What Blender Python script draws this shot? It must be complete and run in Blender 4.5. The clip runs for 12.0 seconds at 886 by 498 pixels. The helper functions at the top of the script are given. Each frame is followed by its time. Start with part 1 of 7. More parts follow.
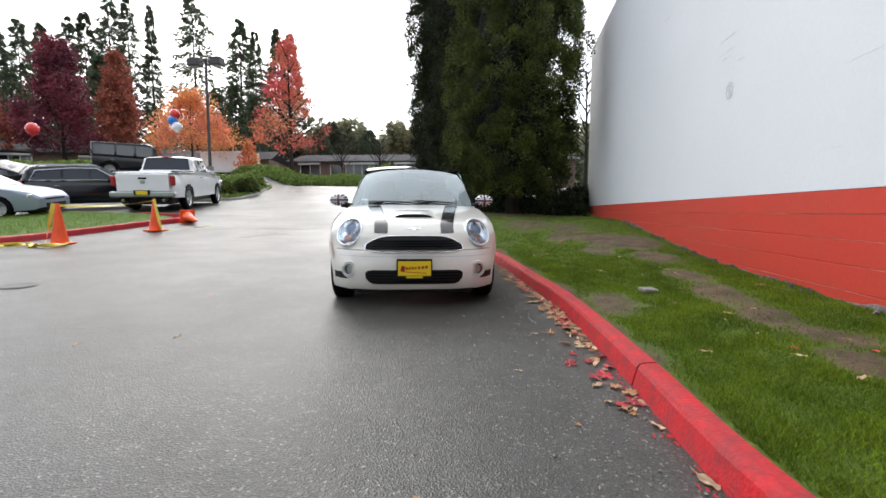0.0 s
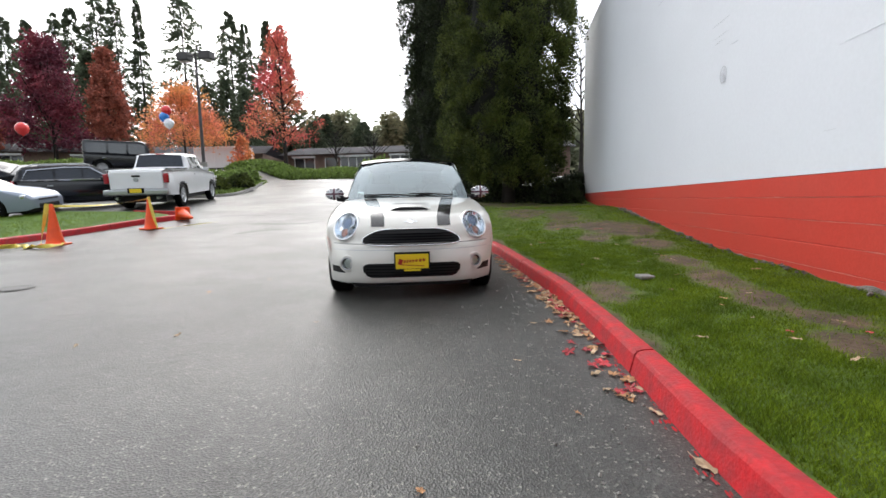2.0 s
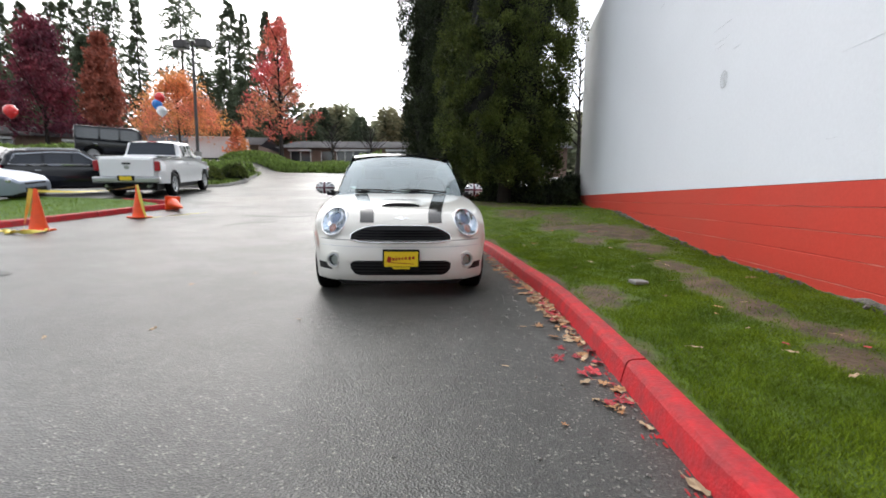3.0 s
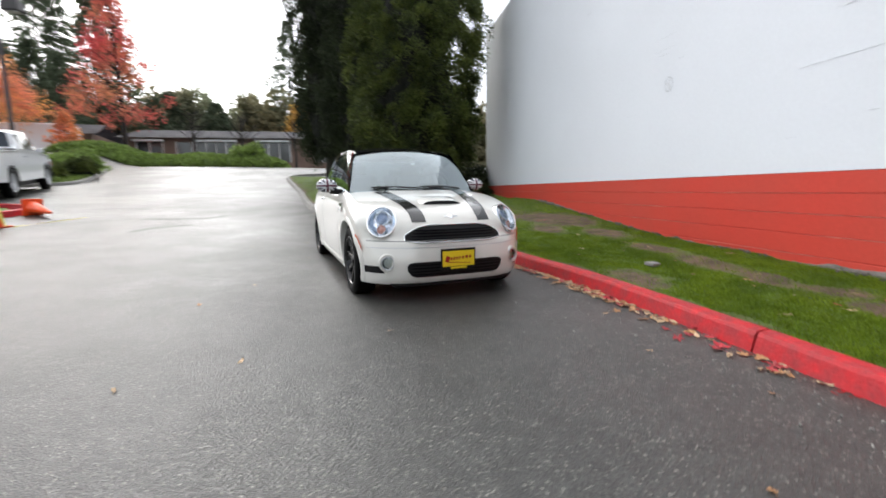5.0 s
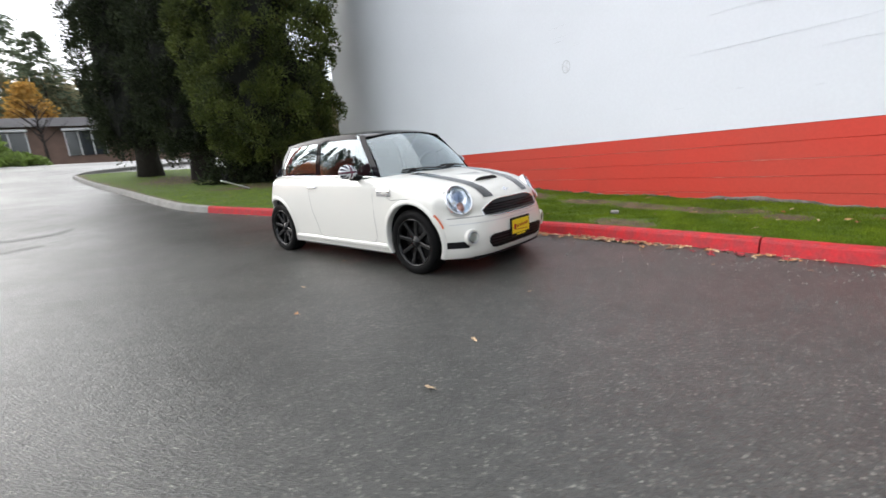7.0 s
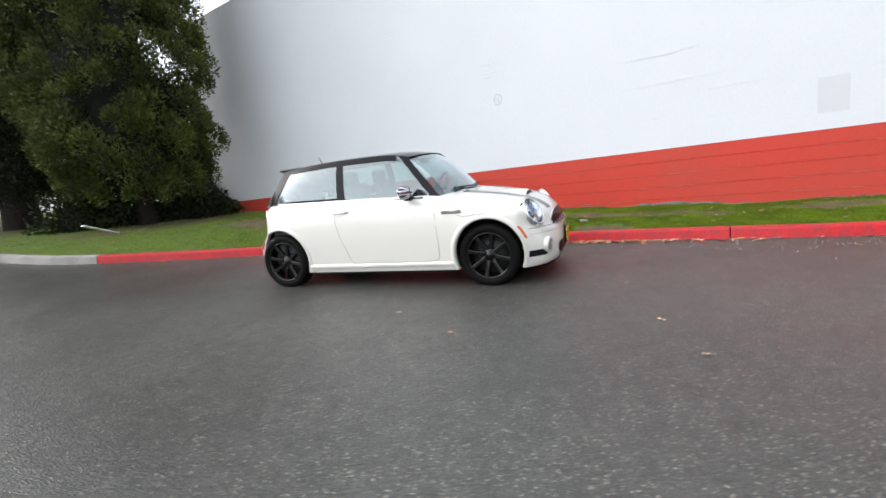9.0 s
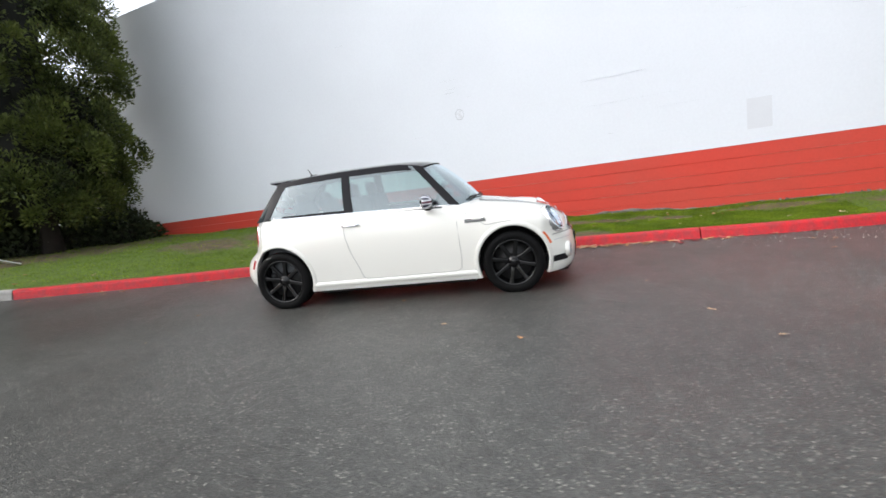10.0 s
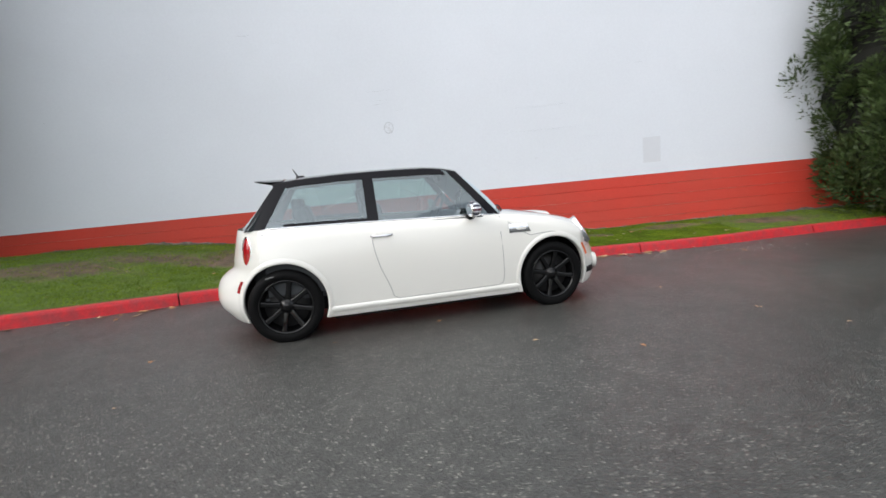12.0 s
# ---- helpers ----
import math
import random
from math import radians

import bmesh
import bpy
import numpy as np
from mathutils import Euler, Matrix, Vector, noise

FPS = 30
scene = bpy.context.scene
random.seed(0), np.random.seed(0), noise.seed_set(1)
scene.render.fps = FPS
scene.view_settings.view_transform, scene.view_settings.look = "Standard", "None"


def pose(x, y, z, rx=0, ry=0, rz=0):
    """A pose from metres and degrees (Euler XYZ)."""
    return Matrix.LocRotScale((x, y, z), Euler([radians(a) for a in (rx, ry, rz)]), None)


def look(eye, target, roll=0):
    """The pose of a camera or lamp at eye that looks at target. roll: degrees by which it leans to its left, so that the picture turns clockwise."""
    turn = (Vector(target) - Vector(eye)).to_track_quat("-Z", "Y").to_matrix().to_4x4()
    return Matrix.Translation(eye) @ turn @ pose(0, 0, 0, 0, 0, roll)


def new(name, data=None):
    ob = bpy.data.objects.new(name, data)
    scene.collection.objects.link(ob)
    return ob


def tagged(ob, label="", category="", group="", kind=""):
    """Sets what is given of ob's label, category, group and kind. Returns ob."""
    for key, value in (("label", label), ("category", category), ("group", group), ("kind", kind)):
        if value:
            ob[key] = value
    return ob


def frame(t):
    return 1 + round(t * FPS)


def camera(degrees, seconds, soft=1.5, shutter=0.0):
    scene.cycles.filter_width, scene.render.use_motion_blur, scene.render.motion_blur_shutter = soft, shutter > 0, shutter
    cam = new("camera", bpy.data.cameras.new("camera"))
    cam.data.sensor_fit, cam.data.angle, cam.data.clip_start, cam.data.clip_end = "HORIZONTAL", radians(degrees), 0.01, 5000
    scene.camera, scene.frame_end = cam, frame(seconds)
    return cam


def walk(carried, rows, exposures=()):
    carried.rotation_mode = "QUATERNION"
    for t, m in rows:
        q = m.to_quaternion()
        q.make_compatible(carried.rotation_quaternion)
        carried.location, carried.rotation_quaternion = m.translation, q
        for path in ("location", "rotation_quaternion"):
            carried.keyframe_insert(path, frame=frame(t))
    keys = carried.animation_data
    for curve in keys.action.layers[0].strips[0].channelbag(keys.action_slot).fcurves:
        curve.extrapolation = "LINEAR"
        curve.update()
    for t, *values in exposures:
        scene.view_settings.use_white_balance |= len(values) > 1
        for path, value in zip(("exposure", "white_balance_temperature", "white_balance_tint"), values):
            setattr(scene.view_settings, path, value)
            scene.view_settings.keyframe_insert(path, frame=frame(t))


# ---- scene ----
cam = camera(89.9, 12.0, soft=1.6, shutter=0.5)
PATH = [
    (0, (-0.104, 1.388, 0.903), (-0.409, 3.357, 0.732), 0.11),
    (0.5, (-0.108, 1.387, 0.915), (-0.407, 3.355, 0.722), -0.71),
    (1, (-0.105, 1.384, 0.912), (-0.405, 3.352, 0.715), -0.99),
    (1.5, (-0.097, 1.383, 0.909), (-0.400, 3.349, 0.709), -1.45),
    (2, (-0.101, 1.382, 0.919), (-0.394, 3.349, 0.705), -1.27),
    (2.5, (-0.075, 1.425, 0.913), (-0.353, 3.396, 0.713), -1.04),
    (3, (-0.080, 1.492, 0.915), (-0.348, 3.461, 0.691), 0.55),
    (3.2, (-0.129, 1.507, 0.916), (-0.334, 3.481, 0.671), 1.83),
    (4.8, (-1.437, 1.597, 0.953), (-1.283, 3.579, 0.732), -0.41),
    (5, (-1.683, 1.567, 0.969), (-1.382, 3.527, 0.705), -0.92),
    (5.5, (-2.242, 1.625, 0.969), (-1.713, 3.527, 0.650), -4.10),
    (6, (-2.786, 1.720, 1.002), (-2.068, 3.559, 0.680), -4.67),
    (6.5, (-3.419, 1.845, 1.042), (-2.497, 3.588, 0.707), -4.99),
    (6.7, (-3.658, 1.967, 1.066), (-2.666, 3.664, 0.699), -5.22),
    (8.3, (-5.187, 3.102, 1.171), (-3.712, 4.407, 0.823), -6.76),
    (8.5, (-5.342, 3.281, 1.159), (-3.791, 4.504, 0.842), -7.00),
    (9, (-5.699, 3.733, 1.190), (-4.074, 4.848, 0.849), -7.40),
    (9.5, (-5.954, 4.239, 1.207), (-4.227, 5.196, 0.890), -7.58),
    (10, (-6.148, 4.738, 1.239), (-4.329, 5.508, 0.926), -8.17),
    (10.5, (-6.216, 5.269, 1.276), (-4.366, 5.957, 0.951), -7.48),
    (11, (-6.312, 5.791, 1.298), (-4.376, 6.226, 1.052), -6.73),
    (11.5, (-6.228, 6.294, 1.286), (-4.262, 6.512, 0.995), -5.21),
    (12, (-6.134, 6.815, 1.285), (-4.155, 6.825, 0.995), -5.50),
]
walk(cam, [(t, look(eye, target, roll)) for t, eye, target, roll in PATH],
     exposures=[(0, 0.98), (3.2, 1.0), (5, 1.08), (6.5, 1.12), (8.3, 1.25), (10, 1.28), (11, 1.12), (12, 0.98)])

# ---- world and light: a bright overcast autumn day ----
world = bpy.data.worlds.new("overcast_sky")
scene.world = world
world.use_nodes = True
wn, wl = world.node_tree.nodes, world.node_tree.links
sky = wn.new("ShaderNodeTexSky")
sky.sky_type = "NISHITA"
sky.sun_disc = False
sky.sun_elevation = radians(36)
sky.sun_rotation = radians(-31)
sky.air_density, sky.dust_density, sky.ozone_density = 1.0, 2.0, 2.0
bg = wn["Background"]
desat = wn.new("ShaderNodeHueSaturation")
desat.inputs["Saturation"].default_value = 0.3
wl.new(sky.outputs[0], desat.inputs["Color"])
wl.new(desat.outputs[0], bg.inputs["Color"])
bg.inputs["Strength"].default_value = 0.15
sun_data = bpy.data.lights.new("sun", "SUN")
sun_data.energy, sun_data.angle, sun_data.color = 1.35, radians(150), (1.0, 0.99, 0.97)
sun = new("sun", sun_data)
sun.matrix_world = look((-13, 28, 31), (0, 6, 0))

# ---- materials ----
def mat(name, color, rough=0.6, metal=0.0, spec=0.5, coat=0.0, var=0.12, scale=6.0, fine=60.0, bump=0.0, bump_scale=80.0,
        color2=None, mixscale=2.0, island=0.0, random_ob=0.0, transmission=0.0, emit=0.0, leaf=0.0):
    """A surface with a broad and a fine variation in colour, and fine relief."""
    m = bpy.data.materials.new(name)
    m.use_nodes = True
    n, l = m.node_tree.nodes, m.node_tree.links
    b = n["Principled BSDF"]
    b.inputs["Roughness"].default_value = rough
    b.inputs["Metallic"].default_value = metal
    b.inputs["Specular IOR Level"].default_value = spec
    b.inputs["Coat Weight"].default_value = coat
    b.inputs["Coat Roughness"].default_value = 0.04
    b.inputs["Transmission Weight"].default_value = transmission
    co = n.new("ShaderNodeTexCoord")
    out = None
    if var or color2:
        na = n.new("ShaderNodeTexNoise")
        na.inputs["Scale"].default_value, na.inputs["Detail"].default_value = mixscale, 5
        l.new(co.outputs["Object"], na.inputs["Vector"])
        ra = n.new("ShaderNodeValToRGB")
        ra.color_ramp.elements[0].position, ra.color_ramp.elements[1].position = 0.35, 0.65
        c2 = color2 or tuple(c * (1 - var) for c in color)
        ra.color_ramp.elements[0].color, ra.color_ramp.elements[1].color = (*c2, 1), (*color, 1)
        l.new(na.outputs["Fac"], ra.inputs["Fac"])
        nb = n.new("ShaderNodeTexNoise")
        nb.inputs["Scale"].default_value, nb.inputs["Detail"].default_value = fine, 3
        l.new(co.outputs["Object"], nb.inputs["Vector"])
        mr = n.new("ShaderNodeMapRange")
        mr.inputs["To Min"].default_value, mr.inputs["To Max"].default_value = 1 - var, 1 + var
        l.new(nb.outputs["Fac"], mr.inputs["Value"])
        mx = n.new("ShaderNodeMix")
        mx.data_type, mx.blend_type = "RGBA", "MULTIPLY"
        mx.inputs[0].default_value = 1.0
        l.new(ra.outputs["Color"], mx.inputs[6])
        l.new(mr.outputs["Result"], mx.inputs[7])
        out = mx.outputs[2]
    for amount, node, sock in ((island, "ShaderNodeNewGeometry", "Random Per Island"), (random_ob, "ShaderNodeObjectInfo", "Random")):
        if amount:
            g = n.new(node)
            mr = n.new("ShaderNodeMapRange")
            mr.inputs["To Min"].default_value, mr.inputs["To Max"].default_value = 1 - amount, 1 + amount
            l.new(g.outputs[sock], mr.inputs["Value"])
            mx = n.new("ShaderNodeMix")
            mx.data_type, mx.blend_type = "RGBA", "MULTIPLY"
            mx.inputs[0].default_value = 1.0
            if out:
                l.new(out, mx.inputs[6])
            else:
                mx.inputs[6].default_value = (*color, 1)
            l.new(mr.outputs["Result"], mx.inputs[7])
            out = mx.outputs[2]
    if out:
        l.new(out, b.inputs["Base Color"])
    else:
        b.inputs["Base Color"].default_value = (*color, 1)
    if leaf:
        # thin leaves let some light through
        tr, mxs = n.new("ShaderNodeBsdfTranslucent"), n.new("ShaderNodeMixShader")
        mxs.inputs[0].default_value = leaf
        l.new(b.outputs[0], mxs.inputs[1])
        l.new(tr.outputs[0], mxs.inputs[2])
        l.new(mxs.outputs[0], n["Material Output"].inputs["Surface"])
        if out:
            l.new(out, tr.inputs["Color"])
        else:
            tr.inputs["Color"].default_value = (*color, 1)
    if bump:
        nc = n.new("ShaderNodeTexNoise")
        nc.inputs["Scale"].default_value, nc.inputs["Detail"].default_value = bump_scale, 4
        l.new(co.outputs["Object"], nc.inputs["Vector"])
        bp = n.new("ShaderNodeBump")
        bp.inputs["Strength"].default_value, bp.inputs["Distance"].default_value = bump, 0.02
        l.new(nc.outputs["Fac"], bp.inputs["Height"])
        l.new(bp.outputs["Normal"], b.inputs["Normal"])
    if emit:
        b.inputs["Emission Color"].default_value = (*color, 1)
        b.inputs["Emission Strength"].default_value = emit
    return m


def glass(name, color=(0.9, 0.95, 0.95), rough=0.0, gain=1.6, least=0.05):
    """A thin pane: mostly clear, with a mirror's gloss towards the edge of sight."""
    m = bpy.data.materials.new(name)
    m.use_nodes = True
    n, l = m.node_tree.nodes, m.node_tree.links
    n.remove(n["Principled BSDF"])
    t, g, mix, f = n.new("ShaderNodeBsdfTransparent"), n.new("ShaderNodeBsdfGlossy"), n.new("ShaderNodeMixShader"), n.new("ShaderNodeFresnel")
    t.inputs["Color"].default_value = (*color, 1)
    g.inputs["Roughness"].default_value = rough
    g.inputs["Color"].default_value = (0.86, 0.96, 1.0, 1)
    f.inputs["IOR"].default_value = 1.55
    mul = n.new("ShaderNodeMath")
    mul.operation = "MULTIPLY_ADD"
    mul.inputs[1].default_value, mul.inputs[2].default_value = gain, least
    l.new(f.outputs[0], mul.inputs[0])
    l.new(mul.outputs[0], mix.inputs[0])
    l.new(t.outputs[0], mix.inputs[1])
    l.new(g.outputs[0], mix.inputs[2])
    l.new(mix.outputs[0], n["Material Output"].inputs["Surface"])
    return m


M = {}
M["white_wall"] = mat("painted_block_white", (0.69, 0.72, 0.77), 0.6, var=0.04, mixscale=0.5, fine=25, bump=0.1, bump_scale=60)
M["red_wall"] = mat("painted_block_red", (0.56, 0.052, 0.034), 0.55, spec=0.3, var=0.1, mixscale=0.9, fine=30, color2=(0.5, 0.06, 0.04), bump=0.12, bump_scale=60)
M["concrete"] = mat("old_concrete", (0.3, 0.29, 0.27), 0.85, var=0.25, mixscale=4, bump=0.5, bump_scale=50)
M["kerb_red"] = mat("kerb_paint_red", (0.52, 0.018, 0.024), 0.55, spec=0.3, var=0.3, mixscale=11, fine=45, color2=(0.33, 0.03, 0.036), bump=0.3, bump_scale=60)
M["soil"] = mat("damp_soil", (0.085, 0.05, 0.029), 0.9, var=0.3, mixscale=3, fine=50, color2=(0.05, 0.075, 0.02), bump=0.6, bump_scale=40)
M["car_white"] = mat("white_car_paint", (0.73, 0.72, 0.67), 0.3, coat=1.0, var=0.0)
M["black_gloss"] = mat("black_car_paint", (0.006, 0.006, 0.008), 0.07, spec=0.16, var=0.0)
M["black_plastic"] = mat("black_plastic", (0.007, 0.007, 0.0075), 0.5, spec=0.25, var=0.15, fine=120)
M["rubber"] = mat("tyre_rubber", (0.004, 0.004, 0.0042), 0.6, spec=0.1, var=0.2, fine=90, bump=0.1)
M["chrome"] = mat("chrome", (0.8, 0.81, 0.83), 0.08, metal=1.0, var=0.0)
M["glass"] = glass("clear_pane")
M["side_glass"] = glass("side_pane", (0.4, 0.53, 0.5), gain=2.3, least=0.05)
M["dark_glass"] = glass("tinted_pane", (0.12, 0.14, 0.15))
M["yellow"] = mat("yellow_plate", (0.85, 0.62, 0.02), 0.4, var=0.05)
M["red_print"] = mat("red_print", (0.35, 0.02, 0.01), 0.5, var=0.0)
M["orange_cone"] = mat("orange_plastic", (0.95, 0.1, 0.012), 0.45, var=0.12, mixscale=5, color2=(0.8, 0.08, 0.012))
M["bark"] = mat("bark", (0.028, 0.022, 0.018), 0.9, var=0.3, mixscale=8, bump=0.8, bump_scale=30)
M["needles"] = mat("conifer_needles", (0.125, 0.152, 0.036), 0.6, spec=0.25, var=0.25, mixscale=1.6, color2=(0.034, 0.047, 0.016), island=0.4, leaf=0.14)
M["needles_dark"] = mat("dark_conifer_needles", (0.045, 0.058, 0.026), 0.6, spec=0.2, var=0.25, mixscale=1.6, color2=(0.022, 0.03, 0.016), island=0.4, leaf=0.1)


# ---- builders ----
def mesh_of(bm, name, material, smooth=False):
    me = bpy.data.meshes.new(name)
    bmesh.ops.recalc_face_normals(bm, faces=bm.faces)
    bm.to_mesh(me)
    bm.free()
    for mm in material if isinstance(material, (list, tuple)) else [material]:
        me.materials.append(mm)
    if smooth:
        me.shade_smooth()
    return me


def part(name, bm, material, parent=None, label="", smooth=False):
    ob = new(name, mesh_of(bm, name, material, smooth))
    if parent:
        ob.parent = parent
    return tagged(ob, label)


def thing(name, label, category, group="", at=None, kind=""):
    ob = new(name)
    if at is not None:
        ob.matrix_world = at
    return tagged(ob, label, category, group, kind)


def box(bm, c, s, rot=None, bevel=0.0):
    """Add a box of centre c and size s, its edges rounded by bevel."""
    tmp = bmesh.new()
    bmesh.ops.create_cube(tmp, size=1.0, matrix=Matrix.Diagonal((*s, 1)))
    if bevel:
        bmesh.ops.bevel(tmp, geom=tmp.edges[:], offset=bevel, segments=2, affect="EDGES", profile=0.5)
    tmp.transform(Matrix.Translation(c) @ (rot.to_4x4() if rot else Matrix()))
    join(bm, tmp)


def join(bm, tmp):
    me = bpy.data.meshes.new("tmp")
    tmp.to_mesh(me)
    tmp.free()
    bm.from_mesh(me)
    bpy.data.meshes.remove(me)


def grid_faces(bm, rows, closed=False, mi=0):
    """Quads between rows of points of equal length."""
    vs = [[bm.verts.new(p) for p in r] for r in rows]
    for a, b in zip(vs, vs[1:]):
        k = len(a)
        for i in range(k if closed else k - 1):
            try:
                bm.faces.new((a[i], a[(i + 1) % k], b[(i + 1) % k], b[i])).material_index = mi
            except ValueError:
                pass
    return vs


def tube(bm, pts, radii, sides=8, cap=True):
    """A tapered round bar through points."""
    pts = [Vector(p) for p in pts]
    rings = []
    for i, p in enumerate(pts):
        d = (pts[min(i + 1, len(pts) - 1)] - pts[max(i - 1, 0)]).normalized()
        a = d.orthogonal().normalized() if abs(d.z) < 0.99 else Vector((1, 0, 0))
        b = d.cross(a).normalized()
        a = b.cross(d)
        r = radii[i] if isinstance(radii, (list, tuple)) else radii
        rings.append([p + r * (math.cos(2 * math.pi * k / sides) * a + math.sin(2 * math.pi * k / sides) * b) for k in range(sides)])
    vs = grid_faces(bm, rings, closed=True)
    if cap:
        bm.faces.new(vs[0][::-1])
        bm.faces.new(vs[-1])


def lathe(bm, prof, sides=32, axis="z", m=None):
    """Turn a profile of (radius, height) about an axis."""
    tmp = bmesh.new()
    rows = []
    for k in range(sides):
        a = 2 * math.pi * k / sides
        rows.append([(r * math.cos(a), r * math.sin(a), h) for r, h in prof])
    rows.append(rows[0])
    grid_faces(tmp, rows)
    bmesh.ops.remove_doubles(tmp, verts=tmp.verts[:], dist=1e-5)
    rot = {"z": Matrix(), "y": pose(0, 0, 0, -90), "x": pose(0, 0, 0, 0, 90)}[axis]
    tmp.transform((m or Matrix()) @ rot)
    join(bm, tmp)


def curve(table, x):
    """Smooth reading of a short table of (x, value)."""
    xs = [a for a, _ in table]
    ys = [b for _, b in table]
    if x <= xs[0]:
        return ys[0]
    if x >= xs[-1]:
        return ys[-1]
    i = max(k for k in range(len(xs) - 1) if xs[k] <= x)
    t = (x - xs[i]) / (xs[i + 1] - xs[i])
    h = xs[i + 1] - xs[i]
    m0 = (ys[i + 1] - ys[i - 1]) / (xs[i + 1] - xs[i - 1]) if i else (ys[1] - ys[0]) / h
    m1 = (ys[i + 2] - ys[i]) / (xs[i + 2] - xs[i]) if i + 2 < len(xs) else (ys[i + 1] - ys[i]) / h
    return (2 * t**3 - 3 * t**2 + 1) * ys[i] + (t**3 - 2 * t**2 + t) * h * m0 + (3 * t**2 - 2 * t**3) * ys[i + 1] + (t**3 - t**2) * h * m1

# ---- the ground: a drive that climbs gently away and falls to the kerb ----
RISE = [(-60, -1.2), (-10, -0.3), (0, -0.11), (4.7, -0.016), (7, 0.03), (8.2, 0.06), (9.5, 0.11), (11, 0.22), (13, 0.42), (15, 0.58),
        (18, 0.8), (22, 1.15), (27, 1.75), (31, 2.25), (36, 2.6), (60, 3.0)]


def gz(x, y):
    tier = min(max((-x - 17) / 4.5, 0), 1) * min(max((y - 19) / 4, 0), 1)
    return curve(RISE, y) + float(np.interp(x, (-14, -9, -2.5, 3), (0.294, 0.189, 0.015, -0.018))) + 1.1 * tier * tier * (3 - 2 * tier)


def steps(stops):
    out = []
    for a, b, s in stops:
        k = max(1, round((b - a) / s))
        out += [a + (b - a) * i / k for i in range(k)]
    return out + [stops[-1][1]]


M["asphalt"] = bpy.data.materials.new("damp_asphalt")


def build_asphalt():
    m = M["asphalt"]
    m.use_nodes = True
    n, l = m.node_tree.nodes, m.node_tree.links
    b = n["Principled BSDF"]
    co = n.new("ShaderNodeTexCoord")

    def noise_tex(scale, detail, rough=0.5):
        t = n.new("ShaderNodeTexNoise")
        t.inputs["Scale"].default_value, t.inputs["Detail"].default_value, t.inputs["Roughness"].default_value = scale, detail, rough
        l.new(co.outputs["Object"], t.inputs["Vector"])
        return t

    def ramp(src, stops):
        r = n.new("ShaderNodeValToRGB")
        e = r.color_ramp.elements
        while len(e) < len(stops):
            e.new(0.5)
        for k, (p, c) in zip(e, stops):
            k.position, k.color = p, (*c, 1) if len(c) == 3 else c
        l.new(src, r.inputs["Fac"])
        return r

    def mult(a, c):
        x = n.new("ShaderNodeMix")
        x.data_type, x.blend_type = "RGBA", "MULTIPLY"
        x.inputs[0].default_value = 1
        l.new(a, x.inputs[6])
        l.new(c, x.inputs[7])
        return x.outputs[2]

    broad = ramp(noise_tex(0.35, 4).outputs["Fac"], [(0.3, (0.045, 0.0455, 0.042)), (0.7, (0.071, 0.071, 0.065))])
    mid = ramp(noise_tex(9, 5, 0.65).outputs["Fac"], [(0.3, (0.75, 0.75, 0.75)), (0.7, (1.2, 1.2, 1.2))])
    vor = n.new("ShaderNodeTexVoronoi")
    vor.inputs["Scale"].default_value = 115
    l.new(co.outputs["Object"], vor.inputs["Vector"])
    stones = ramp(vor.outputs["Color"], [(0.25, (0.6, 0.6, 0.6)), (0.6, (1.0, 1.0, 1.0)), (0.82, (1.2, 1.2, 1.2)), (0.91, (4.2, 4.1, 3.9))])
    col = mult(mult(broad.outputs["Color"], mid.outputs["Color"]), stones.outputs["Color"])
    l.new(col, b.inputs["Base Color"])
    wet = ramp(noise_tex(0.45, 5, 0.6).outputs["Fac"], [(0.36, (0.29, 0.29, 0.29)), (0.62, (0.47, 0.47, 0.47))])
    l.new(wet.outputs["Color"], b.inputs["Roughness"])
    b.inputs["Specular IOR Level"].default_value = 0.52
    bp = n.new("ShaderNodeBump")
    bp.inputs["Strength"].default_value, bp.inputs["Distance"].default_value = 0.5, 0.006
    l.new(vor.outputs["Distance"], bp.inputs["Height"])
    bp2 = n.new("ShaderNodeBump")
    bp2.inputs["Strength"].default_value, bp2.inputs["Distance"].default_value = 0.2, 0.02
    l.new(noise_tex(14, 4).outputs["Fac"], bp2.inputs["Height"])
    l.new(bp2.outputs["Normal"], bp.inputs["Normal"])
    l.new(bp.outputs["Normal"], b.inputs["Normal"])


build_asphalt()
xs = steps([(-900, -200, 175), (-200, -60, 35), (-60, -20, 5), (-20, 4, 1), (4, 60, 7), (60, 200, 35), (200, 900, 175)])
ys = steps([(-700, -100, 150), (-100, -10, 15), (-10, 36, 0.75), (36, 80, 4), (80, 260, 30), (260, 1500, 155)])
bm = bmesh.new()
grid_faces(bm, [[(x, y, gz(x, y)) for x in xs] for y in ys])
ground = part("ground", bm, M["asphalt"], smooth=True)
tagged(ground, "damp grey asphalt drive climbing gently", "ground", kind="structure")

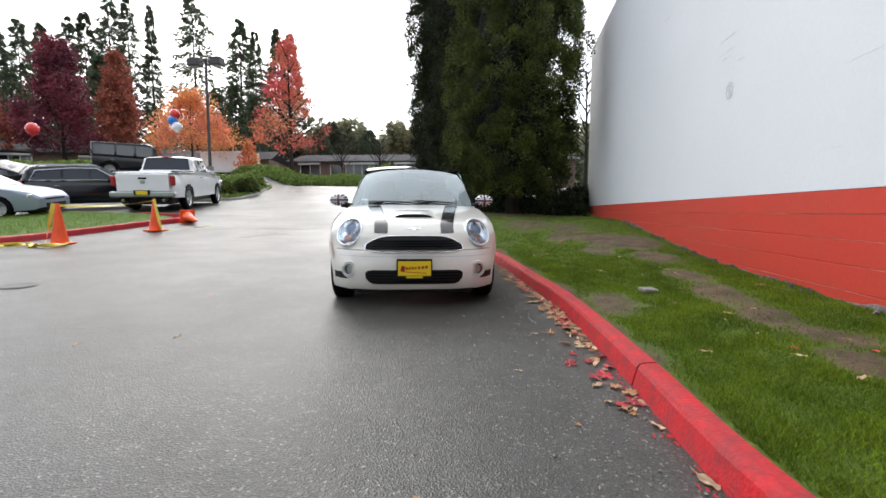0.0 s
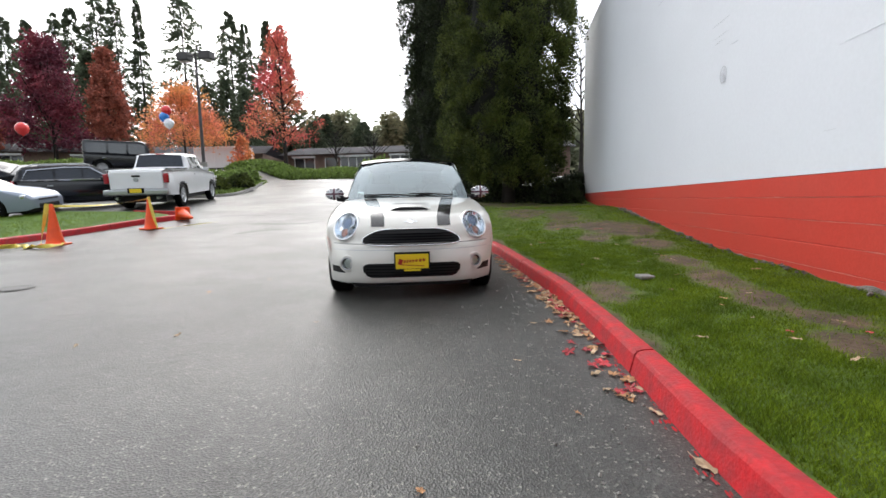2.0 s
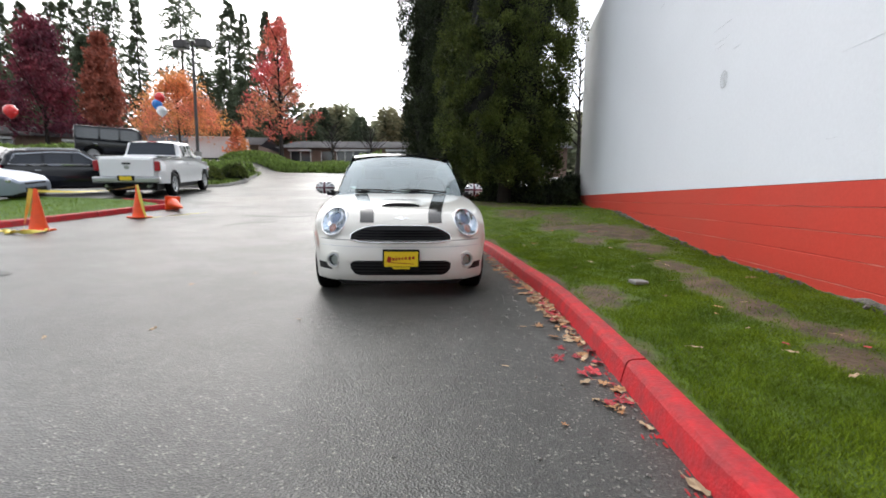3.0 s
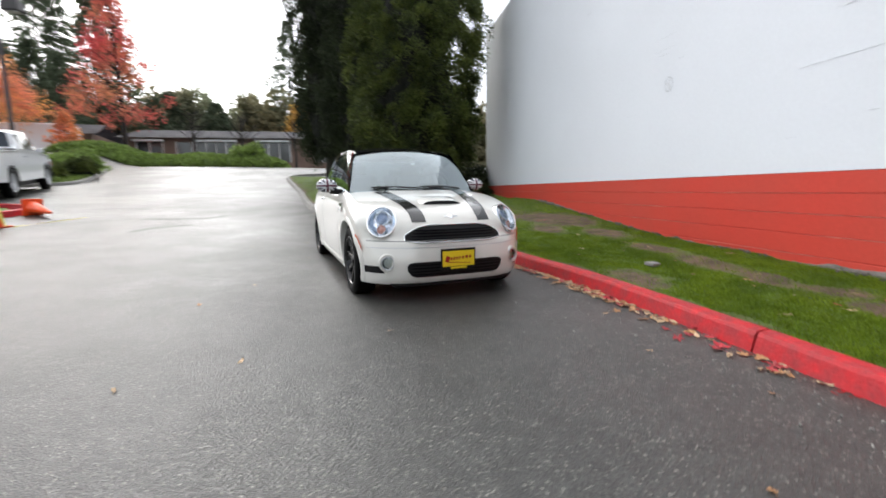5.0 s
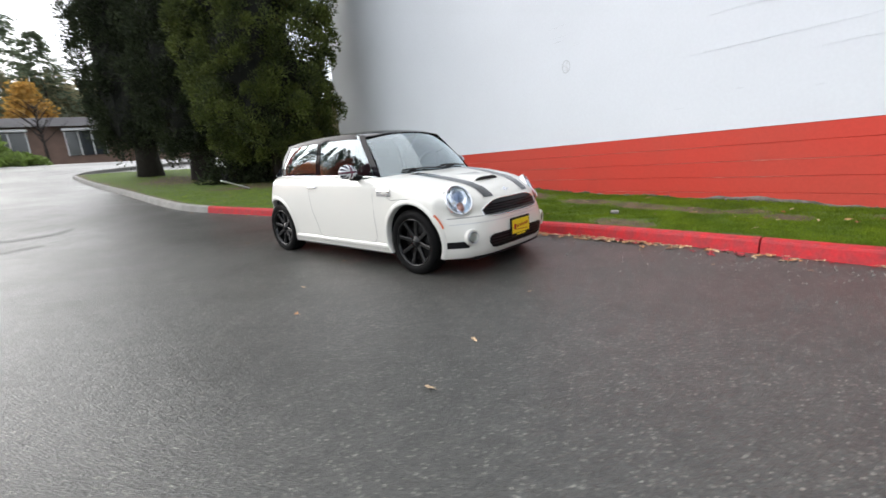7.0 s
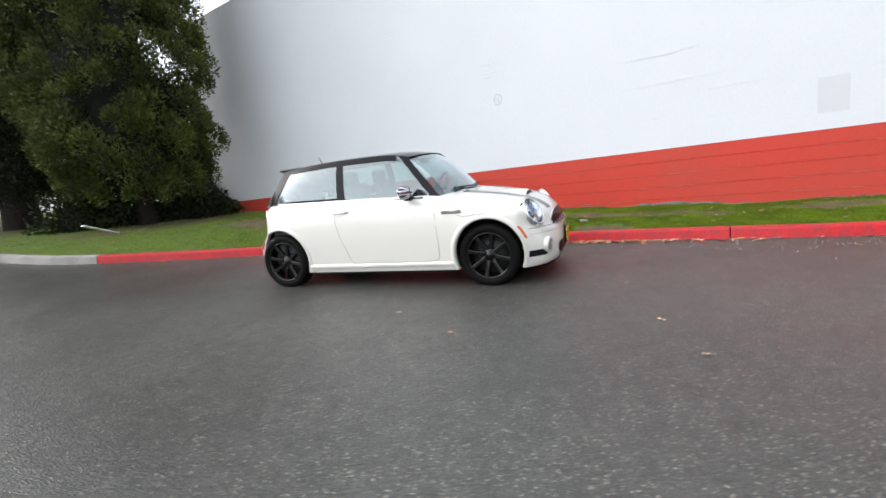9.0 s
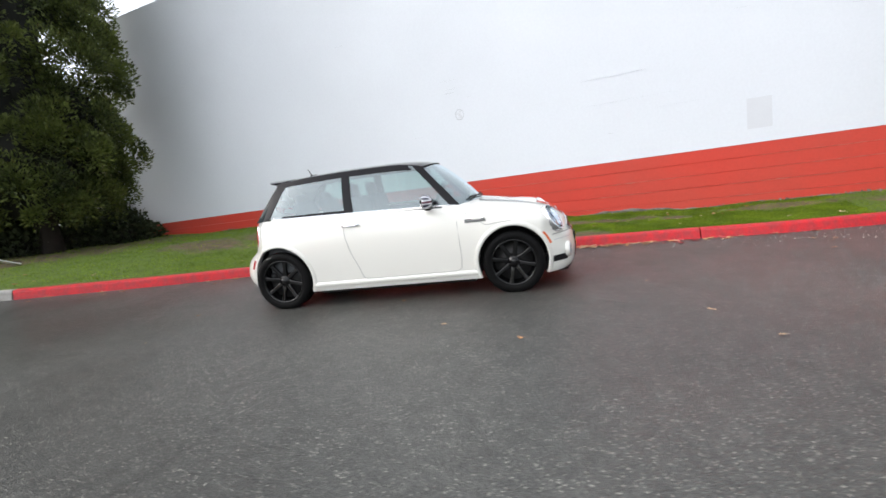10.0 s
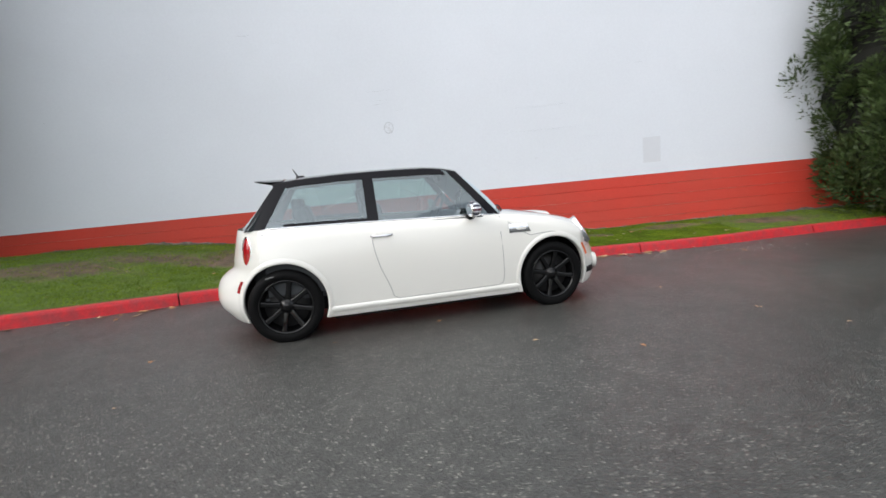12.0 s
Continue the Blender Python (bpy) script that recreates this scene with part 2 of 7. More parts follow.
# ---- kerb along the wall's lawn ----
KERB = [(2.3, -9.0), (1.75, -3.5), (1.42, -0.8), (1.05, 1.2), (0.8, 2.2), (0.645, 3.0), (0.575, 3.8), (0.47, 4.8), (0.34, 5.7), (0.16, 6.5), (-0.02, 7.3),
        (-0.3, 8.5), (-0.72, 9.6), (-1.2, 10.45), (-1.8, 11.3), (-2.3, 12.0), (-2.9, 12.8), (-3.3, 13.6), (-3.7, 15.2), (-4.25, 18.0),
        (-4.95, 21.0), (-5.75, 24.2), (-5.9, 25.6), (-5.0, 27.0), (-2.0, 28.5), (4.0, 30.0)]
KERB_H = 0.13


def resample(pts, step):
    pts = [Vector((*p, 0)) for p in pts]
    # smooth through the given corners
    dense = []
    for i in range(len(pts) - 1):
        p0, p1, p2, p3 = pts[max(i - 1, 0)], pts[i], pts[i + 1], pts[min(i + 2, len(pts) - 1)]
        for k in range(24):
            t = k / 24
            dense.append(0.5 * (2 * p1 + (p2 - p0) * t + (2 * p0 - 5 * p1 + 4 * p2 - p3) * t * t + (3 * p1 - p0 - 3 * p2 + p3) * t**3))
    dense.append(pts[-1])
    out, acc = [dense[0]], 0.0
    for a, b in zip(dense, dense[1:]):
        acc += (b - a).length
        if acc >= step:
            out.append(b)
            acc = 0.0
    return out


def offset_line(pts, d):
    """The line moved d metres to the right of its way."""
    out = []
    for i, p in enumerate(pts):
        t = (pts[min(i + 1, len(pts) - 1)] - pts[max(i - 1, 0)]).normalized()
        out.append(p + d * Vector((t.y, -t.x, 0)))
    return out


def kerb_section(pts, side, height, width=0.12):
    """One cast length of kerb, its top edge rounded, sides into the ground."""
    prof = [(-0.03, -0.12), (-0.025, 0.0), (0.0, height - 0.03), (0.014, height - 0.008), (0.045, height), (width - 0.02, height + 0.004), (width, height - 0.012), (width, -0.12)]
    lines = [offset_line(pts, side * u) for u, _ in prof]
    bm = bmesh.new()
    rows = []
    for i in range(len(pts)):
        base = gz(pts[i].x, pts[i].y)
        rows.append([(ln[i].x, ln[i].y, base + v + 0.003 * noise.noise((ln[i].x * 3, ln[i].y * 3, v * 9))) for ln, (_, v) in zip(lines, prof)])
    vs = grid_faces(bm, rows)
    bm.faces.new(vs[0])
    bm.faces.new(vs[-1][::-1])
    return bm


def build_kerb(name, pts, side, material_of, label, height=KERB_H, per=12, offset=0):
    root = tagged(new(name), label, "kerb", kind="structure")
    i = 0
    first = offset or per
    while i < len(pts) - 1:
        j = min(i + first, len(pts) - 1)
        first = per
        seg = pts[i:j + 1]
        # a narrow gap is left at each joint
        a, b = seg[0].lerp(seg[1], 0.03), seg[-1].lerp(seg[-2], 0.03)
        part("kerb_stone", kerb_section([a, *seg[1:-1], b], side, height), material_of(seg[len(seg) // 2]), root, smooth=False)
        i = j
    return root


kerb_line = resample(KERB, 0.25)
kjoint = min(range(len(kerb_line)), key=lambda i: (kerb_line[i] - Vector((0.63, 3.75, 0))).length)
build_kerb("kerb_by_lawn", kerb_line, 1, lambda p: M["kerb_red"] if p.y < 12.7 else M["concrete"], "red-painted concrete kerb, bare grey further up", offset=kjoint % 12)

# ---- paint and tar on the drive ----
M["road_paint"] = mat("worn_road_paint", (0.62, 0.6, 0.53), 0.6, var=0.3, mixscale=5, fine=60)
M["tar"] = mat("tar_seal", (0.022, 0.022, 0.021), 0.5, var=0.3, mixscale=4, fine=60)


def road_ribbon(name, pts, width, material, label, wave=0.0):
    """A thin strip that follows the drive, its edges uneven by wave."""
    line = resample(pts, 0.2)
    a, b = offset_line(line, -width / 2), offset_line(line, width / 2)
    bm = bmesh.new()
    rows = []
    for i, (p, q) in enumerate(zip(a, b)):
        m = (p + q) / 2
        k = 1 + wave * noise.noise((m.x * 2.3, m.y * 2.3, 1)) if 0 < i < len(line) - 1 else 1 - min(wave, 0.8)
        rows.append([(m.x + (r.x - m.x) * k, m.y + (r.y - m.y) * k, gz(m.x + (r.x - m.x) * k, m.y + (r.y - m.y) * k) + 0.005) for r in (p, m, q)])
    grid_faces(bm, rows)
    tagged(part(name, bm, material, smooth=True), label, "road marking", kind="structure")


road_ribbon("lane_line", [(-11.4, 30.2), (-10.2, 26.6), (-9.05, 22.95)], 0.13, M["road_paint"], "worn pale painted line on the asphalt drive", 0.25)
road_ribbon("tar_seam", [(-8.5, 13.3), (-7.7, 13.65), (-6.9, 13.4)], 0.16, M["tar"], "dark tar seal over a crack in the asphalt", 0.9)
road_ribbon("tar_seam", [(-6.7, 12.0), (-6.0, 12.02), (-5.3, 12.15), (-5.0, 12.7)], 0.2, M["tar"], "dark tar seal over a crack in the asphalt", 0.9)
road_ribbon("tar_seam", [(-6.15, 10.4), (-5.85, 11.0), (-5.3, 11.3)], 0.18, M["tar"], "dark tar seal over a crack in the asphalt", 0.9)

# ---- the lawn between kerb and wall ----
WALL_X, WALL_END, WALL_TOP, BAND_Z = 2.61, 18.3, 6.62, 1.09
FOOT = [(-12, -0.02), (-0.1, 0.11), (1.7, 0.12), (3.7, 0.11), (5, 0.15), (6.2, 0.2), (7, 0.2), (9, 0.33), (11, 0.5), (13.1, 0.67), (15.5, 0.68), (18, 0.85), (24, 1.4), (30, 2.0)]


def lawn_z(x, y):
    """Height of the lawn, from the kerb's back to the wall's foot."""
    ex = kerb_x(y) + 0.12
    f = min(max((x - ex) / max(WALL_X - ex, 0.3), 0), 1)
    low, high = gz(ex, y) + KERB_H - 0.015, curve(FOOT, y)
    bumps = 0.018 * noise.noise((x * 1.7, y * 1.7, 0)) + 0.01 * noise.noise((x * 5, y * 5, 3))
    return low + (high - low) * (0.35 * f + 0.65 * f * f * (3 - 2 * f)) + bumps * min(1, 6 * f + 0.2)


def kerb_x(y):
    return float(np.interp(y, KERB_YS, KERB_XS))


WORN = [(1.83, 6.75, 0.26, 0.6), (1.78, 5.75, 0.27, 0.6), (1.8, 5.0, 0.25, 0.5), (1.95, 4.5, 0.3, 0.32), (1.74, 4.0, 0.2, 0.3), (1.6, 10.1, 0.5, 0.9), (2.0, 9.6, 0.4, 1.0),
        (1.95, 8.1, 0.3, 0.7), (1.1, 11.7, 0.45, 0.7), (0.3, 12.6, 0.6, 0.9), (0.74, 5.4, 0.24, 0.55), (2.1, 2.6, 0.3, 0.9), (1.9, 0.8, 0.3, 0.8), (1.3, 8.9, 0.3, 0.5), (0.9, 10.6, 0.3, 0.6),
        (0.1, 16.3, 1.9, 1.5), (-1.4, 15.9, 0.9, 0.6), (-2.6, 20.5, 1.3, 1.8)]


def soil_at(x, y):
    """How bare the lawn is worn at a place: 0 grass, 1 soil."""
    rough = 0.5 * noise.noise((x * 2.1, y * 1.4, 5)) + 0.35 * noise.noise((x * 6, y * 4.5, 2))
    v = max(math.exp(-(((x - a) / p) ** 2) - (((y - b) / q) ** 2)) for a, b, p, q in WORN)
    strip = math.exp(-(((x - kerb_x(y) - 0.14) / 0.13) ** 2)) * (0.8 if y > 3.3 else 0.25) * (0.75 + 0.6 * noise.noise((y * 1.3, 0, 9)))
    return min(max(max(v, strip) + 0.6 * rough + (0.12 if y > 9 else 0.0), 0.0), 1.0)


KERB_YS, KERB_XS = [p.y for p in kerb_line], [p.x for p in kerb_line]


bm = bmesh.new()
rows = []
lawn_grid = []
y = -9.0
while y < 25.4:
    ex = kerb_x(y) + 0.112
    far = WALL_X + (0.02 if y < WALL_END - 0.3 else 9.0)
    n = 34
    rows.append([(ex + (far - ex) * i / n, y, lawn_z(ex + (far - ex) * i / n, y)) for i in range(n + 1)])
    lawn_grid.append([(*p, soil_at(p[0], p[1])) for p in rows[-1]])
    y += 0.11
grid_faces(bm, rows)
M["lawn"] = mat("worn_lawn", (0.135, 0.088, 0.055), 0.95, var=0.35, mixscale=5, fine=45, color2=(0.06, 0.046, 0.026), bump=0.7, bump_scale=35)
M["turf"] = mat("mossy_turf", (0.1, 0.19, 0.02), 0.9, var=0.35, mixscale=3.0, fine=70, color2=(0.065, 0.13, 0.02), bump=0.8, bump_scale=60)
# turf shows wherever the worn mask leaves it
_n, _l = M["lawn"].node_tree.nodes, M["lawn"].node_tree.links
_att, _mx, _tc = _n.new("ShaderNodeAttribute"), _n.new("ShaderNodeMix"), _n.new("ShaderNodeTexCoord")
_att.attribute_name = "worn"
_mx.data_type = "RGBA"
_g1, _gr = _n.new("ShaderNodeTexNoise"), _n.new("ShaderNodeValToRGB")
_g1.inputs["Scale"].default_value, _g1.inputs["Detail"].default_value = 16, 6
_l.new(_tc.outputs["Object"], _g1.inputs["Vector"])
_gr.color_ramp.elements[0].position, _gr.color_ramp.elements[0].color = 0.3, (0.045, 0.075, 0.009, 1)
_gr.color_ramp.elements[1].position, _gr.color_ramp.elements[1].color = 0.7, (0.1, 0.16, 0.014, 1)
_l.new(_g1.outputs["Fac"], _gr.inputs["Fac"])
_p = _n["Principled BSDF"]
_soil = _p.inputs["Base Color"].links[0].from_socket
_brk, _sum, _edge = _n.new("ShaderNodeTexNoise"), _n.new("ShaderNodeMath"), _n.new("ShaderNodeMapRange")
_brk.inputs["Scale"].default_value, _brk.inputs["Detail"].default_value = 9, 6
_l.new(_tc.outputs["Object"], _brk.inputs["Vector"])
_sum.operation = "ADD"
_l.new(_att.outputs["Fac"], _sum.inputs[0])
_l.new(_brk.outputs["Fac"], _sum.inputs[1])
_edge.inputs["From Min"].default_value, _edge.inputs["From Max"].default_value = 0.82, 1.25
_l.new(_sum.outputs[0], _edge.inputs["Value"])
_l.new(_edge.outputs["Result"], _mx.inputs[0])
_l.new(_gr.outputs["Color"], _mx.inputs[6])
_l.new(_soil, _mx.inputs[7])
_l.new(_mx.outputs[2], _p.inputs["Base Color"])
lawn = part("lawn", bm, M["lawn"], smooth=True)
worn = lawn.data.attributes.new("worn", "FLOAT", "POINT")
worn.data.foreach_set("value", [soil_at(v.co.x, v.co.y) for v in lawn.data.vertices])
tagged(lawn, "sloping strip of grass with bare muddy patches", "lawn", kind="structure")

# ---- the painted block wall ----
COURSE = 0.2085


def course_strip(bm, x, y0, y1, z0, z1, gap=0.004, back=0.06):
    """A run of blocks between two bed joints, its edges eased so that the joint lies back."""
    e = 0.006
    prof = [(x + back, z0 + gap / 2), (x + e, z0 + gap / 2), (x, z0 + gap / 2 + e), (x, z1 - gap / 2 - e), (x + e, z1 - gap / 2), (x + back, z1 - gap / 2)]
    k = 14
    rows = []
    for i in range(k + 1):
        yy = y0 + (y1 - y0) * i / k
        rows.append([(px + 0.0015 * noise.noise((yy, pz * 3, 1)), yy, pz) for px, pz in prof])
    vs = grid_faces(bm, rows)
    bm.faces.new(vs[0][::-1])
    bm.faces.new(vs[-1])


Y0 = -14.0
bm = bmesh.new()
for k in range(8):
    course_strip(bm, WALL_X, Y0, WALL_END, BAND_Z - (k + 1) * COURSE, BAND_Z - k * COURSE)
box(bm, (WALL_X + 0.05, (Y0 + WALL_END) / 2, BAND_Z - 4.2 * COURSE), (0.084, WALL_END - Y0, 8.2 * COURSE))
wall_low = part("wall_east_lower", bm, M["red_wall"])
tagged(wall_low, "red-painted lower courses of a concrete block wall", "wall", kind="structure")
bm = bmesh.new()
nz, ny = 26, 64
grid_faces(bm, [[(WALL_X - 0.002 + 0.003 * noise.noise((y * 0.7, z * 0.9, 4)), y, z) for z in [BAND_Z + (WALL_TOP - BAND_Z) * j / nz for j in range(nz + 1)]] for y in [Y0 + (WALL_END - Y0) * i / ny for i in range(ny + 1)]])
box(bm, (WALL_X + 0.16, (Y0 + WALL_END) / 2, (BAND_Z + WALL_TOP) / 2 + 0.002), (0.3, WALL_END - Y0, WALL_TOP - BAND_Z))
box(bm, (WALL_X + 6.2, WALL_END - 0.15, 3.1), (11.7, 0.3, 6.9))
box(bm, (WALL_X + 6.0, Y0 + 0.15, 3.1), (11.7, 0.3, 6.9))
box(bm, (WALL_X + 12.0, (Y0 + WALL_END) / 2, 3.1), (0.3, WALL_END - Y0, 6.9))
wall_up = part("wall_east_upper", bm, M["white_wall"])
tagged(wall_up, "white-painted upper part of a concrete block wall", "wall", kind="structure")
bm = bmesh.new()
box(bm, (WALL_X + 6.1, (Y0 + WALL_END) / 2, WALL_TOP + 0.03), (11.98, WALL_END - Y0 - 0.01, 0.06), bevel=0.01)
tagged(part("roof_coping", bm, M["concrete"]), "flat roof edge on the block wall", "roof", kind="structure")

# hairline cracks along the bed joints, patches and a filled hole in the white paint
def wall_ribbon(y0, y1, z, w=0.006, wave=0.002, seed=0, out=0.007):
    bm = bmesh.new()
    k = max(4, int(abs(y1 - y0) / 0.06))
    rows = []
    for i in range(k + 1):
        y = y0 + (y1 - y0) * i / k
        c = z + wave * noise.noise((y * 6, seed, 0))
        ww = w * (0.35 + 0.65 * abs(noise.noise((y * 4, seed, 5))) * 2) * min(1, 4 * min(i, k - i) / k + 0.1)
        rows.append([(WALL_X - out, y, c - ww / 2), (WALL_X - out - 0.003, y, c + ww * 0.1), (WALL_X - out, y, c + ww / 2)])
    grid_faces(bm, rows)
    return bm


M["crack"] = mat("crack_in_paint", (0.66, 0.69, 0.735), 0.8, var=0.3)
M["paint_patch"] = mat("grey_paint_patch", (0.62, 0.64, 0.68), 0.6, var=0.05, bump=0.2)
crng = random.Random(5)
for i, (y0, y1, z, w) in enumerate(((3.4, 5.65, 2.13, 0.006), (4.2, 5.25, 2.575, 0.009), (3.3, 4.25, 1.915, 0.006), (4.84, 4.95, 1.6, 0.02), (3.98, 4.12, 1.5, 0.014), (7.55, 8.05, 3.12, 0.01), (7.6, 8.02, 2.95, 0.01),
                                       (7.72, 7.95, 2.88, 0.012), (8.4, 8.8, 2.13, 0.007), (2.75, 2.97, 3.19, 0.008), (10.05, 10.3, 4.33, 0.014), (9.5, 9.75, 4.15, 0.012), (14.1, 14.2, 3.12, 0.014), (5.12, 5.32, 2.57, 0.01),
                                       (4.55, 4.87, 2.555, 0.009), (7.3, 7.5, 2.74, 0.01), (6.4, 6.6, 3.4, 0.009), (5.6, 5.75, 1.45, 0.01), (1.2, 1.5, 2.9, 0.008), (11.6, 11.8, 3.7, 0.01))):
    part("paint_crack", wall_ribbon(y0, y1, z, 0.55 * w, 0.006, i), M["crack"], wall_up)
# worn pale arrises along the red courses
M["worn_edge"] = mat("worn_red_edge", (0.62, 0.17, 0.13), 0.7, var=0.25, fine=20)
for k in range(1, 5):
    y = -6.0 + 0.7 * k
    while y < 15.0:
        run = crng.uniform(1.5, 4.5)
        part("worn_edge", wall_ribbon(y, min(y + run, 15.5), BAND_Z - k * COURSE, 0.013, 0.002, k * 7 + int(y), 0.0035), M["worn_edge"], wall_low)
        y += run + crng.uniform(0.1, 1.6)
ring = bmesh.new()
rows = []
for i in range(33):
    a = 2 * math.pi * i / 32
    r = 0.1 + 0.012 * noise.noise((math.cos(a) * 2, math.sin(a) * 2, 3))
    rows.append([(WALL_X - 0.007, 7.67 + (r + d) * 0.85 * math.cos(a), 2.435 + (r + d) * math.sin(a)) for d in (-0.012, 0.008)])
grid_faces(ring, rows)
hole = part("filled_hole", ring, M["crack"], wall_up)
fill = bmesh.new()
for i in range(9):
    a, q = crng.uniform(0, 6.28), crng.uniform(0.01, 0.06)
    cy, cz = 7.67 + q * math.cos(a), 2.435 + q * math.sin(a)
    r = crng.uniform(0.012, 0.03)
    fill.faces.new([fill.verts.new((WALL_X - 0.0068, cy + r * crng.uniform(0.6, 1.2) * math.cos(b), cz + r * crng.uniform(0.5, 1.1) * math.sin(b))) for b in [0.785 * k for k in range(8)]])
part("filler", fill, M["paint_patch"], hole)
bm = bmesh.new()
rows = [[(WALL_X - 0.0065, 2.655 + y, 1.555 + z) for y in (-0.17, -0.16, 0, 0.16, 0.17)] for z in (-0.24, -0.23, 0, 0.23, 0.24)]
rows[0] = [(a, b + (0.02 if i == 0 else 0), c) for i, (a, b, c) in enumerate(rows[0])]
grid_faces(bm, rows)
part("paint_patch", bm, M["paint_patch"], wall_up)
# bare, crumbled footing along the wall's base
rows = []
for i in range(481):
    y = -3.0 + 18.0 * i / 480
    z = lawn_z(WALL_X - 0.04, y)
    up = 0.09 * max(0.0, 0.2 + noise.noise((y * 0.55, 0, 7))) + 0.03 * noise.noise((y * 4, 3, 1)) + 0.015 * noise.noise((y * 13, 5, 1))
    o = 0.022 + 0.012 * noise.noise((y * 5, 1, 4))
    rows.append([(WALL_X + 0.004, y, z + up), (WALL_X - 0.35 * o, y, z + up - 0.004), (WALL_X - o, y, z + max(up * 0.45, 0.004)), (WALL_X - o - 0.012, y, z - 0.06)])
bm = bmesh.new()
grid_faces(bm, rows)
M["rubble"] = mat("crumbled_mortar", (0.2, 0.185, 0.17), 0.95, var=0.4, mixscale=9, fine=70, color2=(0.09, 0.085, 0.07), bump=1.0, bump_scale=45)
tagged(part("wall_footing", bm, M["rubble"]), "crumbling grey concrete footing under the red wall", "footing", kind="structure")
rr = random.Random(9)
chips = bmesh.new()
for i in range(620):
    y = rr.uniform(-1.0, 14.5)
    if noise.noise((y * 0.8, 0, 7)) < -0.12:
        continue
    s_ = rr.uniform(0.006, 0.026)
    box(chips, (WALL_X - rr.uniform(0.02, 0.13), y, lawn_z(WALL_X - 0.07, y) + rr.uniform(0.0, 0.03)), (s_, s_ * rr.uniform(0.8, 2.0), s_ * rr.uniform(0.5, 1)), Euler((rr.uniform(0, 3), rr.uniform(0, 3), rr.uniform(0, 3))).to_matrix())
tagged(part("crumbled_mortar", chips, M["rubble"]), "pale crumbs of mortar along the wall's foot", "rubble", kind="stuff")

# ---- the white hatchback: X ahead, Y to its left, Z up from the ground between the axles ----
AX, TYRE, TRACK = 1.2335, 0.308, 0.716
FRONT_Z = [0.172, 0.2, 0.238] + [0.265 + 0.0235 * k for k in range(20)] + [0.735]
NOSE = [(0.172, 1.845), (0.2, 1.874), (0.238, 1.888), (0.29, 1.897), (0.35, 1.902), (0.41, 1.9), (0.47, 1.893), (0.52, 1.884), (0.535, 1.876), (0.55, 1.858), (0.62, 1.838), (0.66, 1.815), (0.7, 1.782), (0.735, 1.735)]
TAIL = [(0.172, -1.73), (0.205, -1.772), (0.24, -1.8), (0.29, -1.85), (0.35, -1.868), (0.41, -1.873), (0.47, -1.868), (0.53, -1.842), (0.58, -1.782), (0.62, -1.725), (0.66, -1.715), (0.7, -1.71), (0.735, -1.7)]
CORNER_F, CORNER_R = 1.53, -1.4
HOOD_EDGE_X = [1.53, 1.47, 1.39, 1.3, 1.2, 1.09, 0.98, 0.87, 0.76, 0.66]
HOOD_MID_X = [1.735, 1.7, 1.65, 1.59, 1.5, 1.4, 1.29, 1.17, 1.05, 0.93]
HOOD_MID_Z = [0.735, 0.758, 0.781, 0.804, 0.826, 0.848, 0.87, 0.892, 0.912, 0.93]
BELT = [(-1.7, 0.93), (-1.38, 0.942), (-0.8, 0.938), (0.0, 0.925), (0.52, 0.912), (0.76, 0.902), (1.0, 0.878), (1.22, 0.84), (1.41, 0.787), (1.53, 0.735)]
FLANK = [(0.172, 0.79), (0.2, 0.805), (0.24, 0.81), (0.3, 0.815), (0.42, 0.825), (0.55, 0.831), (0.68, 0.828), (0.78, 0.816), (0.86, 0.797), (0.92, 0.772), (0.96, 0.742)]


def roundness(z):
    """How square the corners are drawn in plan: squarer low down."""
    return 3.0 + 1.2 * min(max((0.56 - z) / 0.2, 0), 1)


def flank(x, z):
    """Half the body's breadth at a place on its side."""
    w = curve(FLANK, z)
    top = curve(BELT, x)
    w -= 0.05 * max(0, (z - top + 0.07) / 0.07) ** 2
    for ax in (AX, -AX):
        w += 0.022 * math.exp(-(((x - ax) / 0.36) ** 2)) * math.exp(-(((z - 0.55) / 0.25) ** 2))
    w -= (0.008 + 0.022 * min(max((z - 0.4) / 0.2, 0), 1)) * max(0, (x - 0.95) / 0.58) ** 3 + 0.03 * max(0, (-1.0 - x) / 0.4) ** 3
    return w


def front_pt(y, z, out=0.0):
    b = min(abs(y) / flank(CORNER_F, z), 1.0)
    x0 = curve(NOSE, z)
    return Vector((x0 + (CORNER_F - x0) * b ** roundness(z) + out, y, z))


def tail_pt(y, z, out=0.0):
    b = min(abs(y) / flank(CORNER_R, z), 1.0)
    x0 = curve(TAIL, min(z, 0.735)) if z <= 0.735 else -1.7 + (z - 0.735) * 0.22
    return Vector((x0 + (CORNER_R - x0) * b ** roundness(z) - out, y, z))


def hood_row(k, b):
    xe, ze = HOOD_EDGE_X[k], curve(BELT, HOOD_EDGE_X[k])
    x = HOOD_MID_X[k] + (xe - HOOD_MID_X[k]) * abs(b) ** 3.5
    z = HOOD_MID_Z[k] + (ze - HOOD_MID_Z[k]) * abs(b) ** 2.6
    return Vector((x, b * flank(xe, ze), z))


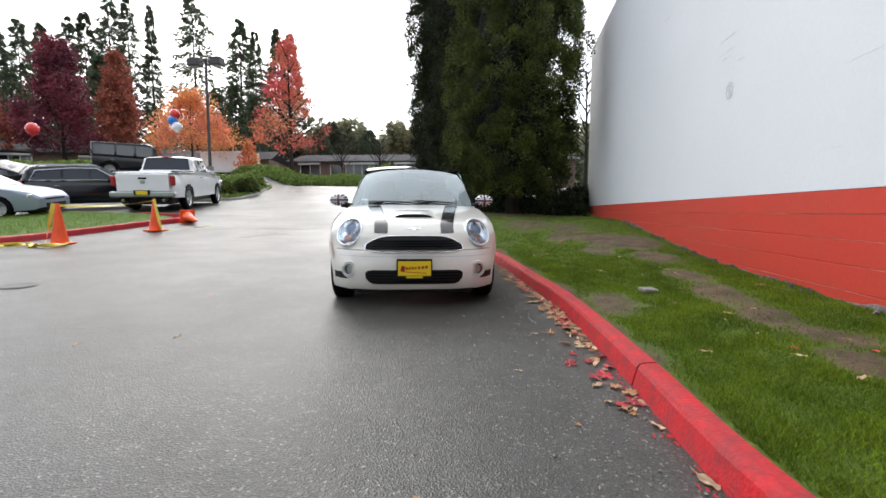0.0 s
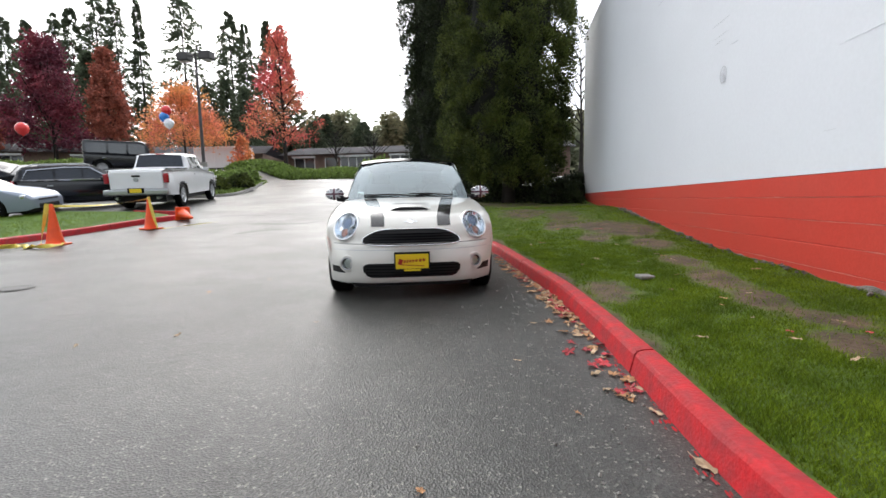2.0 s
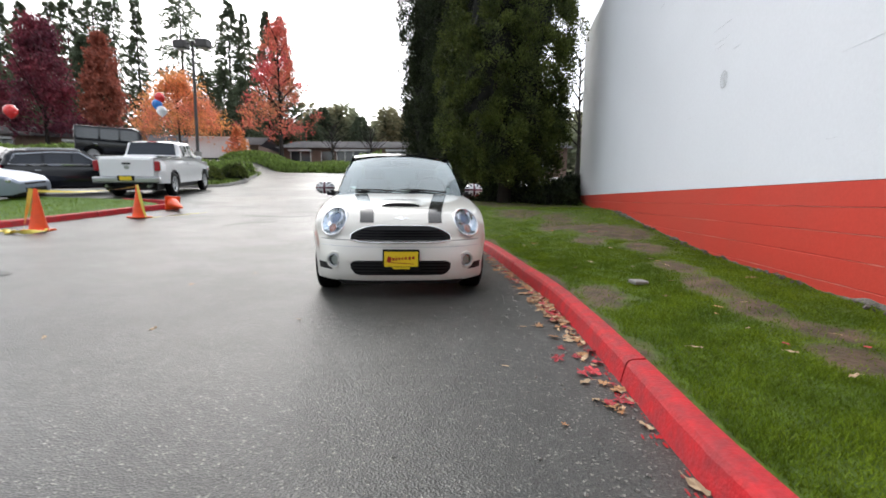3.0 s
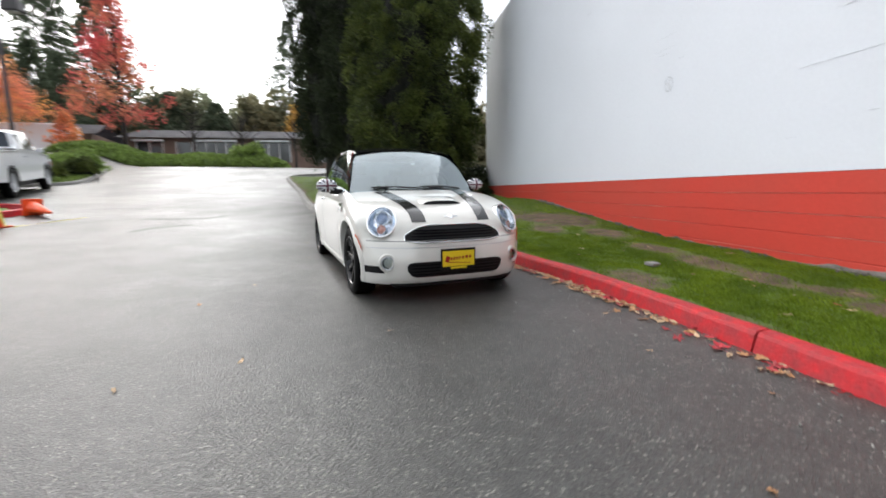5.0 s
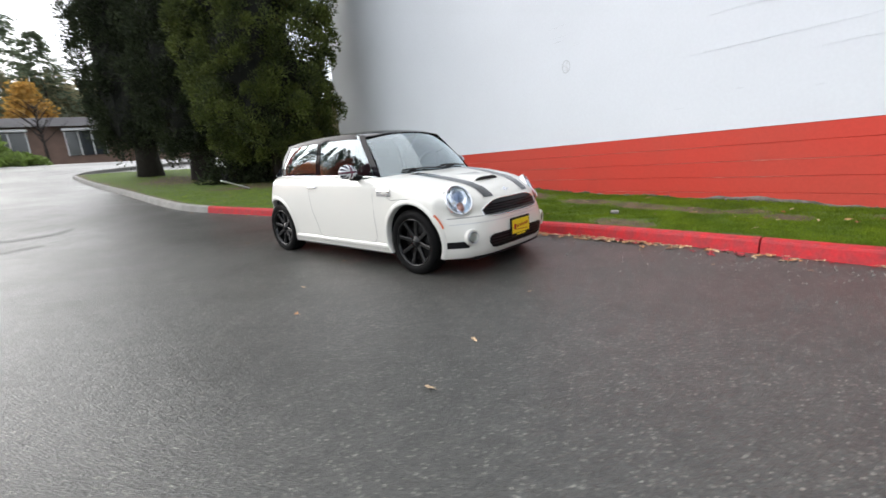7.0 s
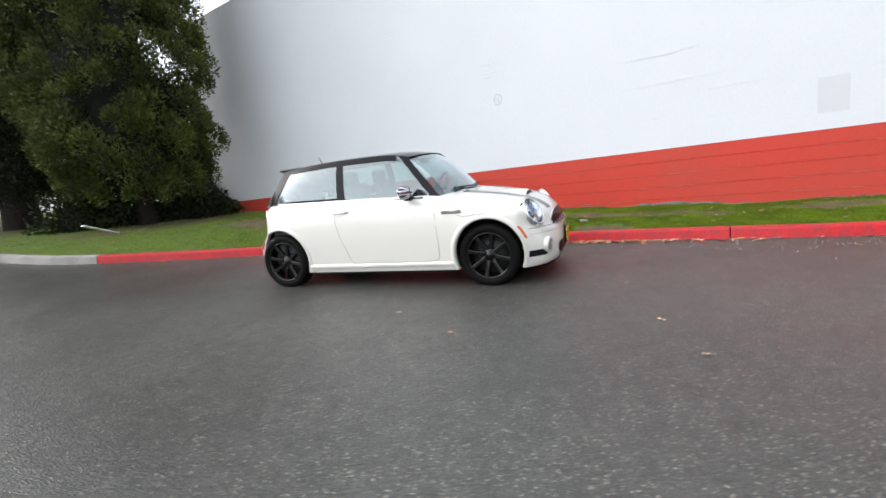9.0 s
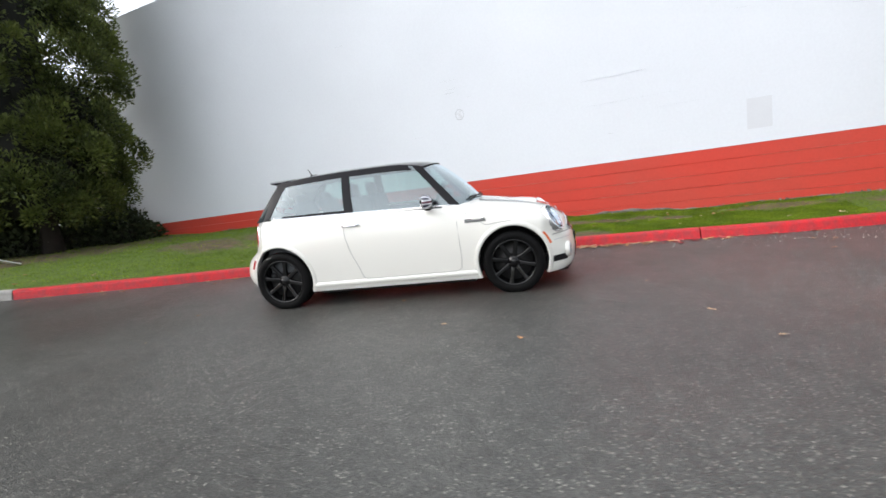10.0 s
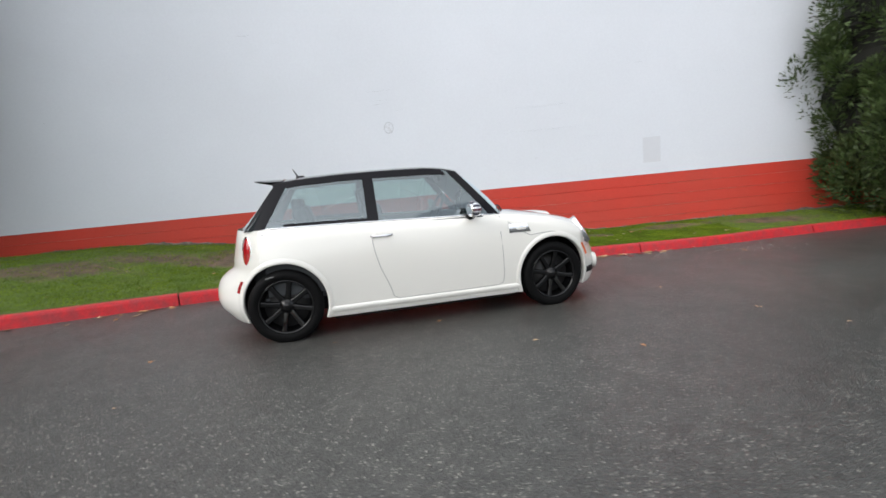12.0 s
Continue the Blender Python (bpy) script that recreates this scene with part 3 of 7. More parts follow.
def hood_pt(x, y, out=0.0):
    """A place on the bonnet above (x, y)."""
    best = None
    for k in range(len(HOOD_EDGE_X) - 1):
        for s in range(11):
            t = s / 10
            b = y / ((1 - t) * flank(HOOD_EDGE_X[k], curve(BELT, HOOD_EDGE_X[k])) + t * flank(HOOD_EDGE_X[k + 1], curve(BELT, HOOD_EDGE_X[k + 1])))
            p = hood_row(k, b).lerp(hood_row(k + 1, b), t)
            if best is None or abs(p.x - x) < abs(best.x - x):
                best = p
    return Vector((x, y, best.z + out))


def lamp_seat(s):
    """Where a headlight sits in the wing: its face follows the skin."""
    c = front_pt(s * 0.612, 0.692)
    du = front_pt(s * 0.662, 0.692) - front_pt(s * 0.562, 0.692)
    dv = front_pt(s * 0.612, 0.725) - front_pt(s * 0.612, 0.65)
    flat = du.cross(dv).normalized()
    flat = flat if flat.x > 0 else -flat
    nrm = (2 * flat + Vector((0.84, s * 0.24, 0.42))).normalized()
    u = Vector((0, 0, 1)).cross(nrm).normalized()
    return Matrix.Translation(c - nrm * 0.004) @ Matrix((u, nrm.cross(u), nrm)).transposed().to_4x4() @ Matrix.Diagonal((1.02, 1.14, 0.65, 1))


def build_shell():
    bm = bmesh.new()
    N = 44
    bs = [-1 + 2 * i / N for i in range(N + 1)]
    bs = [math.copysign(abs(b) ** 0.72, b) for b in bs]
    # nose and bonnet
    rows = [[front_pt(b * flank(CORNER_F, z), z) for b in bs] for z in FRONT_Z]
    rows += [[hood_row(k, b) for b in bs] for k in range(1, len(HOOD_EDGE_X))]
    grid_faces(bm, rows)
    # tail
    grid_faces(bm, [[tail_pt(b * flank(CORNER_R, z), z) for b in bs] for z in FRONT_Z + [0.78, 0.83, 0.88, 0.92, curve(BELT, CORNER_R)]])
    # flanks
    cols = steps([(CORNER_R, 0.52, 0.025)]) + HOOD_EDGE_X[-2::-1]
    fine = []
    for a, b in zip(cols, cols[1:]):
        k = max(1, round((b - a) / 0.025))
        fine += [a + (b - a) * i / k for i in range(k)]
    fine.append(cols[-1])
    for s in (1, -1):
        rows = []
        for x in fine:
            top = curve(BELT, x)
            zs = list(FRONT_Z) if abs(x - CORNER_F) < 1e-6 else [0.17 + (z - 0.17) / (0.735 - 0.17) * (top - 0.17) for z in FRONT_Z]
            if x == CORNER_R:
                zs = [0.17 + (z - 0.17) / (0.735 - 0.17) * (top - 0.17) for z in FRONT_Z]
            dense = zs
            rows.append([(x, s * flank(x, z), z) for z in dense])
        grid_faces(bm, rows)
    bmesh.ops.remove_doubles(bm, verts=bm.verts[:], dist=0.002)
    # wheel arches: snap the mesh to the arch and cut it out
    for ax in (AX, -AX):
        R, cz = 0.352, 0.322
        def rad(v):
            return math.hypot(v.co.x - ax, v.co.z - cz)
        for v in [v for v in bm.verts if abs(v.co.y) > 0.5]:
            r = rad(v)
            if abs(r - R) < 0.013:
                v.co.x, v.co.z = ax + (v.co.x - ax) * R / r, cz + (v.co.z - cz) * R / r
        dead = [f for f in bm.faces if all(abs(v.co.y) > 0.5 for v in f.verts) and any(rad(v) < R - 1e-4 for v in f.verts)]
        bmesh.ops.delete(bm, geom=dead, context="FACES")
    # openings for the headlights
    for s in (1, -1):
        m = lamp_seat(s)
        back = m.inverted()
        for v in bm.verts:
            if v.co.x > 1.3 and v.co.y * s > 0.3:
                p = back @ v.co
                r = math.hypot(p.x, p.y)
                if 0.1 < r < 0.142:
                    v.co = m @ Vector((p.x * 0.122 / r, p.y * 0.122 / r, p.z))
        dead = [f for f in bm.faces if all(v.co.x > 1.3 and v.co.y * s > 0.3 for v in f.verts) and any((lambda p: math.hypot(p.x, p.y) < 0.11)(back @ v.co) for v in f.verts)]
        bmesh.ops.delete(bm, geom=dead, context="FACES")
    return bm


def outer_y(x, z):
    """Half the breadth anywhere along the car, round the corners too."""
    if x > CORNER_F:
        x0 = curve(NOSE, z)
        return flank(CORNER_F, z) * max(0.0, (x0 - x) / (x0 - CORNER_F)) ** (1 / roundness(z))
    if x < CORNER_R:
        x0 = tail_pt(0, z).x
        return flank(CORNER_R, z) * max(0.0, (x0 - x) / (x0 - CORNER_R)) ** (1 / roundness(z))
    return flank(x, z)


def arch_lip(ax, s):
    """The rolled edge of a wheel arch."""
    bm = bmesh.new()
    rows = []
    for k in range(41):
        a = radians(-24 + 228 * k / 40)
        row = []
        for r, o in ((0.392, 0.0004), (0.386, 0.006), (0.36, 0.009), (0.35, 0.005), (0.346, -0.004), (0.346, -0.06)):
            x, z = ax + r * math.cos(a), max(0.322 + r * math.sin(a), 0.172)
            row.append((x, s * (outer_y(x, z) + o), z))
        rows.append(row)
    grid_faces(bm, rows)
    return bm


def strip_on(fn, pts, width, out, bm=None, across=Vector((0, 0, 1))):
    """A narrow ribbon laid on a surface along points."""
    bm = bm or bmesh.new()
    P = [fn(*p) for p in pts]
    rows = []
    for i, p in enumerate(P):
        t = (P[min(i + 1, len(P) - 1)] - P[max(i - 1, 0)]).normalized()
        rows.append(p)
    side = []
    for i, p in enumerate(P):
        t = (P[min(i + 1, len(P) - 1)] - P[max(i - 1, 0)]).normalized()
        nrm = out(p)
        w = t.cross(nrm).normalized() * width / 2
        side.append([p - w + nrm * 0.0002, p - w * 0.6 + nrm * 0.0016, p + w * 0.6 + nrm * 0.0016, p + w + nrm * 0.0002])
    grid_faces(bm, side)
    return bm


def side_pt(s):
    return lambda x, z: Vector((x, s * (flank(x, z) + 0.0022), z))


def wheel_meshes():
    """Tyre, rim, and the eight-spoked face, about the y axis, outer side towards -y."""
    tyre, rim, spokes = bmesh.new(), bmesh.new(), bmesh.new()
    R, rr, w = TYRE, 0.222, 0.1
    prof = [(rr - 0.01, -w * 0.8), (rr + 0.004, -w * 0.95), (rr + 0.03, -w * 1.04), (R - 0.035, -w * 1.03), (R - 0.012, -w * 0.93), (R, -w * 0.72)]
    for k in range(-3, 4):
        z = k * w * 0.19
        prof += [(R + 0.0005, z - 0.006), (R - 0.006, z - 0.003), (R - 0.006, z + 0.003), (R + 0.0005, z + 0.006)]
    prof += [(R, w * 0.72), (R - 0.012, w * 0.93), (rr + 0.03, w * 1.04), (rr - 0.01, w * 0.8)]
    lathe(tyre, prof, 56, "y")
    lathe(rim, [(rr + 0.002, -0.09), (rr + 0.004, -0.096), (rr - 0.004, -0.098), (rr - 0.012, -0.09), (rr - 0.018, -0.06), (0.185, 0.02), (0.19, 0.09), (rr, 0.095)], 48, "y")
    for k in range(8):
        a = 2 * math.pi * k / 8 + 0.2
        tmp = bmesh.new()
        prof = [(0.05, 0.026, -0.062), (0.09, 0.021, -0.07), (0.15, 0.018, -0.077), (0.207, 0.022, -0.086)]
        rows = []
        for r, hw, y in prof:
            rows.append([(r, y + 0.03, -hw * 1.15), (r, y + 0.008, -hw), (r, y, -hw * 0.6), (r, y + 0.009, 0), (r, y, hw * 0.6), (r, y + 0.008, hw), (r, y + 0.03, hw * 1.15)])
        grid_faces(tmp, rows)
        tmp.transform(Matrix.Rotation(a, 4, "Y"))
        join(spokes, tmp)
    lathe(spokes, [(0.0, -0.078), (0.028, -0.078), (0.034, -0.07), (0.036, -0.064), (0.06, -0.06), (0.066, -0.03)], 28, "y")
    disc = bmesh.new()
    lathe(disc, [(0.04, -0.01), (0.145, -0.012), (0.15, 0.0), (0.2, 0.004), (0.2, 0.012), (0.04, 0.014)], 36, "y")
    cap = bmesh.new()
    lathe(cap, [(0.0, -0.0815), (0.022, -0.081), (0.026, -0.078)], 20, "y")
    return tyre, rim, spokes, disc, cap


def pane(rows, thick=0.005):
    """A bowed pane with thickness from rows of points."""
    bm = bmesh.new()
    grid_faces(bm, rows)
    return bm


def bow(p00, p10, p01, p11, nu, nv, bulge=Vector((0, 0, 0)), inset=0.0):
    """Rows of a patch between four corners, bowed outwards."""
    rows = []
    for j in range(nv + 1):
        v = j / nv
        rows.append([(Vector(p00).lerp(Vector(p10), i / nu)).lerp(Vector(p01).lerp(Vector(p11), i / nu), v)
                     + bulge * (4 * (i / nu) * (1 - i / nu) * 0.5 + 4 * v * (1 - v) * 0.5) for i in range(nu + 1)])
    return rows


def build_hatchback(at):
    car = thing("hatchback_car", "white hatchback with black roof, black wheels and bonnet stripes", "car", at=at)
    W, B, P = M["car_white"], M["black_gloss"], M["black_plastic"]
    body = part("body", build_shell(), W, car, "glossy white bodywork", smooth=True)
    # under the body
    bm = bmesh.new()
    box(bm, (0.0, 0, 0.24), (1.72, 1.5, 0.21), bevel=0.03)
    box(bm, (1.42, 0, 0.22), (0.75, 1.1, 0.17), bevel=0.03)
    box(bm, (-1.35, 0, 0.27), (0.65, 1.1, 0.2), bevel=0.03)
    part("underbody", bm, P, car)
    for ax in (AX, -AX):
        for s in (1, -1):
            bm = bmesh.new()
            rows = []
            for k in range(15):
                a = -0.35 + (math.pi + 0.7) * k / 14
                lx, lz = ax + 0.353 * math.cos(a), 0.322 + 0.353 * math.sin(a)
                rows.append([(lx, s * yy, lz) for yy in (0.45, min(0.78, outer_y(lx, max(lz, 0.18)) - 0.03))])
            grid_faces(bm, rows)
            box(bm, (ax, s * 0.44, 0.42), (0.72, 0.02, 0.5))
            part("wheel_arch_liner", bm, P, car)
    # front spoiler lip and sills
    bm = bmesh.new()
    rows = [[front_pt(y, 0.176, o) + Vector((0, 0, d)) for y in [-0.57 + 1.14 * i / 20 for i in range(21)]] for o, d in ((-0.02, 0.035), (0.006, 0.022), (0.004, -0.014), (-0.06, -0.02))]
    grid_faces(bm, rows)
    part("front_lip", bm, P, car)
    for s in (1, -1):
        bm = bmesh.new()
        rows = [[(x, s * yy, zz) for yy, zz in ((0.8, 0.272), (0.818, 0.264), (0.824, 0.25), (0.82, 0.222), (0.8, 0.206), (0.74, 0.2))] for x in steps([(-0.87, 0.87, 0.2)])]
        grid_faces(bm, rows)
        part("sill", bm, W, body, smooth=True)
    for ax in (AX, -AX):
        for s in (1, -1):
            part("arch_lip", arch_lip(ax, s), W, body, smooth=True)
    # shut lines
    seam = M["seam"]
    for s in (1, -1):
        f = side_pt(s)
        nrm = lambda p: Vector((0, math.copysign(1, p.y), 0.1)).normalized()
        door = [(0.7, 0.9), (0.71, 0.75), (0.72, 0.55), (0.725, 0.38), (0.715, 0.3), (0.67, 0.272), (0.1, 0.268), (-0.28, 0.268), (-0.32, 0.29), (-0.355, 0.4), (-0.42, 0.55), (-0.46, 0.7), (-0.47, 0.82), (-0.46, 0.92)]
        part("door_seam", strip_on(f, door, 0.005, nrm), seam, body)
        part("bonnet_seam", strip_on(f, [(1.52, 0.56), (1.42, 0.64), (1.32, 0.697), (1.22, 0.715), (1.1, 0.71), (1.0, 0.7), (0.92, 0.74), (0.8, 0.83), (0.72, 0.893)], 0.006, nrm), seam, body)
        part("rear_bumper_seam", strip_on(f, [(-1.37, 0.56), (-1.3, 0.575), (-1.22, 0.68), (-1.0, 0.67)][:2], 0.006, nrm), seam, body)
    ys = [-0.74 + 1.48 * i / 30 for i in range(31)]
    part("bumper_seam", strip_on(lambda y, z: front_pt(y, z, 0.001), [(y, 0.535) for y in ys], 0.007, lambda p: Vector((1, p.y * 0.4, 0.2)).normalized()), seam, body)
    part("bumper_crease", strip_on(lambda y, z: front_pt(y, z, 0.001), [(y, 0.482) for y in ys], 0.005, lambda p: Vector((1, p.y * 0.4, 0.2)).normalized()), M["chrome_dull"], body)
    # grille: a flat foot and an arched head, with chrome round it
    def grille_out(hw, z0, z1, flat, n=24, out=0.004):
        pts = []
        for i in range(n + 1):
            y = -hw + 2 * hw * i / n
            pts.append((y, z1 - (z1 - z0) * max(0, (abs(y) / hw - flat) / (1 - flat)) ** 3 * 0.62))
        return pts
    arch = grille_out(0.45, 0.53, 0.662, 0.3)
    bm = bmesh.new()
    grid_faces(bm, [[front_pt(y, z0 + (z1 - z0) * t, 0.005) for y, z1, z0 in ((yy, zt, 0.523 + 0.02 * (abs(yy) / 0.45) ** 6) for yy, zt in arch)] for t in (0, 0.25, 0.5, 0.75, 1)])
    grille = part("grille", bm, P, car, "black radiator grille with chrome surround")
    for k in range(4):
        z = 0.547 + 0.024 * k
        hw = 0.42 - 0.022 * k
        bm = bmesh.new()
        tube(bm, [front_pt(-hw + 2 * hw * i / 16, z, 0.011) for i in range(17)], 0.005, 6)
        part("grille_bar", bm, B, grille)
    bm = bmesh.new()
    ring = [front_pt(y, z, 0.008) for y, z in arch] + [front_pt(y, 0.521 + 0.02 * (abs(y) / 0.45) ** 6, 0.008) for y, z in arch[::-1]]
    tube(bm, ring + ring[:1], 0.0062, 6, cap=False)
    part("grille_surround", bm, M["chrome"], grille, smooth=True)
    low = bmesh.new()
    grid_faces(low, [[front_pt(y, z, 0.005) for y in [-hw + 2 * hw * i / 20 for i in range(21)]] for z, hw in ((0.235, 0.37), (0.25, 0.41), (0.29, 0.445), (0.335, 0.45), (0.355, 0.43), (0.365, 0.39))])
    lower = part("lower_grille", low, P, car, "black mesh air intake")
    for k in range(4):
        bm = bmesh.new()
        tube(bm, [front_pt(-0.42 + 0.84 * i / 16, 0.258 + 0.027 * k, 0.008) for i in range(17)], 0.0035, 5)
        part("grille_bar", bm, B, lower)
    for s in (1, -1):
        # brake duct slot
        bm = bmesh.new()
        grid_faces(bm, [[front_pt(s * y, z, 0.004) for y in (0.625, 0.67, 0.715, 0.755, 0.782)] for z in (0.27, 0.3, 0.33)])
        part("duct_slot", bm, P, car)
        # headlight: an oval set flush in the wing, chrome rim, bright bowl, two round lamps and a clear lens
        m = lamp_seat(s)
        bm = bmesh.new()
        lathe(bm, [(0.13, -0.09), (0.129, -0.004), (0.126, 0.008), (0.12, 0.011), (0.113, 0.004), (0.112, -0.01)], 44, m=m)
        lamp = part("headlight", bm, M["chrome"], car, "oval headlight under clear glass with chrome rim", smooth=True)
        bm = bmesh.new()
        lathe(bm, [(0.0, -0.05), (0.05, -0.05), (0.085, -0.036), (0.113, -0.002)], 40, m=m)
        part("reflector", bm, M["lamp_bowl"], lamp, smooth=True)
        for dy, dr, mt in ((0.034, 0.043, "dark_lens"), (-0.058, 0.031, "amber_lens")):
            at_ = m @ Matrix.Translation((0, dy, 0))
            bm = bmesh.new()
            lathe(bm, [(dr * 1.02, -0.045), (dr * 1.22, -0.004), (dr * 1.3, -0.004), (dr * 1.36, -0.012), (dr * 1.4, -0.05)], 28, m=at_)
            part("lamp_ring", bm, M["chrome"], lamp, smooth=True)
            bm = bmesh.new()
            lathe(bm, [(0.0, -0.004), (dr * 0.5, -0.008), (dr * 0.85, -0.02), (dr * 1.05, -0.034)], 26, m=at_)
            part("bulb_housing", bm, M[mt], lamp, smooth=True)
        bm = bmesh.new()
        lathe(bm, [(0.0, 0.026), (0.04, 0.024), (0.08, 0.017), (0.114, 0.004)], 40, m=m)
        part("lens", bm, M["lamp_glass"], lamp, smooth=True).visible_shadow = False
        # fog lamp in its round bezel
        c = front_pt(s * 0.6, 0.36)
        nrm = Vector((0.95, s * 0.28, 0.0)).normalized()
        u = Vector((0, 0, 1)).cross(nrm).normalized()
        m = Matrix.Translation(c - nrm * 0.01) @ Matrix((u, nrm.cross(u), nrm)).transposed().to_4x4()
        bm = bmesh.new()
        lathe(bm, [(0.078, -0.02), (0.075, 0.016), (0.07, 0.022), (0.058, 0.015)], 32, m=m)
        fog = part("fog_lamp", bm, W, car, "small round fog lamp", smooth=True)
        bm = bmesh.new()
        lathe(bm, [(0.058, 0.0), (0.057, 0.022), (0.051, 0.026), (0.046, 0.016)], 28, m=m)
        part("ring", bm, M["chrome_dull"], fog, smooth=True)
        bm = bmesh.new()
        lathe(bm, [(0.0, -0.012), (0.03, -0.006), (0.048, 0.014)], 28, m=m)
        part("reflector", bm, M["fog_bowl"], fog, smooth=True)
        bm = bmesh.new()
        lathe(bm, [(0.0, 0.022), (0.03, 0.02), (0.048, 0.016)], 28, m=m)
        part("lens", bm, M["glass"], fog, smooth=True).visible_shadow = False
        # side marker, scuttle vent, handle, fuel of small things on the flank
        f = side_pt(s)
        nrm2 = lambda p: Vector((0, math.copysign(1, p.y), 0.1)).normalized()
        arcs = [(AX + 0.395 * math.cos(a), 0.322 + 0.395 * math.sin(a)) for a in [radians(d) for d in (20, 24, 28, 32, 36, 40)]]
        part("side_marker", strip_on(lambda x, z: Vector((x, s * (outer_y(x, z) + 0.007), z)) , arcs, 0.03, nrm2), M["amber"], car, "amber reflector")
        arcs = [(-AX - 0.4 * math.cos(a), 0.322 + 0.4 * math.sin(a)) for a in [radians(d) for d in (18, 23, 28, 33)]]
        part("side_marker", strip_on(lambda x, z: Vector((x, s * (outer_y(x, z) + 0.006), z)), arcs, 0.028, nrm2), M["tail_red"], car, "dark red reflector")
        bm = bmesh.new()
        sc = [[Vector((x, s * (flank(x, z) + o), z)) for x, z in ((0.79 + dx, zc - 0.015 + dz) for dx in [0.0, 0.04, 0.1, 0.17, 0.21 - (0.03 if dz > 0 else 0.0)])] for zc, dz, o in ((0.79, -0.042, 0.0), (0.79, -0.034, 0.012), (0.79, 0.034, 0.012), (0.79, 0.042, 0.0))]
        grid_faces(bm, sc)
        vent = part("side_vent", bm, M["chrome"], car, "chrome side vent", smooth=True)
        bm = bmesh.new()
        box(bm, (0.91, s * (flank(0.91, 0.775) + 0.012), 0.768), (0.09, 0.006, 0.018), bevel=0.002)
        part("inset", bm, W, vent)
        bm = bmesh.new()
        hx, hz = -0.385, 0.82
        tube(bm, [(hx + d, s * (flank(hx, hz) + o), hz) for d, o in ((-0.09, 0.0), (-0.085, 0.022), (-0.05, 0.033), (0.05, 0.033), (0.085, 0.022), (0.09, 0.0))], 0.011, 8)
        hd = part("door_handle", bm, M["chrome"], car, "chrome pull handle", smooth=True)
        bm = bmesh.new()
        lathe(bm, [(0.0, 0.004), (0.045, 0.004), (0.05, 0.0)], 20, "y", m=Matrix.Translation((hx, s * flank(hx, hz + 0.01), hz + 0.012)) @ Matrix.Diagonal((1, s, 0.6, 1)))
        part("recess", bm, W, hd, smooth=True)
        # mirror
        mx, my, mz = 0.43, s * 0.885, 0.975
        bm = bmesh.new()
        bmesh.ops.create_uvsphere(bm, u_segments=28, v_segments=16, radius=1.0)
        for vv in bm.verts:
            vv.co = Vector((mx + vv.co.x * (0.075 if vv.co.x > 0 else 0.03), my + vv.co.y * 0.112, mz + vv.co.z * (0.078 if vv.co.z > 0 else 0.068)))
        mir = part("wing_mirror", bm, M["mirror_cap"], car, "round mirror cap with a blue and white crossed flag", smooth=True)
        bm = bmesh.new()
        tube(bm, [(mx + 0.01, s * 0.72, 0.905), (mx + 0.005, s * 0.77, 0.915), (mx, my - s * 0.03, 0.93)], [0.035, 0.03, 0.038], 10)
        part("mirror_foot", bm, P, mir, smooth=True)
        bm = bmesh.new()
        lathe(bm, [(0.0, 0.0), (0.9, 0.0), (1.0, 0.01)], 28, "x", m=Matrix.Translation((mx - 0.033, my, mz)) @ Matrix.Diagonal((1, 0.095, 0.06, 1)))
        part("mirror_glass", bm, M["chrome"], mir)
        # tail lamp
        c = tail_pt(s * 0.67, 0.755)
        nrm = Vector((-0.8, s * 0.6, 0.1)).normalized()
        u = Vector((0, 0, 1)).cross(nrm).normalized()
        m = Matrix.Translation(c - nrm * 0.015) @ Matrix((u, nrm.cross(u), nrm)).transposed().to_4x4()
        bm = bmesh.new()
        lathe(bm, [(0.0, 0.03), (0.5, 0.027), (0.85, 0.018), (1.0, 0.0)], 28, m=m @ Matrix.Diagonal((0.07, 0.14, 0.8, 1)))
        tl = part("tail_lamp", bm, M["tail_red"], car, "upright red tail lamp with chrome rim", smooth=True)
        bm = bmesh.new()
        tube(bm, [m @ Vector((0.073 * math.cos(a), 0.143 * math.sin(a), 0.006)) for a in [2 * math.pi * k / 28 for k in range(29)]], 0.008, 6, cap=False)
        part("rim", bm, M["chrome"], tl, smooth=True)
    # bonnet: stripes, scoop and badge
    for s in (1, -1):
        bm = bmesh.new()
        xs_ = [0.93 + 0.79 * i / 26 for i in range(27)]
        grid_faces(bm, [[hood_pt(min(x, 1.725), s * (0.428 - 0.152 * (x - 0.93) + d * (1.1 - 0.12 * (x - 0.93))), 0.003) for d in (-0.062, -0.03, 0, 0.03, 0.062)] for x in xs_ if x < 1.7]
                   + [[front_pt(s * (0.31 + d), z, 0.003) + Vector((0, 0, 0.002)) for d in (-0.062, -0.03, 0, 0.03, 0.062)] for z in (0.728, 0.712, 0.696, 0.684)])
        part("bonnet_stripe", bm, M["stripe"], body, "dark bonnet stripe", smooth=True)
    bm = bmesh.new()
    rows = []
    for x, h in ((1.24, 0.0), (1.32, 0.013), (1.42, 0.027), (1.52, 0.036), (1.535, 0.032)):
        rows.append([hood_pt(x, y, 0.001 + h * max(0, 1 - (abs(y) / 0.2) ** 4)) for y in [-0.2 + 0.4 * i / 16 for i in range(17)]])
    grid_faces(bm, rows)
    scoop = part("bonnet_scoop", bm, W, body, smooth=True)
    bm = bmesh.new()
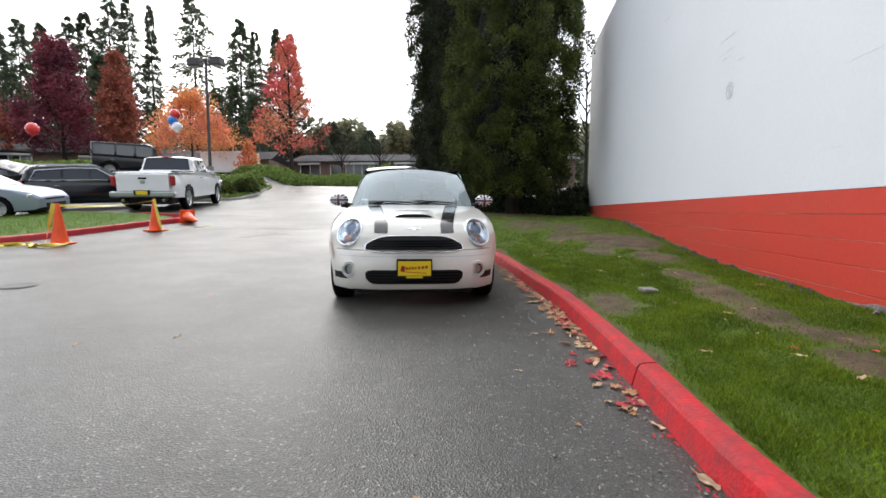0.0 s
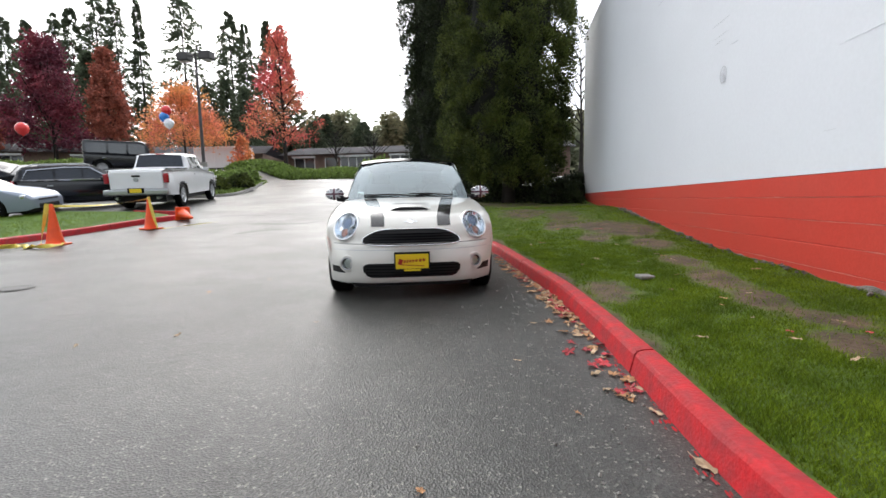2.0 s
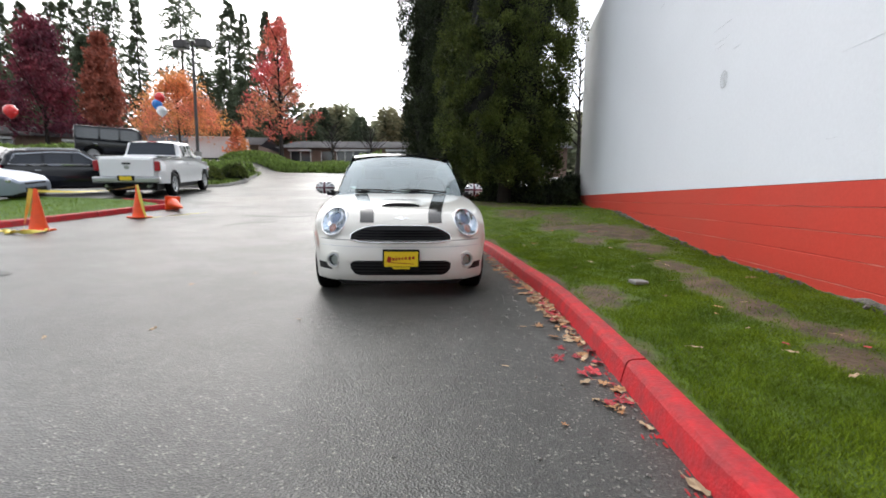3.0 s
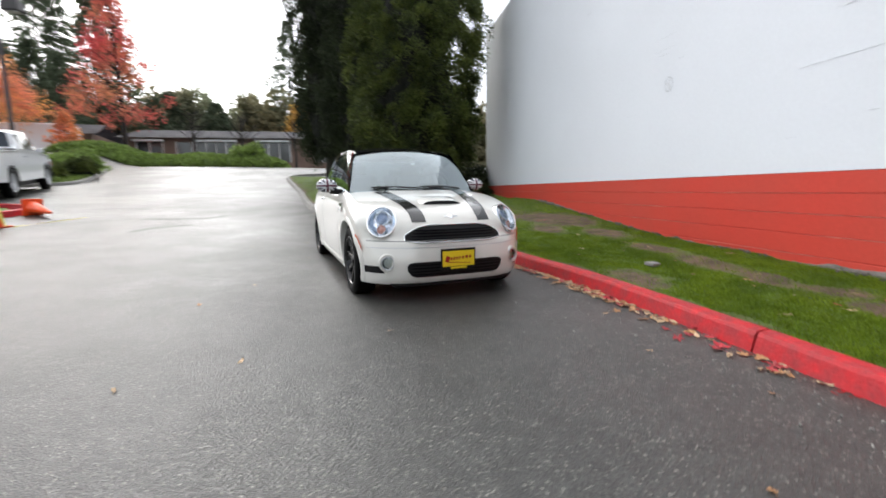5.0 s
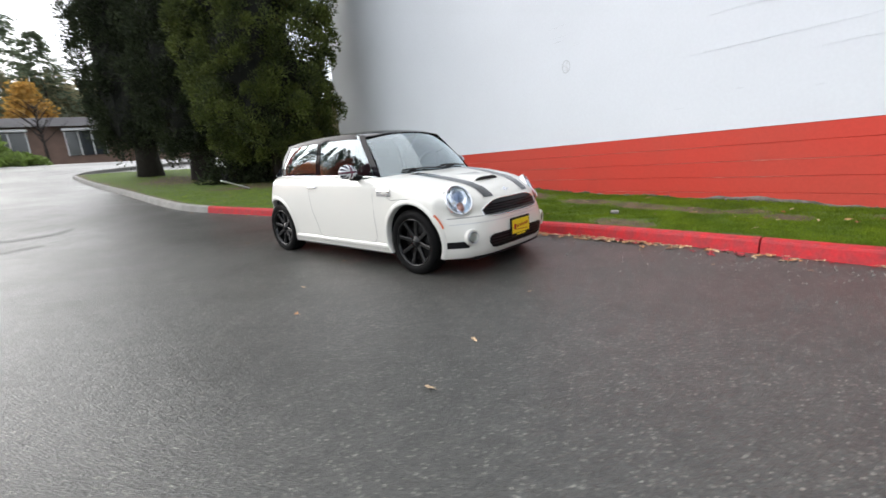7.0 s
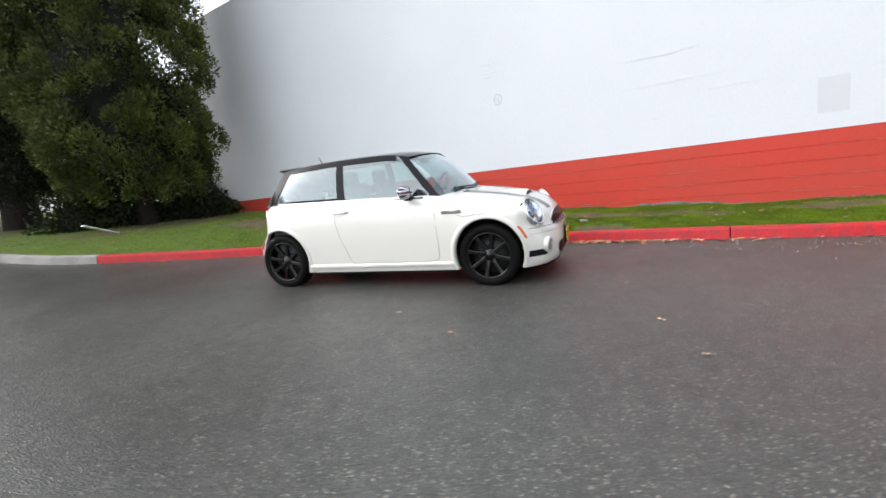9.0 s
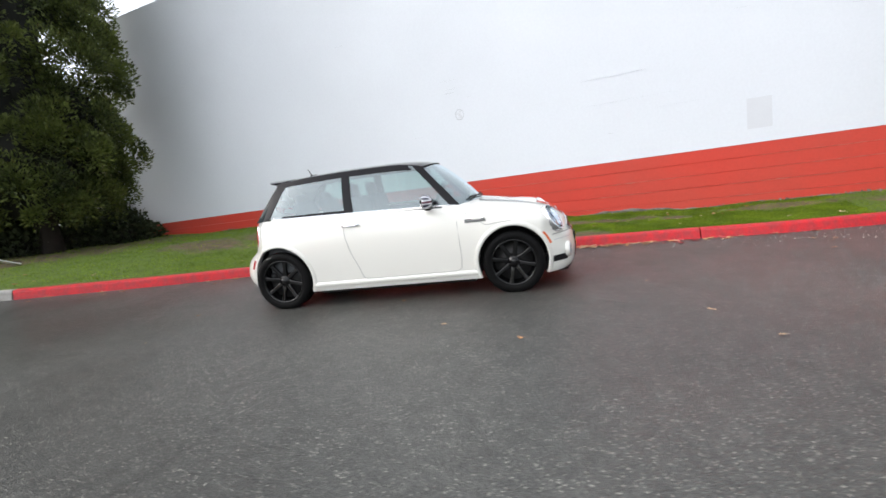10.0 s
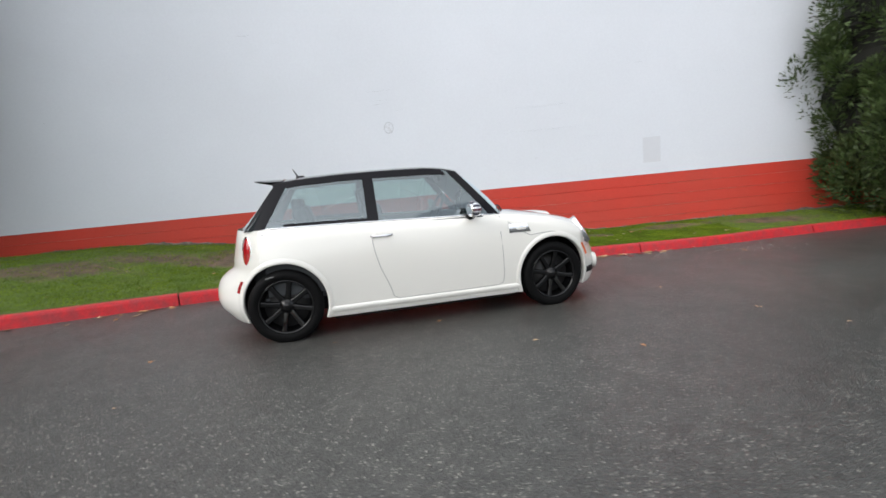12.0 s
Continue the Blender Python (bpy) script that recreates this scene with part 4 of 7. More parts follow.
    rows = [[hood_pt(x, y * k, o * max(0.06, 1 - (abs(y) / 0.19) ** 4)) for y in [-0.18 + 0.36 * i / 16 for i in range(17)]] for x, o, k in ((1.536, 0.031, 1), (1.54, 0.02, 0.98), (1.543, 0.003, 0.97))]
    grid_faces(bm, rows)
    part("scoop_opening", bm, P, scoop)
    bm = bmesh.new()
    c = front_pt(0, 0.722, 0.002)
    lathe(bm, [(0.0, 0.006), (0.022, 0.005), (0.027, 0.0)], 20, m=Matrix.Translation(c) @ pose(0, 0, 0, 0, 52))
    for s in (1, -1):
        box(bm, c + Vector((0.002, s * 0.04, 0.002)), (0.012, 0.045, 0.004), Euler((0, radians(52), s * 0.2)).to_matrix())
    part("badge", bm, M["chrome"], body, "chrome winged badge")
    # number plate with a dealer's insert, drawn as plain strokes
    bm = bmesh.new()
    box(bm, (1.917, 0.0, 0.377), (0.016, 0.325, 0.178), bevel=0.004)
    plate = part("number_plate", bm, P, car, "yellow dealer plate in a black frame")
    bm = bmesh.new()
    box(bm, (1.9265, 0, 0.382), (0.004, 0.3, 0.13), bevel=0.001)
    ins = part("insert", bm, M["yellow"], plate)
    bm = bmesh.new()
    strokes = [(-0.105, 0.05, 0.05), (-0.068, 0.022, 0.026), (-0.042, 0.02, 0.03), (-0.016, 0.022, 0.024), (0.01, 0.02, 0.024), (0.04, 0.025, 0.024), (0.075, 0.03, 0.026), (0.108, 0.03, 0.022)]
    for y, wd, h in strokes:
        box(bm, (1.929, y, 0.379 + 0.07 * (y + 0.1)), (0.002, wd * 0.75, h), Euler((radians(-18), 0, 0)).to_matrix())
    box(bm, (1.929, 0, 0.347), (0.002, 0.22, 0.006), Euler((radians(-4), 0, 0)).to_matrix())
    part("lettering", bm, M["red_print"], ins)
    bm = bmesh.new()
    box(bm, (1.9265, 0, 0.304), (0.003, 0.15, 0.016))
    part("lower_tab", bm, M["yellow"], plate)
    # roof
    ROOFZ = [(-1.26, 1.35), (-1.0, 1.374), (-0.6, 1.395), (-0.1, 1.402), (0.18, 1.397), (0.38, 1.375), (0.47, 1.353)]
    def roof_half(x):
        return curve([(-1.26, 0.545), (-0.7, 0.572), (0.1, 0.582), (0.47, 0.565)], x)
    bm = bmesh.new()
    rows = []
    for x in steps([(-1.26, 0.47, 0.07)]):
        w, h = roof_half(x), curve(ROOFZ, x)
        rx = lambda b: x - 0.09 * b * b * max(0, (x + 0.16) / 0.63)
        rows.append([(rx(b), b * w, h - 0.035 * abs(b) ** 2.4 - (0.03 if abs(b) > 0.99 else 0)) for b in [-1, -1, -0.985, -0.96, -0.9, -0.8, -0.65, -0.45, -0.2, 0, 0.2, 0.45, 0.65, 0.8, 0.9, 0.96, 0.985, 1, 1][1:-1]])
    grid_faces(bm, rows)
    roof = part("roof", bm, B, car, "glossy black roof", smooth=True)
    bm = bmesh.new()
    rows = [[(xx + (0.12 * abs(b) ** 4 - 0.035) * min(max((-1.2 - xx) / 0.2, 0), 1), b * 0.52, zz - 0.03 * abs(b) ** 3) for b in [-1 + 0.1 * i for i in range(21)]] for xx, zz in ((-1.18, 1.362), (-1.26, 1.362), (-1.36, 1.362), (-1.42, 1.36), (-1.415, 1.35), (-1.28, 1.33), (-1.2, 1.318))]
    grid_faces(bm, rows)
    part("roof_spoiler", bm, B, roof, smooth=True)
    bm = bmesh.new()
    tube(bm, [(-1.06, 0.0, 1.36), (-1.08, 0, 1.39), (-1.12, 0, 1.46)], [0.02, 0.008, 0.003], 8)
    box(bm, (-1.055, 0, 1.378), (0.085, 0.05, 0.03), bevel=0.012)
    part("aerial", bm, P, roof)
    # headlining and floor inside
    bm = bmesh.new()
    grid_faces(bm, [[(x, b * (roof_half(x) - 0.01), curve(ROOFZ, x) - 0.05 - 0.025 * b * b) for b in (-1, -0.5, 0, 0.5, 1)] for x in steps([(-1.24, 0.34, 0.3)])])
    part("headlining", bm, M["interior"], car, smooth=True)
    bm = bmesh.new()
    box(bm, (-0.3, 0, 0.36), (2.2, 1.45, 0.03))
    box(bm, (-1.2, 0, 0.6), (0.6, 1.2, 0.45), bevel=0.05)
    for s in (1, -1):
        box(bm, (-0.4, s * 0.735, 0.65), (1.95, 0.03, 0.52), bevel=0.01)
    part("cabin_floor", bm, M["interior"], car)
    # glass house
    G = M["side_glass"]
    for s in (1, -1):
        def col(xb, xt, zlo=0.0):
            """Foot and head of a line up the side of the glass house."""
            f0 = Vector((xb, s * (flank(xb, curve(BELT, xb)) - 0.028), curve(BELT, xb) - 0.006))
            return f0, Vector((xt, s * (roof_half(xt) - 0.002), curve(ROOFZ, xt) - 0.05))
        def between(a, b, name, material, label="", out=0.0, parent=car, lo=0.0, hi=1.0, n=8):
            rows = []
            for j in range(7):
                v = lo + (hi - lo) * j / 6
                row = []
                for i in range(n + 1):
                    xb, xt = a[0] + (b[0] - a[0]) * i / n, a[1] + (b[1] - a[1]) * i / n
                    f0, f1 = col(xb, xt)
                    row.append(f0.lerp(f1, v) + Vector((0, s * (0.014 * 4 * v * (1 - v) + out), 0)))
                rows.append(row)
            bm = bmesh.new()
            grid_faces(bm, rows)
            ob = part(name, bm, material, parent, label, smooth=True)
            return ob
        w1 = between((0.69, 0.31), (-0.4, -0.42), "door_window", G, "clear door glass")
        w1.visible_shadow = False
        w2 = between((-0.47, -0.48), (-1.42, -1.17), "quarter_window", G, "clear rear side glass")
        w2.visible_shadow = False
        between((-0.385, -0.405), (-0.485, -0.495), "door_pillar", B, out=0.003, n=3)
        between((-1.36, -1.13), (-1.53, -1.245), "rear_pillar", B, out=0.003, n=6)
        between((0.76, 0.38), (0.655, 0.285), "windscreen_pillar", B, out=0.004, n=3)
        between((0.63, 0.24), (-1.5, -1.22), "window_head", B, out=0.004, lo=0.9, hi=1.02, n=24)
        between((-0.47, -0.48), (-1.2, -1.1), "window_border", B, out=0.002, lo=0.0, hi=0.1, n=10)
        bm = bmesh.new()
        pts = [(x, s * (flank(x, curve(BELT, x)) - 0.012), curve(BELT, x) + 0.004) for x in steps([(-1.38, 0.7, 0.12)])]
        tube(bm, pts, 0.008, 6)
        part("belt_trim", bm, M["chrome"], car, smooth=True)
    ws = []
    for j in range(9):
        v = j / 8
        row = []
        for i in range(15):
            b = -1 + 2 * i / 14
            foot = Vector((0.935 - 0.2 * abs(b) ** 2.2, b * 0.7, 0.93 - 0.022 * b * b))
            head = Vector((0.455 - 0.1 * b * b, b * 0.558, 1.352 - 0.042 * abs(b) ** 2.4))
            row.append(foot.lerp(head, v) + Vector((0.012, 0, 0.02)) * 4 * v * (1 - v))
        ws.append(row)
    bm = bmesh.new()
    grid_faces(bm, ws)
    part("windscreen", bm, M["screen_glass"], car, "raked windscreen", smooth=True).visible_shadow = False
    bm = bmesh.new()
    rows = []
    for off in (-0.02, 0.03):
        rows.append([p + Vector((0.02, 0, -0.012)) * (off * 30) for p in ws[0]])
    grid_faces(bm, rows)
    part("scuttle_panel", bm, P, car)
    bm = bmesh.new()
    rows = []
    for v in (0.0, 0.25, 0.5, 0.75, 1.0):
        row = []
        for i in range(13):
            b = -1 + 2 * i / 12
            foot = Vector((-1.6 + 0.12 * abs(b) ** 3, b * 0.67, 0.948))
            head = Vector((-1.25 + 0.05 * b * b, b * 0.53, 1.318 - 0.02 * b * b))
            row.append(foot.lerp(head, v))
        rows.append(row)
    grid_faces(bm, rows)
    part("rear_window", bm, M["screen_glass"], car, "rear window", smooth=True).visible_shadow = False
    # wipers
    for y0, y1 in ((0.58, 0.06), (0.02, -0.5)):
        bm = bmesh.new()
        def on(y, t):
            i = (y / 0.7 + 1) * 7
            a, b_ = ws[0][int(i)], ws[1][int(i)]
            return a.lerp(b_, t) + Vector((0.01, 0, 0.018))
        tube(bm, [on(y0 + (y1 - y0) * k / 8, 0.1 + 0.3 * math.sin(k / 8 * 2)) for k in range(9)], 0.008, 6)
        tube(bm, [on(y1 * 0.9, 0.0), on((y0 + y1) / 2, 0.35)], 0.007, 6)
        part("wiper", bm, P, car)
    # inside: seats, dash, wheel, mirror
    for sy in (0.36, -0.36):
        seat = bmesh.new()
        box(seat, (-0.05, sy, 0.58), (0.5, 0.5, 0.16), bevel=0.05)
        box(seat, (-0.36, sy, 0.82), (0.14, 0.48, 0.56), Euler((0, radians(-14), 0)).to_matrix(), bevel=0.05)
        box(seat, (-0.47, sy, 1.15), (0.09, 0.26, 0.17), Euler((0, radians(-10), 0)).to_matrix(), bevel=0.035)
        box(seat, (-0.44, sy, 1.06), (0.03, 0.12, 0.1))
        part("front_seat", seat, M["seat"], car, smooth=False)
        seat = bmesh.new()
        box(seat, (-1.02, sy, 0.9), (0.12, 0.44, 0.42), Euler((0, radians(-18), 0)).to_matrix(), bevel=0.05)
        box(seat, (-1.1, sy, 1.12), (0.07, 0.24, 0.12), Euler((0, radians(-10), 0)).to_matrix(), bevel=0.03)
        part("rear_seat", seat, M["seat"], car)
    bm = bmesh.new()
    box(bm, (0.62, 0, 0.84), (0.42, 1.34, 0.16), bevel=0.06)
    part("dashboard", bm, M["interior"], car)
    bm = bmesh.new()
    lathe(bm, [(0.185 + 0.016 * math.cos(a), 0.016 * math.sin(a)) for a in [2 * math.pi * k / 10 for k in range(11)]], 32, m=Matrix.Translation((0.38, 0.36, 0.95)) @ pose(0, 0, 0, 0, -65))
    box(bm, (0.39, 0.36, 0.95), (0.04, 0.34, 0.06), bevel=0.015)
    part("steering_wheel", bm, P, car)
    bm = bmesh.new()
    box(bm, (0.34, 0, 1.28), (0.04, 0.24, 0.065), bevel=0.02)
    part("inside_mirror", bm, P, car)
    # wheels
    meshes = [mesh_of(b_, nm, M[mt], True) for b_, nm, mt in zip(wheel_meshes(), ("tyre", "rim", "spokes", "brake_disc", "hub_cap"), ("rubber", "wheel_black", "wheel_black", "brake_iron", "wheel_black"))]
    for ax in (AX, -AX):
        for s in (1, -1):
            wh = new("wheel", meshes[0])
            wh.parent = car
            wh.matrix_local = Matrix.Translation((ax, s * TRACK, TYRE)) @ (pose(0, 0, 0, 0, 0, 180) if s > 0 else Matrix())
            tagged(wh, "black eight-spoke alloy wheel with low tyre")
            for me in meshes[1:]:
                o = new(me.name.split(".")[0], me)
                o.parent = wh
    return car


M["seam"] = mat("shut_gap", (0.26, 0.26, 0.25), 0.8, var=0.0)
M["lamp_glass"] = glass("lamp_cover", (0.97, 0.98, 1.0), gain=1.0, least=0.0)
M["brake_iron"] = mat("brake_iron", (0.03, 0.03, 0.03), 0.5, metal=0.3, var=0.2, fine=60)
M["chrome_dull"] = mat("satin_metal", (0.5, 0.51, 0.53), 0.3, metal=1.0, var=0.0)
M["lamp_bowl"] = mat("lamp_reflector", (0.9, 0.93, 0.98), 0.16, metal=1.0, var=0.0)
M["fog_bowl"] = mat("fog_lamp_bowl", (0.14, 0.145, 0.155), 0.18, metal=1.0, var=0.0)
M["dark_lens"] = mat("lamp_lens_dark", (0.2, 0.25, 0.36), 0.06, metal=0.6, var=0.0)
M["amber_lens"] = mat("lamp_lens_amber", (0.6, 0.3, 0.24), 0.15, metal=0.5, var=0.0)
M["amber"] = mat("amber_reflector", (0.75, 0.16, 0.06), 0.2, coat=0.5, var=0.0)
M["tail_red"] = mat("red_lamp", (0.35, 0.01, 0.015), 0.15, coat=1.0, var=0.0)
M["stripe"] = mat("stripe_film", (0.02, 0.02, 0.021), 0.16, coat=0.6, var=0.0)
M["interior"] = mat("grey_cabin_trim", (0.06, 0.065, 0.07), 0.8, var=0.15, fine=80)
M["seat"] = mat("dark_seat_cloth", (0.035, 0.038, 0.042), 0.85, var=0.15, fine=120)
M["wheel_black"] = mat("black_alloy", (0.003, 0.003, 0.0033), 0.08, spec=0.42, var=0.0)
M["screen_glass"] = glass("screen_pane", (0.62, 0.78, 0.8), rough=0.02, gain=1.9, least=0.17)
M["mirror_cap"] = mat("flag_cap", (0.6, 0.6, 0.62), 0.1, coat=1.0, var=0.0)


def flag_nodes():
    """White cross and saltire on dark blue, the upright cross edged, wrapped over the cap."""
    n, l = M["mirror_cap"].node_tree.nodes, M["mirror_cap"].node_tree.links

    def op(kind, a, b=None):
        x = n.new("ShaderNodeMath")
        x.operation = kind
        for i, q in enumerate((a, b)):
            if q is None:
                continue
            if isinstance(q, (int, float)):
                x.inputs[i].default_value = q
            else:
                l.new(q, x.inputs[i])
        return x.outputs[0]

    co, sp = n.new("ShaderNodeTexCoord"), n.new("ShaderNodeSeparateXYZ")
    l.new(co.outputs["Object"], sp.inputs[0])
    u = op("ABSOLUTE", op("DIVIDE", op("SUBTRACT", op("ABSOLUTE", sp.outputs["Y"]), 0.885), 0.112))
    v = op("ABSOLUTE", op("DIVIDE", op("SUBTRACT", sp.outputs["Z"], 0.978), 0.075))
    red = op("MAXIMUM", op("LESS_THAN", u, 0.12), op("LESS_THAN", v, 0.14))
    pale = op("MAXIMUM", op("LESS_THAN", u, 0.25), op("LESS_THAN", v, 0.3))
    pale = op("MAXIMUM", pale, op("LESS_THAN", op("ABSOLUTE", op("SUBTRACT", u, v)), 0.13))
    m1, m2 = n.new("ShaderNodeMix"), n.new("ShaderNodeMix")
    m1.data_type = m2.data_type = "RGBA"
    l.new(pale, m1.inputs[0])
    m1.inputs[6].default_value, m1.inputs[7].default_value = (0.012, 0.016, 0.05, 1), (0.6, 0.61, 0.64, 1)
    l.new(red, m2.inputs[0])
    l.new(m1.outputs[2], m2.inputs[6])
    m2.inputs[7].default_value = (0.1, 0.03, 0.05, 1)
    l.new(m2.outputs[2], n["Principled BSDF"].inputs["Base Color"])


flag_nodes()
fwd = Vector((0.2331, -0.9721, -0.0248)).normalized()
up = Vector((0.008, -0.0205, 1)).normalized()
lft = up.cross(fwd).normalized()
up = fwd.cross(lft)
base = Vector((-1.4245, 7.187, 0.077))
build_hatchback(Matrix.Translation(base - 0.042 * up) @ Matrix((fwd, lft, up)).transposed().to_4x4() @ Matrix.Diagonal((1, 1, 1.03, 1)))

# ---- trees ----
rng = np.random.default_rng(7)


def sprays(name, base, way, length, width, material, parent=None, label="", jitter=0.35, curl=0.25):
    """Many small leaf blades in one mesh: base points, ways, lengths and widths as arrays."""
    n = len(base)
    way = way + rng.normal(0, jitter, (n, 3))
    way /= np.linalg.norm(way, axis=1, keepdims=True) + 1e-9
    side = np.cross(way, rng.normal(0, 1, (n, 3)))
    side /= np.linalg.norm(side, axis=1, keepdims=True) + 1e-9
    nor = np.cross(way, side)
    L, Wd = length[:, None], width[:, None]
    v = np.empty((n, 4, 3))
    v[:, 0] = base
    v[:, 1] = base + way * L * 0.55 + side * Wd * 0.5 + nor * L * curl * 0.15
    v[:, 2] = base + way * L - nor * L * curl * 0.3
    v[:, 3] = base + way * L * 0.5 - side * Wd * 0.5 + nor * L * curl * 0.15
    me = bpy.data.meshes.new(name)
    me.vertices.add(4 * n)
    me.vertices.foreach_set("co", v.reshape(-1))
    me.loops.add(4 * n)
    me.loops.foreach_set("vertex_index", np.arange(4 * n))
    me.polygons.add(n)
    me.polygons.foreach_set("loop_start", np.arange(0, 4 * n, 4))
    me.polygons.foreach_set("loop_total", np.full(n, 4))
    me.update()
    me.materials.append(material)
    ob = new(name, me)
    if parent:
        ob.parent = parent
    return tagged(ob, label)


def trunk_mesh(height, r0, lean=0.0, sides=12, flare=1.6):
    bm = bmesh.new()
    pts, rad = [], []
    for k in range(9):
        t = k / 8
        pts.append((lean * t * t * height + 0.05 * math.sin(5 * t), 0.04 * math.cos(4 * t), -0.25 + (height + 0.25) * t))
        rad.append(r0 * ((1 - t) * 0.95 + 0.08) * (flare if k == 0 else 1 + (flare - 1) * 0.25 * (k == 1)))
    tube(bm, pts, rad, sides)
    return bm


def limbs(count, z0, z1, reach, r0, rise, droop=0.0):
    bm = bmesh.new()
    for k in range(count):
        a = k * 2.4 + rng.uniform(-0.4, 0.4)
        z = z0 + (z1 - z0) * (k + 0.5) / count
        q = reach * rng.uniform(0.7, 1.1) * (1 - 0.6 * (k / count))
        d = Vector((math.cos(a), math.sin(a), 0))
        p0 = Vector((0, 0, z))
        tube(bm, [p0, p0 + d * q * 0.45 + Vector((0, 0, q * rise * 0.5)), p0 + d * q + Vector((0, 0, q * (rise - droop)))], [r0, r0 * 0.6, r0 * 0.15], 5)
    return bm


def columnar_conifer(at, height, radius, label, tufts=700, per=150, low=0.9, girth=0.28, group="conifers by the wall", material=None, stems=1, gaps=(), hollow=(), size=1.0, core=0.62, upto=1.0, leaf=(0.05, 0.115, 0.03, 0.052)):
    """A dense upright conifer: trunks, limbs and a crown of separate tufts of scaly sprays round a dark inside.
    gaps, hollow: (angle, height, half angle, half height) where the tufts and the inside lie open; upto: share of the height that is leaved."""
    tree = thing("conifer_tree", label, "tree", group, at=Matrix.Translation(at))
    for s in range(stems):
        bm = trunk_mesh(height * 0.9, girth, 0.0)
        bm.transform(Matrix.Translation((0.75 * (s - (stems - 1) / 2), 0.2 * (s % 2), 0)))
        part("trunk", bm, M["bark"], tree, smooth=True)
    part("branch", limbs(34, low * 0.6, height * 0.9, radius * 0.9, 0.04, 0.55), M["bark"], tree)
    keys, vals = [0, 0.03, 0.1, 0.3, 0.68, 0.84, 0.94, 1], [0.5, 0.78, 0.96, 1.0, 0.97, 0.7, 0.36, 0.04]
    f = np.sort(rng.uniform(0, 1, tufts) * upto)
    z = low + f * (height - low)
    ang = (np.arange(tufts) * 2.39996 + rng.normal(0, 0.5, tufts)) % (2 * np.pi)
    lobes = 1 + 0.07 * np.sin(3 * ang + 1.3 * z) + 0.06 * np.sin(5 * ang - 1.9 * z)
    deep = rng.uniform(0, 1, tufts) < 0.36
    rr = radius * np.interp(f, keys, vals) * lobes * np.where(deep, rng.uniform(0.55, 0.75, tufts), rng.uniform(0.76, 0.97, tufts))
    keep = np.ones(tufts, bool)
    for ga, gh, da, dh in gaps:
        keep &= ~((np.abs((ang - ga + np.pi) % (2 * np.pi) - np.pi) < da) & (np.abs(z - gh) < dh) & (rng.uniform(0, 1, tufts) < 0.7))
    z, ang, rr = z[keep], ang[keep], rr[keep]
    # a near-black solid stands in for the shade deep in the crown
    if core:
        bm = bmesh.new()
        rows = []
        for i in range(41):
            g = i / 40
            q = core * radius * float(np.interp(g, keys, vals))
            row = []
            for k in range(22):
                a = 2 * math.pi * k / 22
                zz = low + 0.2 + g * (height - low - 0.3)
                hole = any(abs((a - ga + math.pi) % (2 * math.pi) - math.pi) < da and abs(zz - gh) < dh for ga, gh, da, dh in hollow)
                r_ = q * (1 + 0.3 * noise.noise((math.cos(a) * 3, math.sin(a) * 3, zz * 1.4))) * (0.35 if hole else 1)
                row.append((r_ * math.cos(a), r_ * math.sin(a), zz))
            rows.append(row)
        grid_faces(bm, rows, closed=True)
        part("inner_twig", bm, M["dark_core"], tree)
    n = len(z)
    c = np.stack([rr * np.cos(ang), rr * np.sin(ang), z], 1)
    out = np.stack([np.cos(ang), np.sin(ang), np.full(n, 0.75)], 1)
    out /= np.linalg.norm(out, axis=1, keepdims=True)
    big = (0.43 * size * rng.uniform(0.55, 1.3, n))[:, None, None]
    d = rng.normal(0, 1, (n, per, 3))
    d /= np.linalg.norm(d, axis=2, keepdims=True)
    d += 0.55 * out[:, None]
    d /= np.linalg.norm(d, axis=2, keepdims=True)
    shell = big * np.array([0.8, 0.8, 1.0]) * rng.uniform(0.05, 1.0, (n, per, 1)) ** 0.5
    base = (c[:, None] + d * shell).reshape(-1, 3)
    way = (d + 0.35 * out[:, None] + np.array([0, 0, 0.35])).reshape(-1, 3)
    k = len(base)
    sprays("crown", base, way, rng.uniform(leaf[0], leaf[1], k) * size, rng.uniform(leaf[2], leaf[3], k) * size, material or M["needles"], tree, "dense green scaly foliage in tufts", jitter=0.3)
    return tree


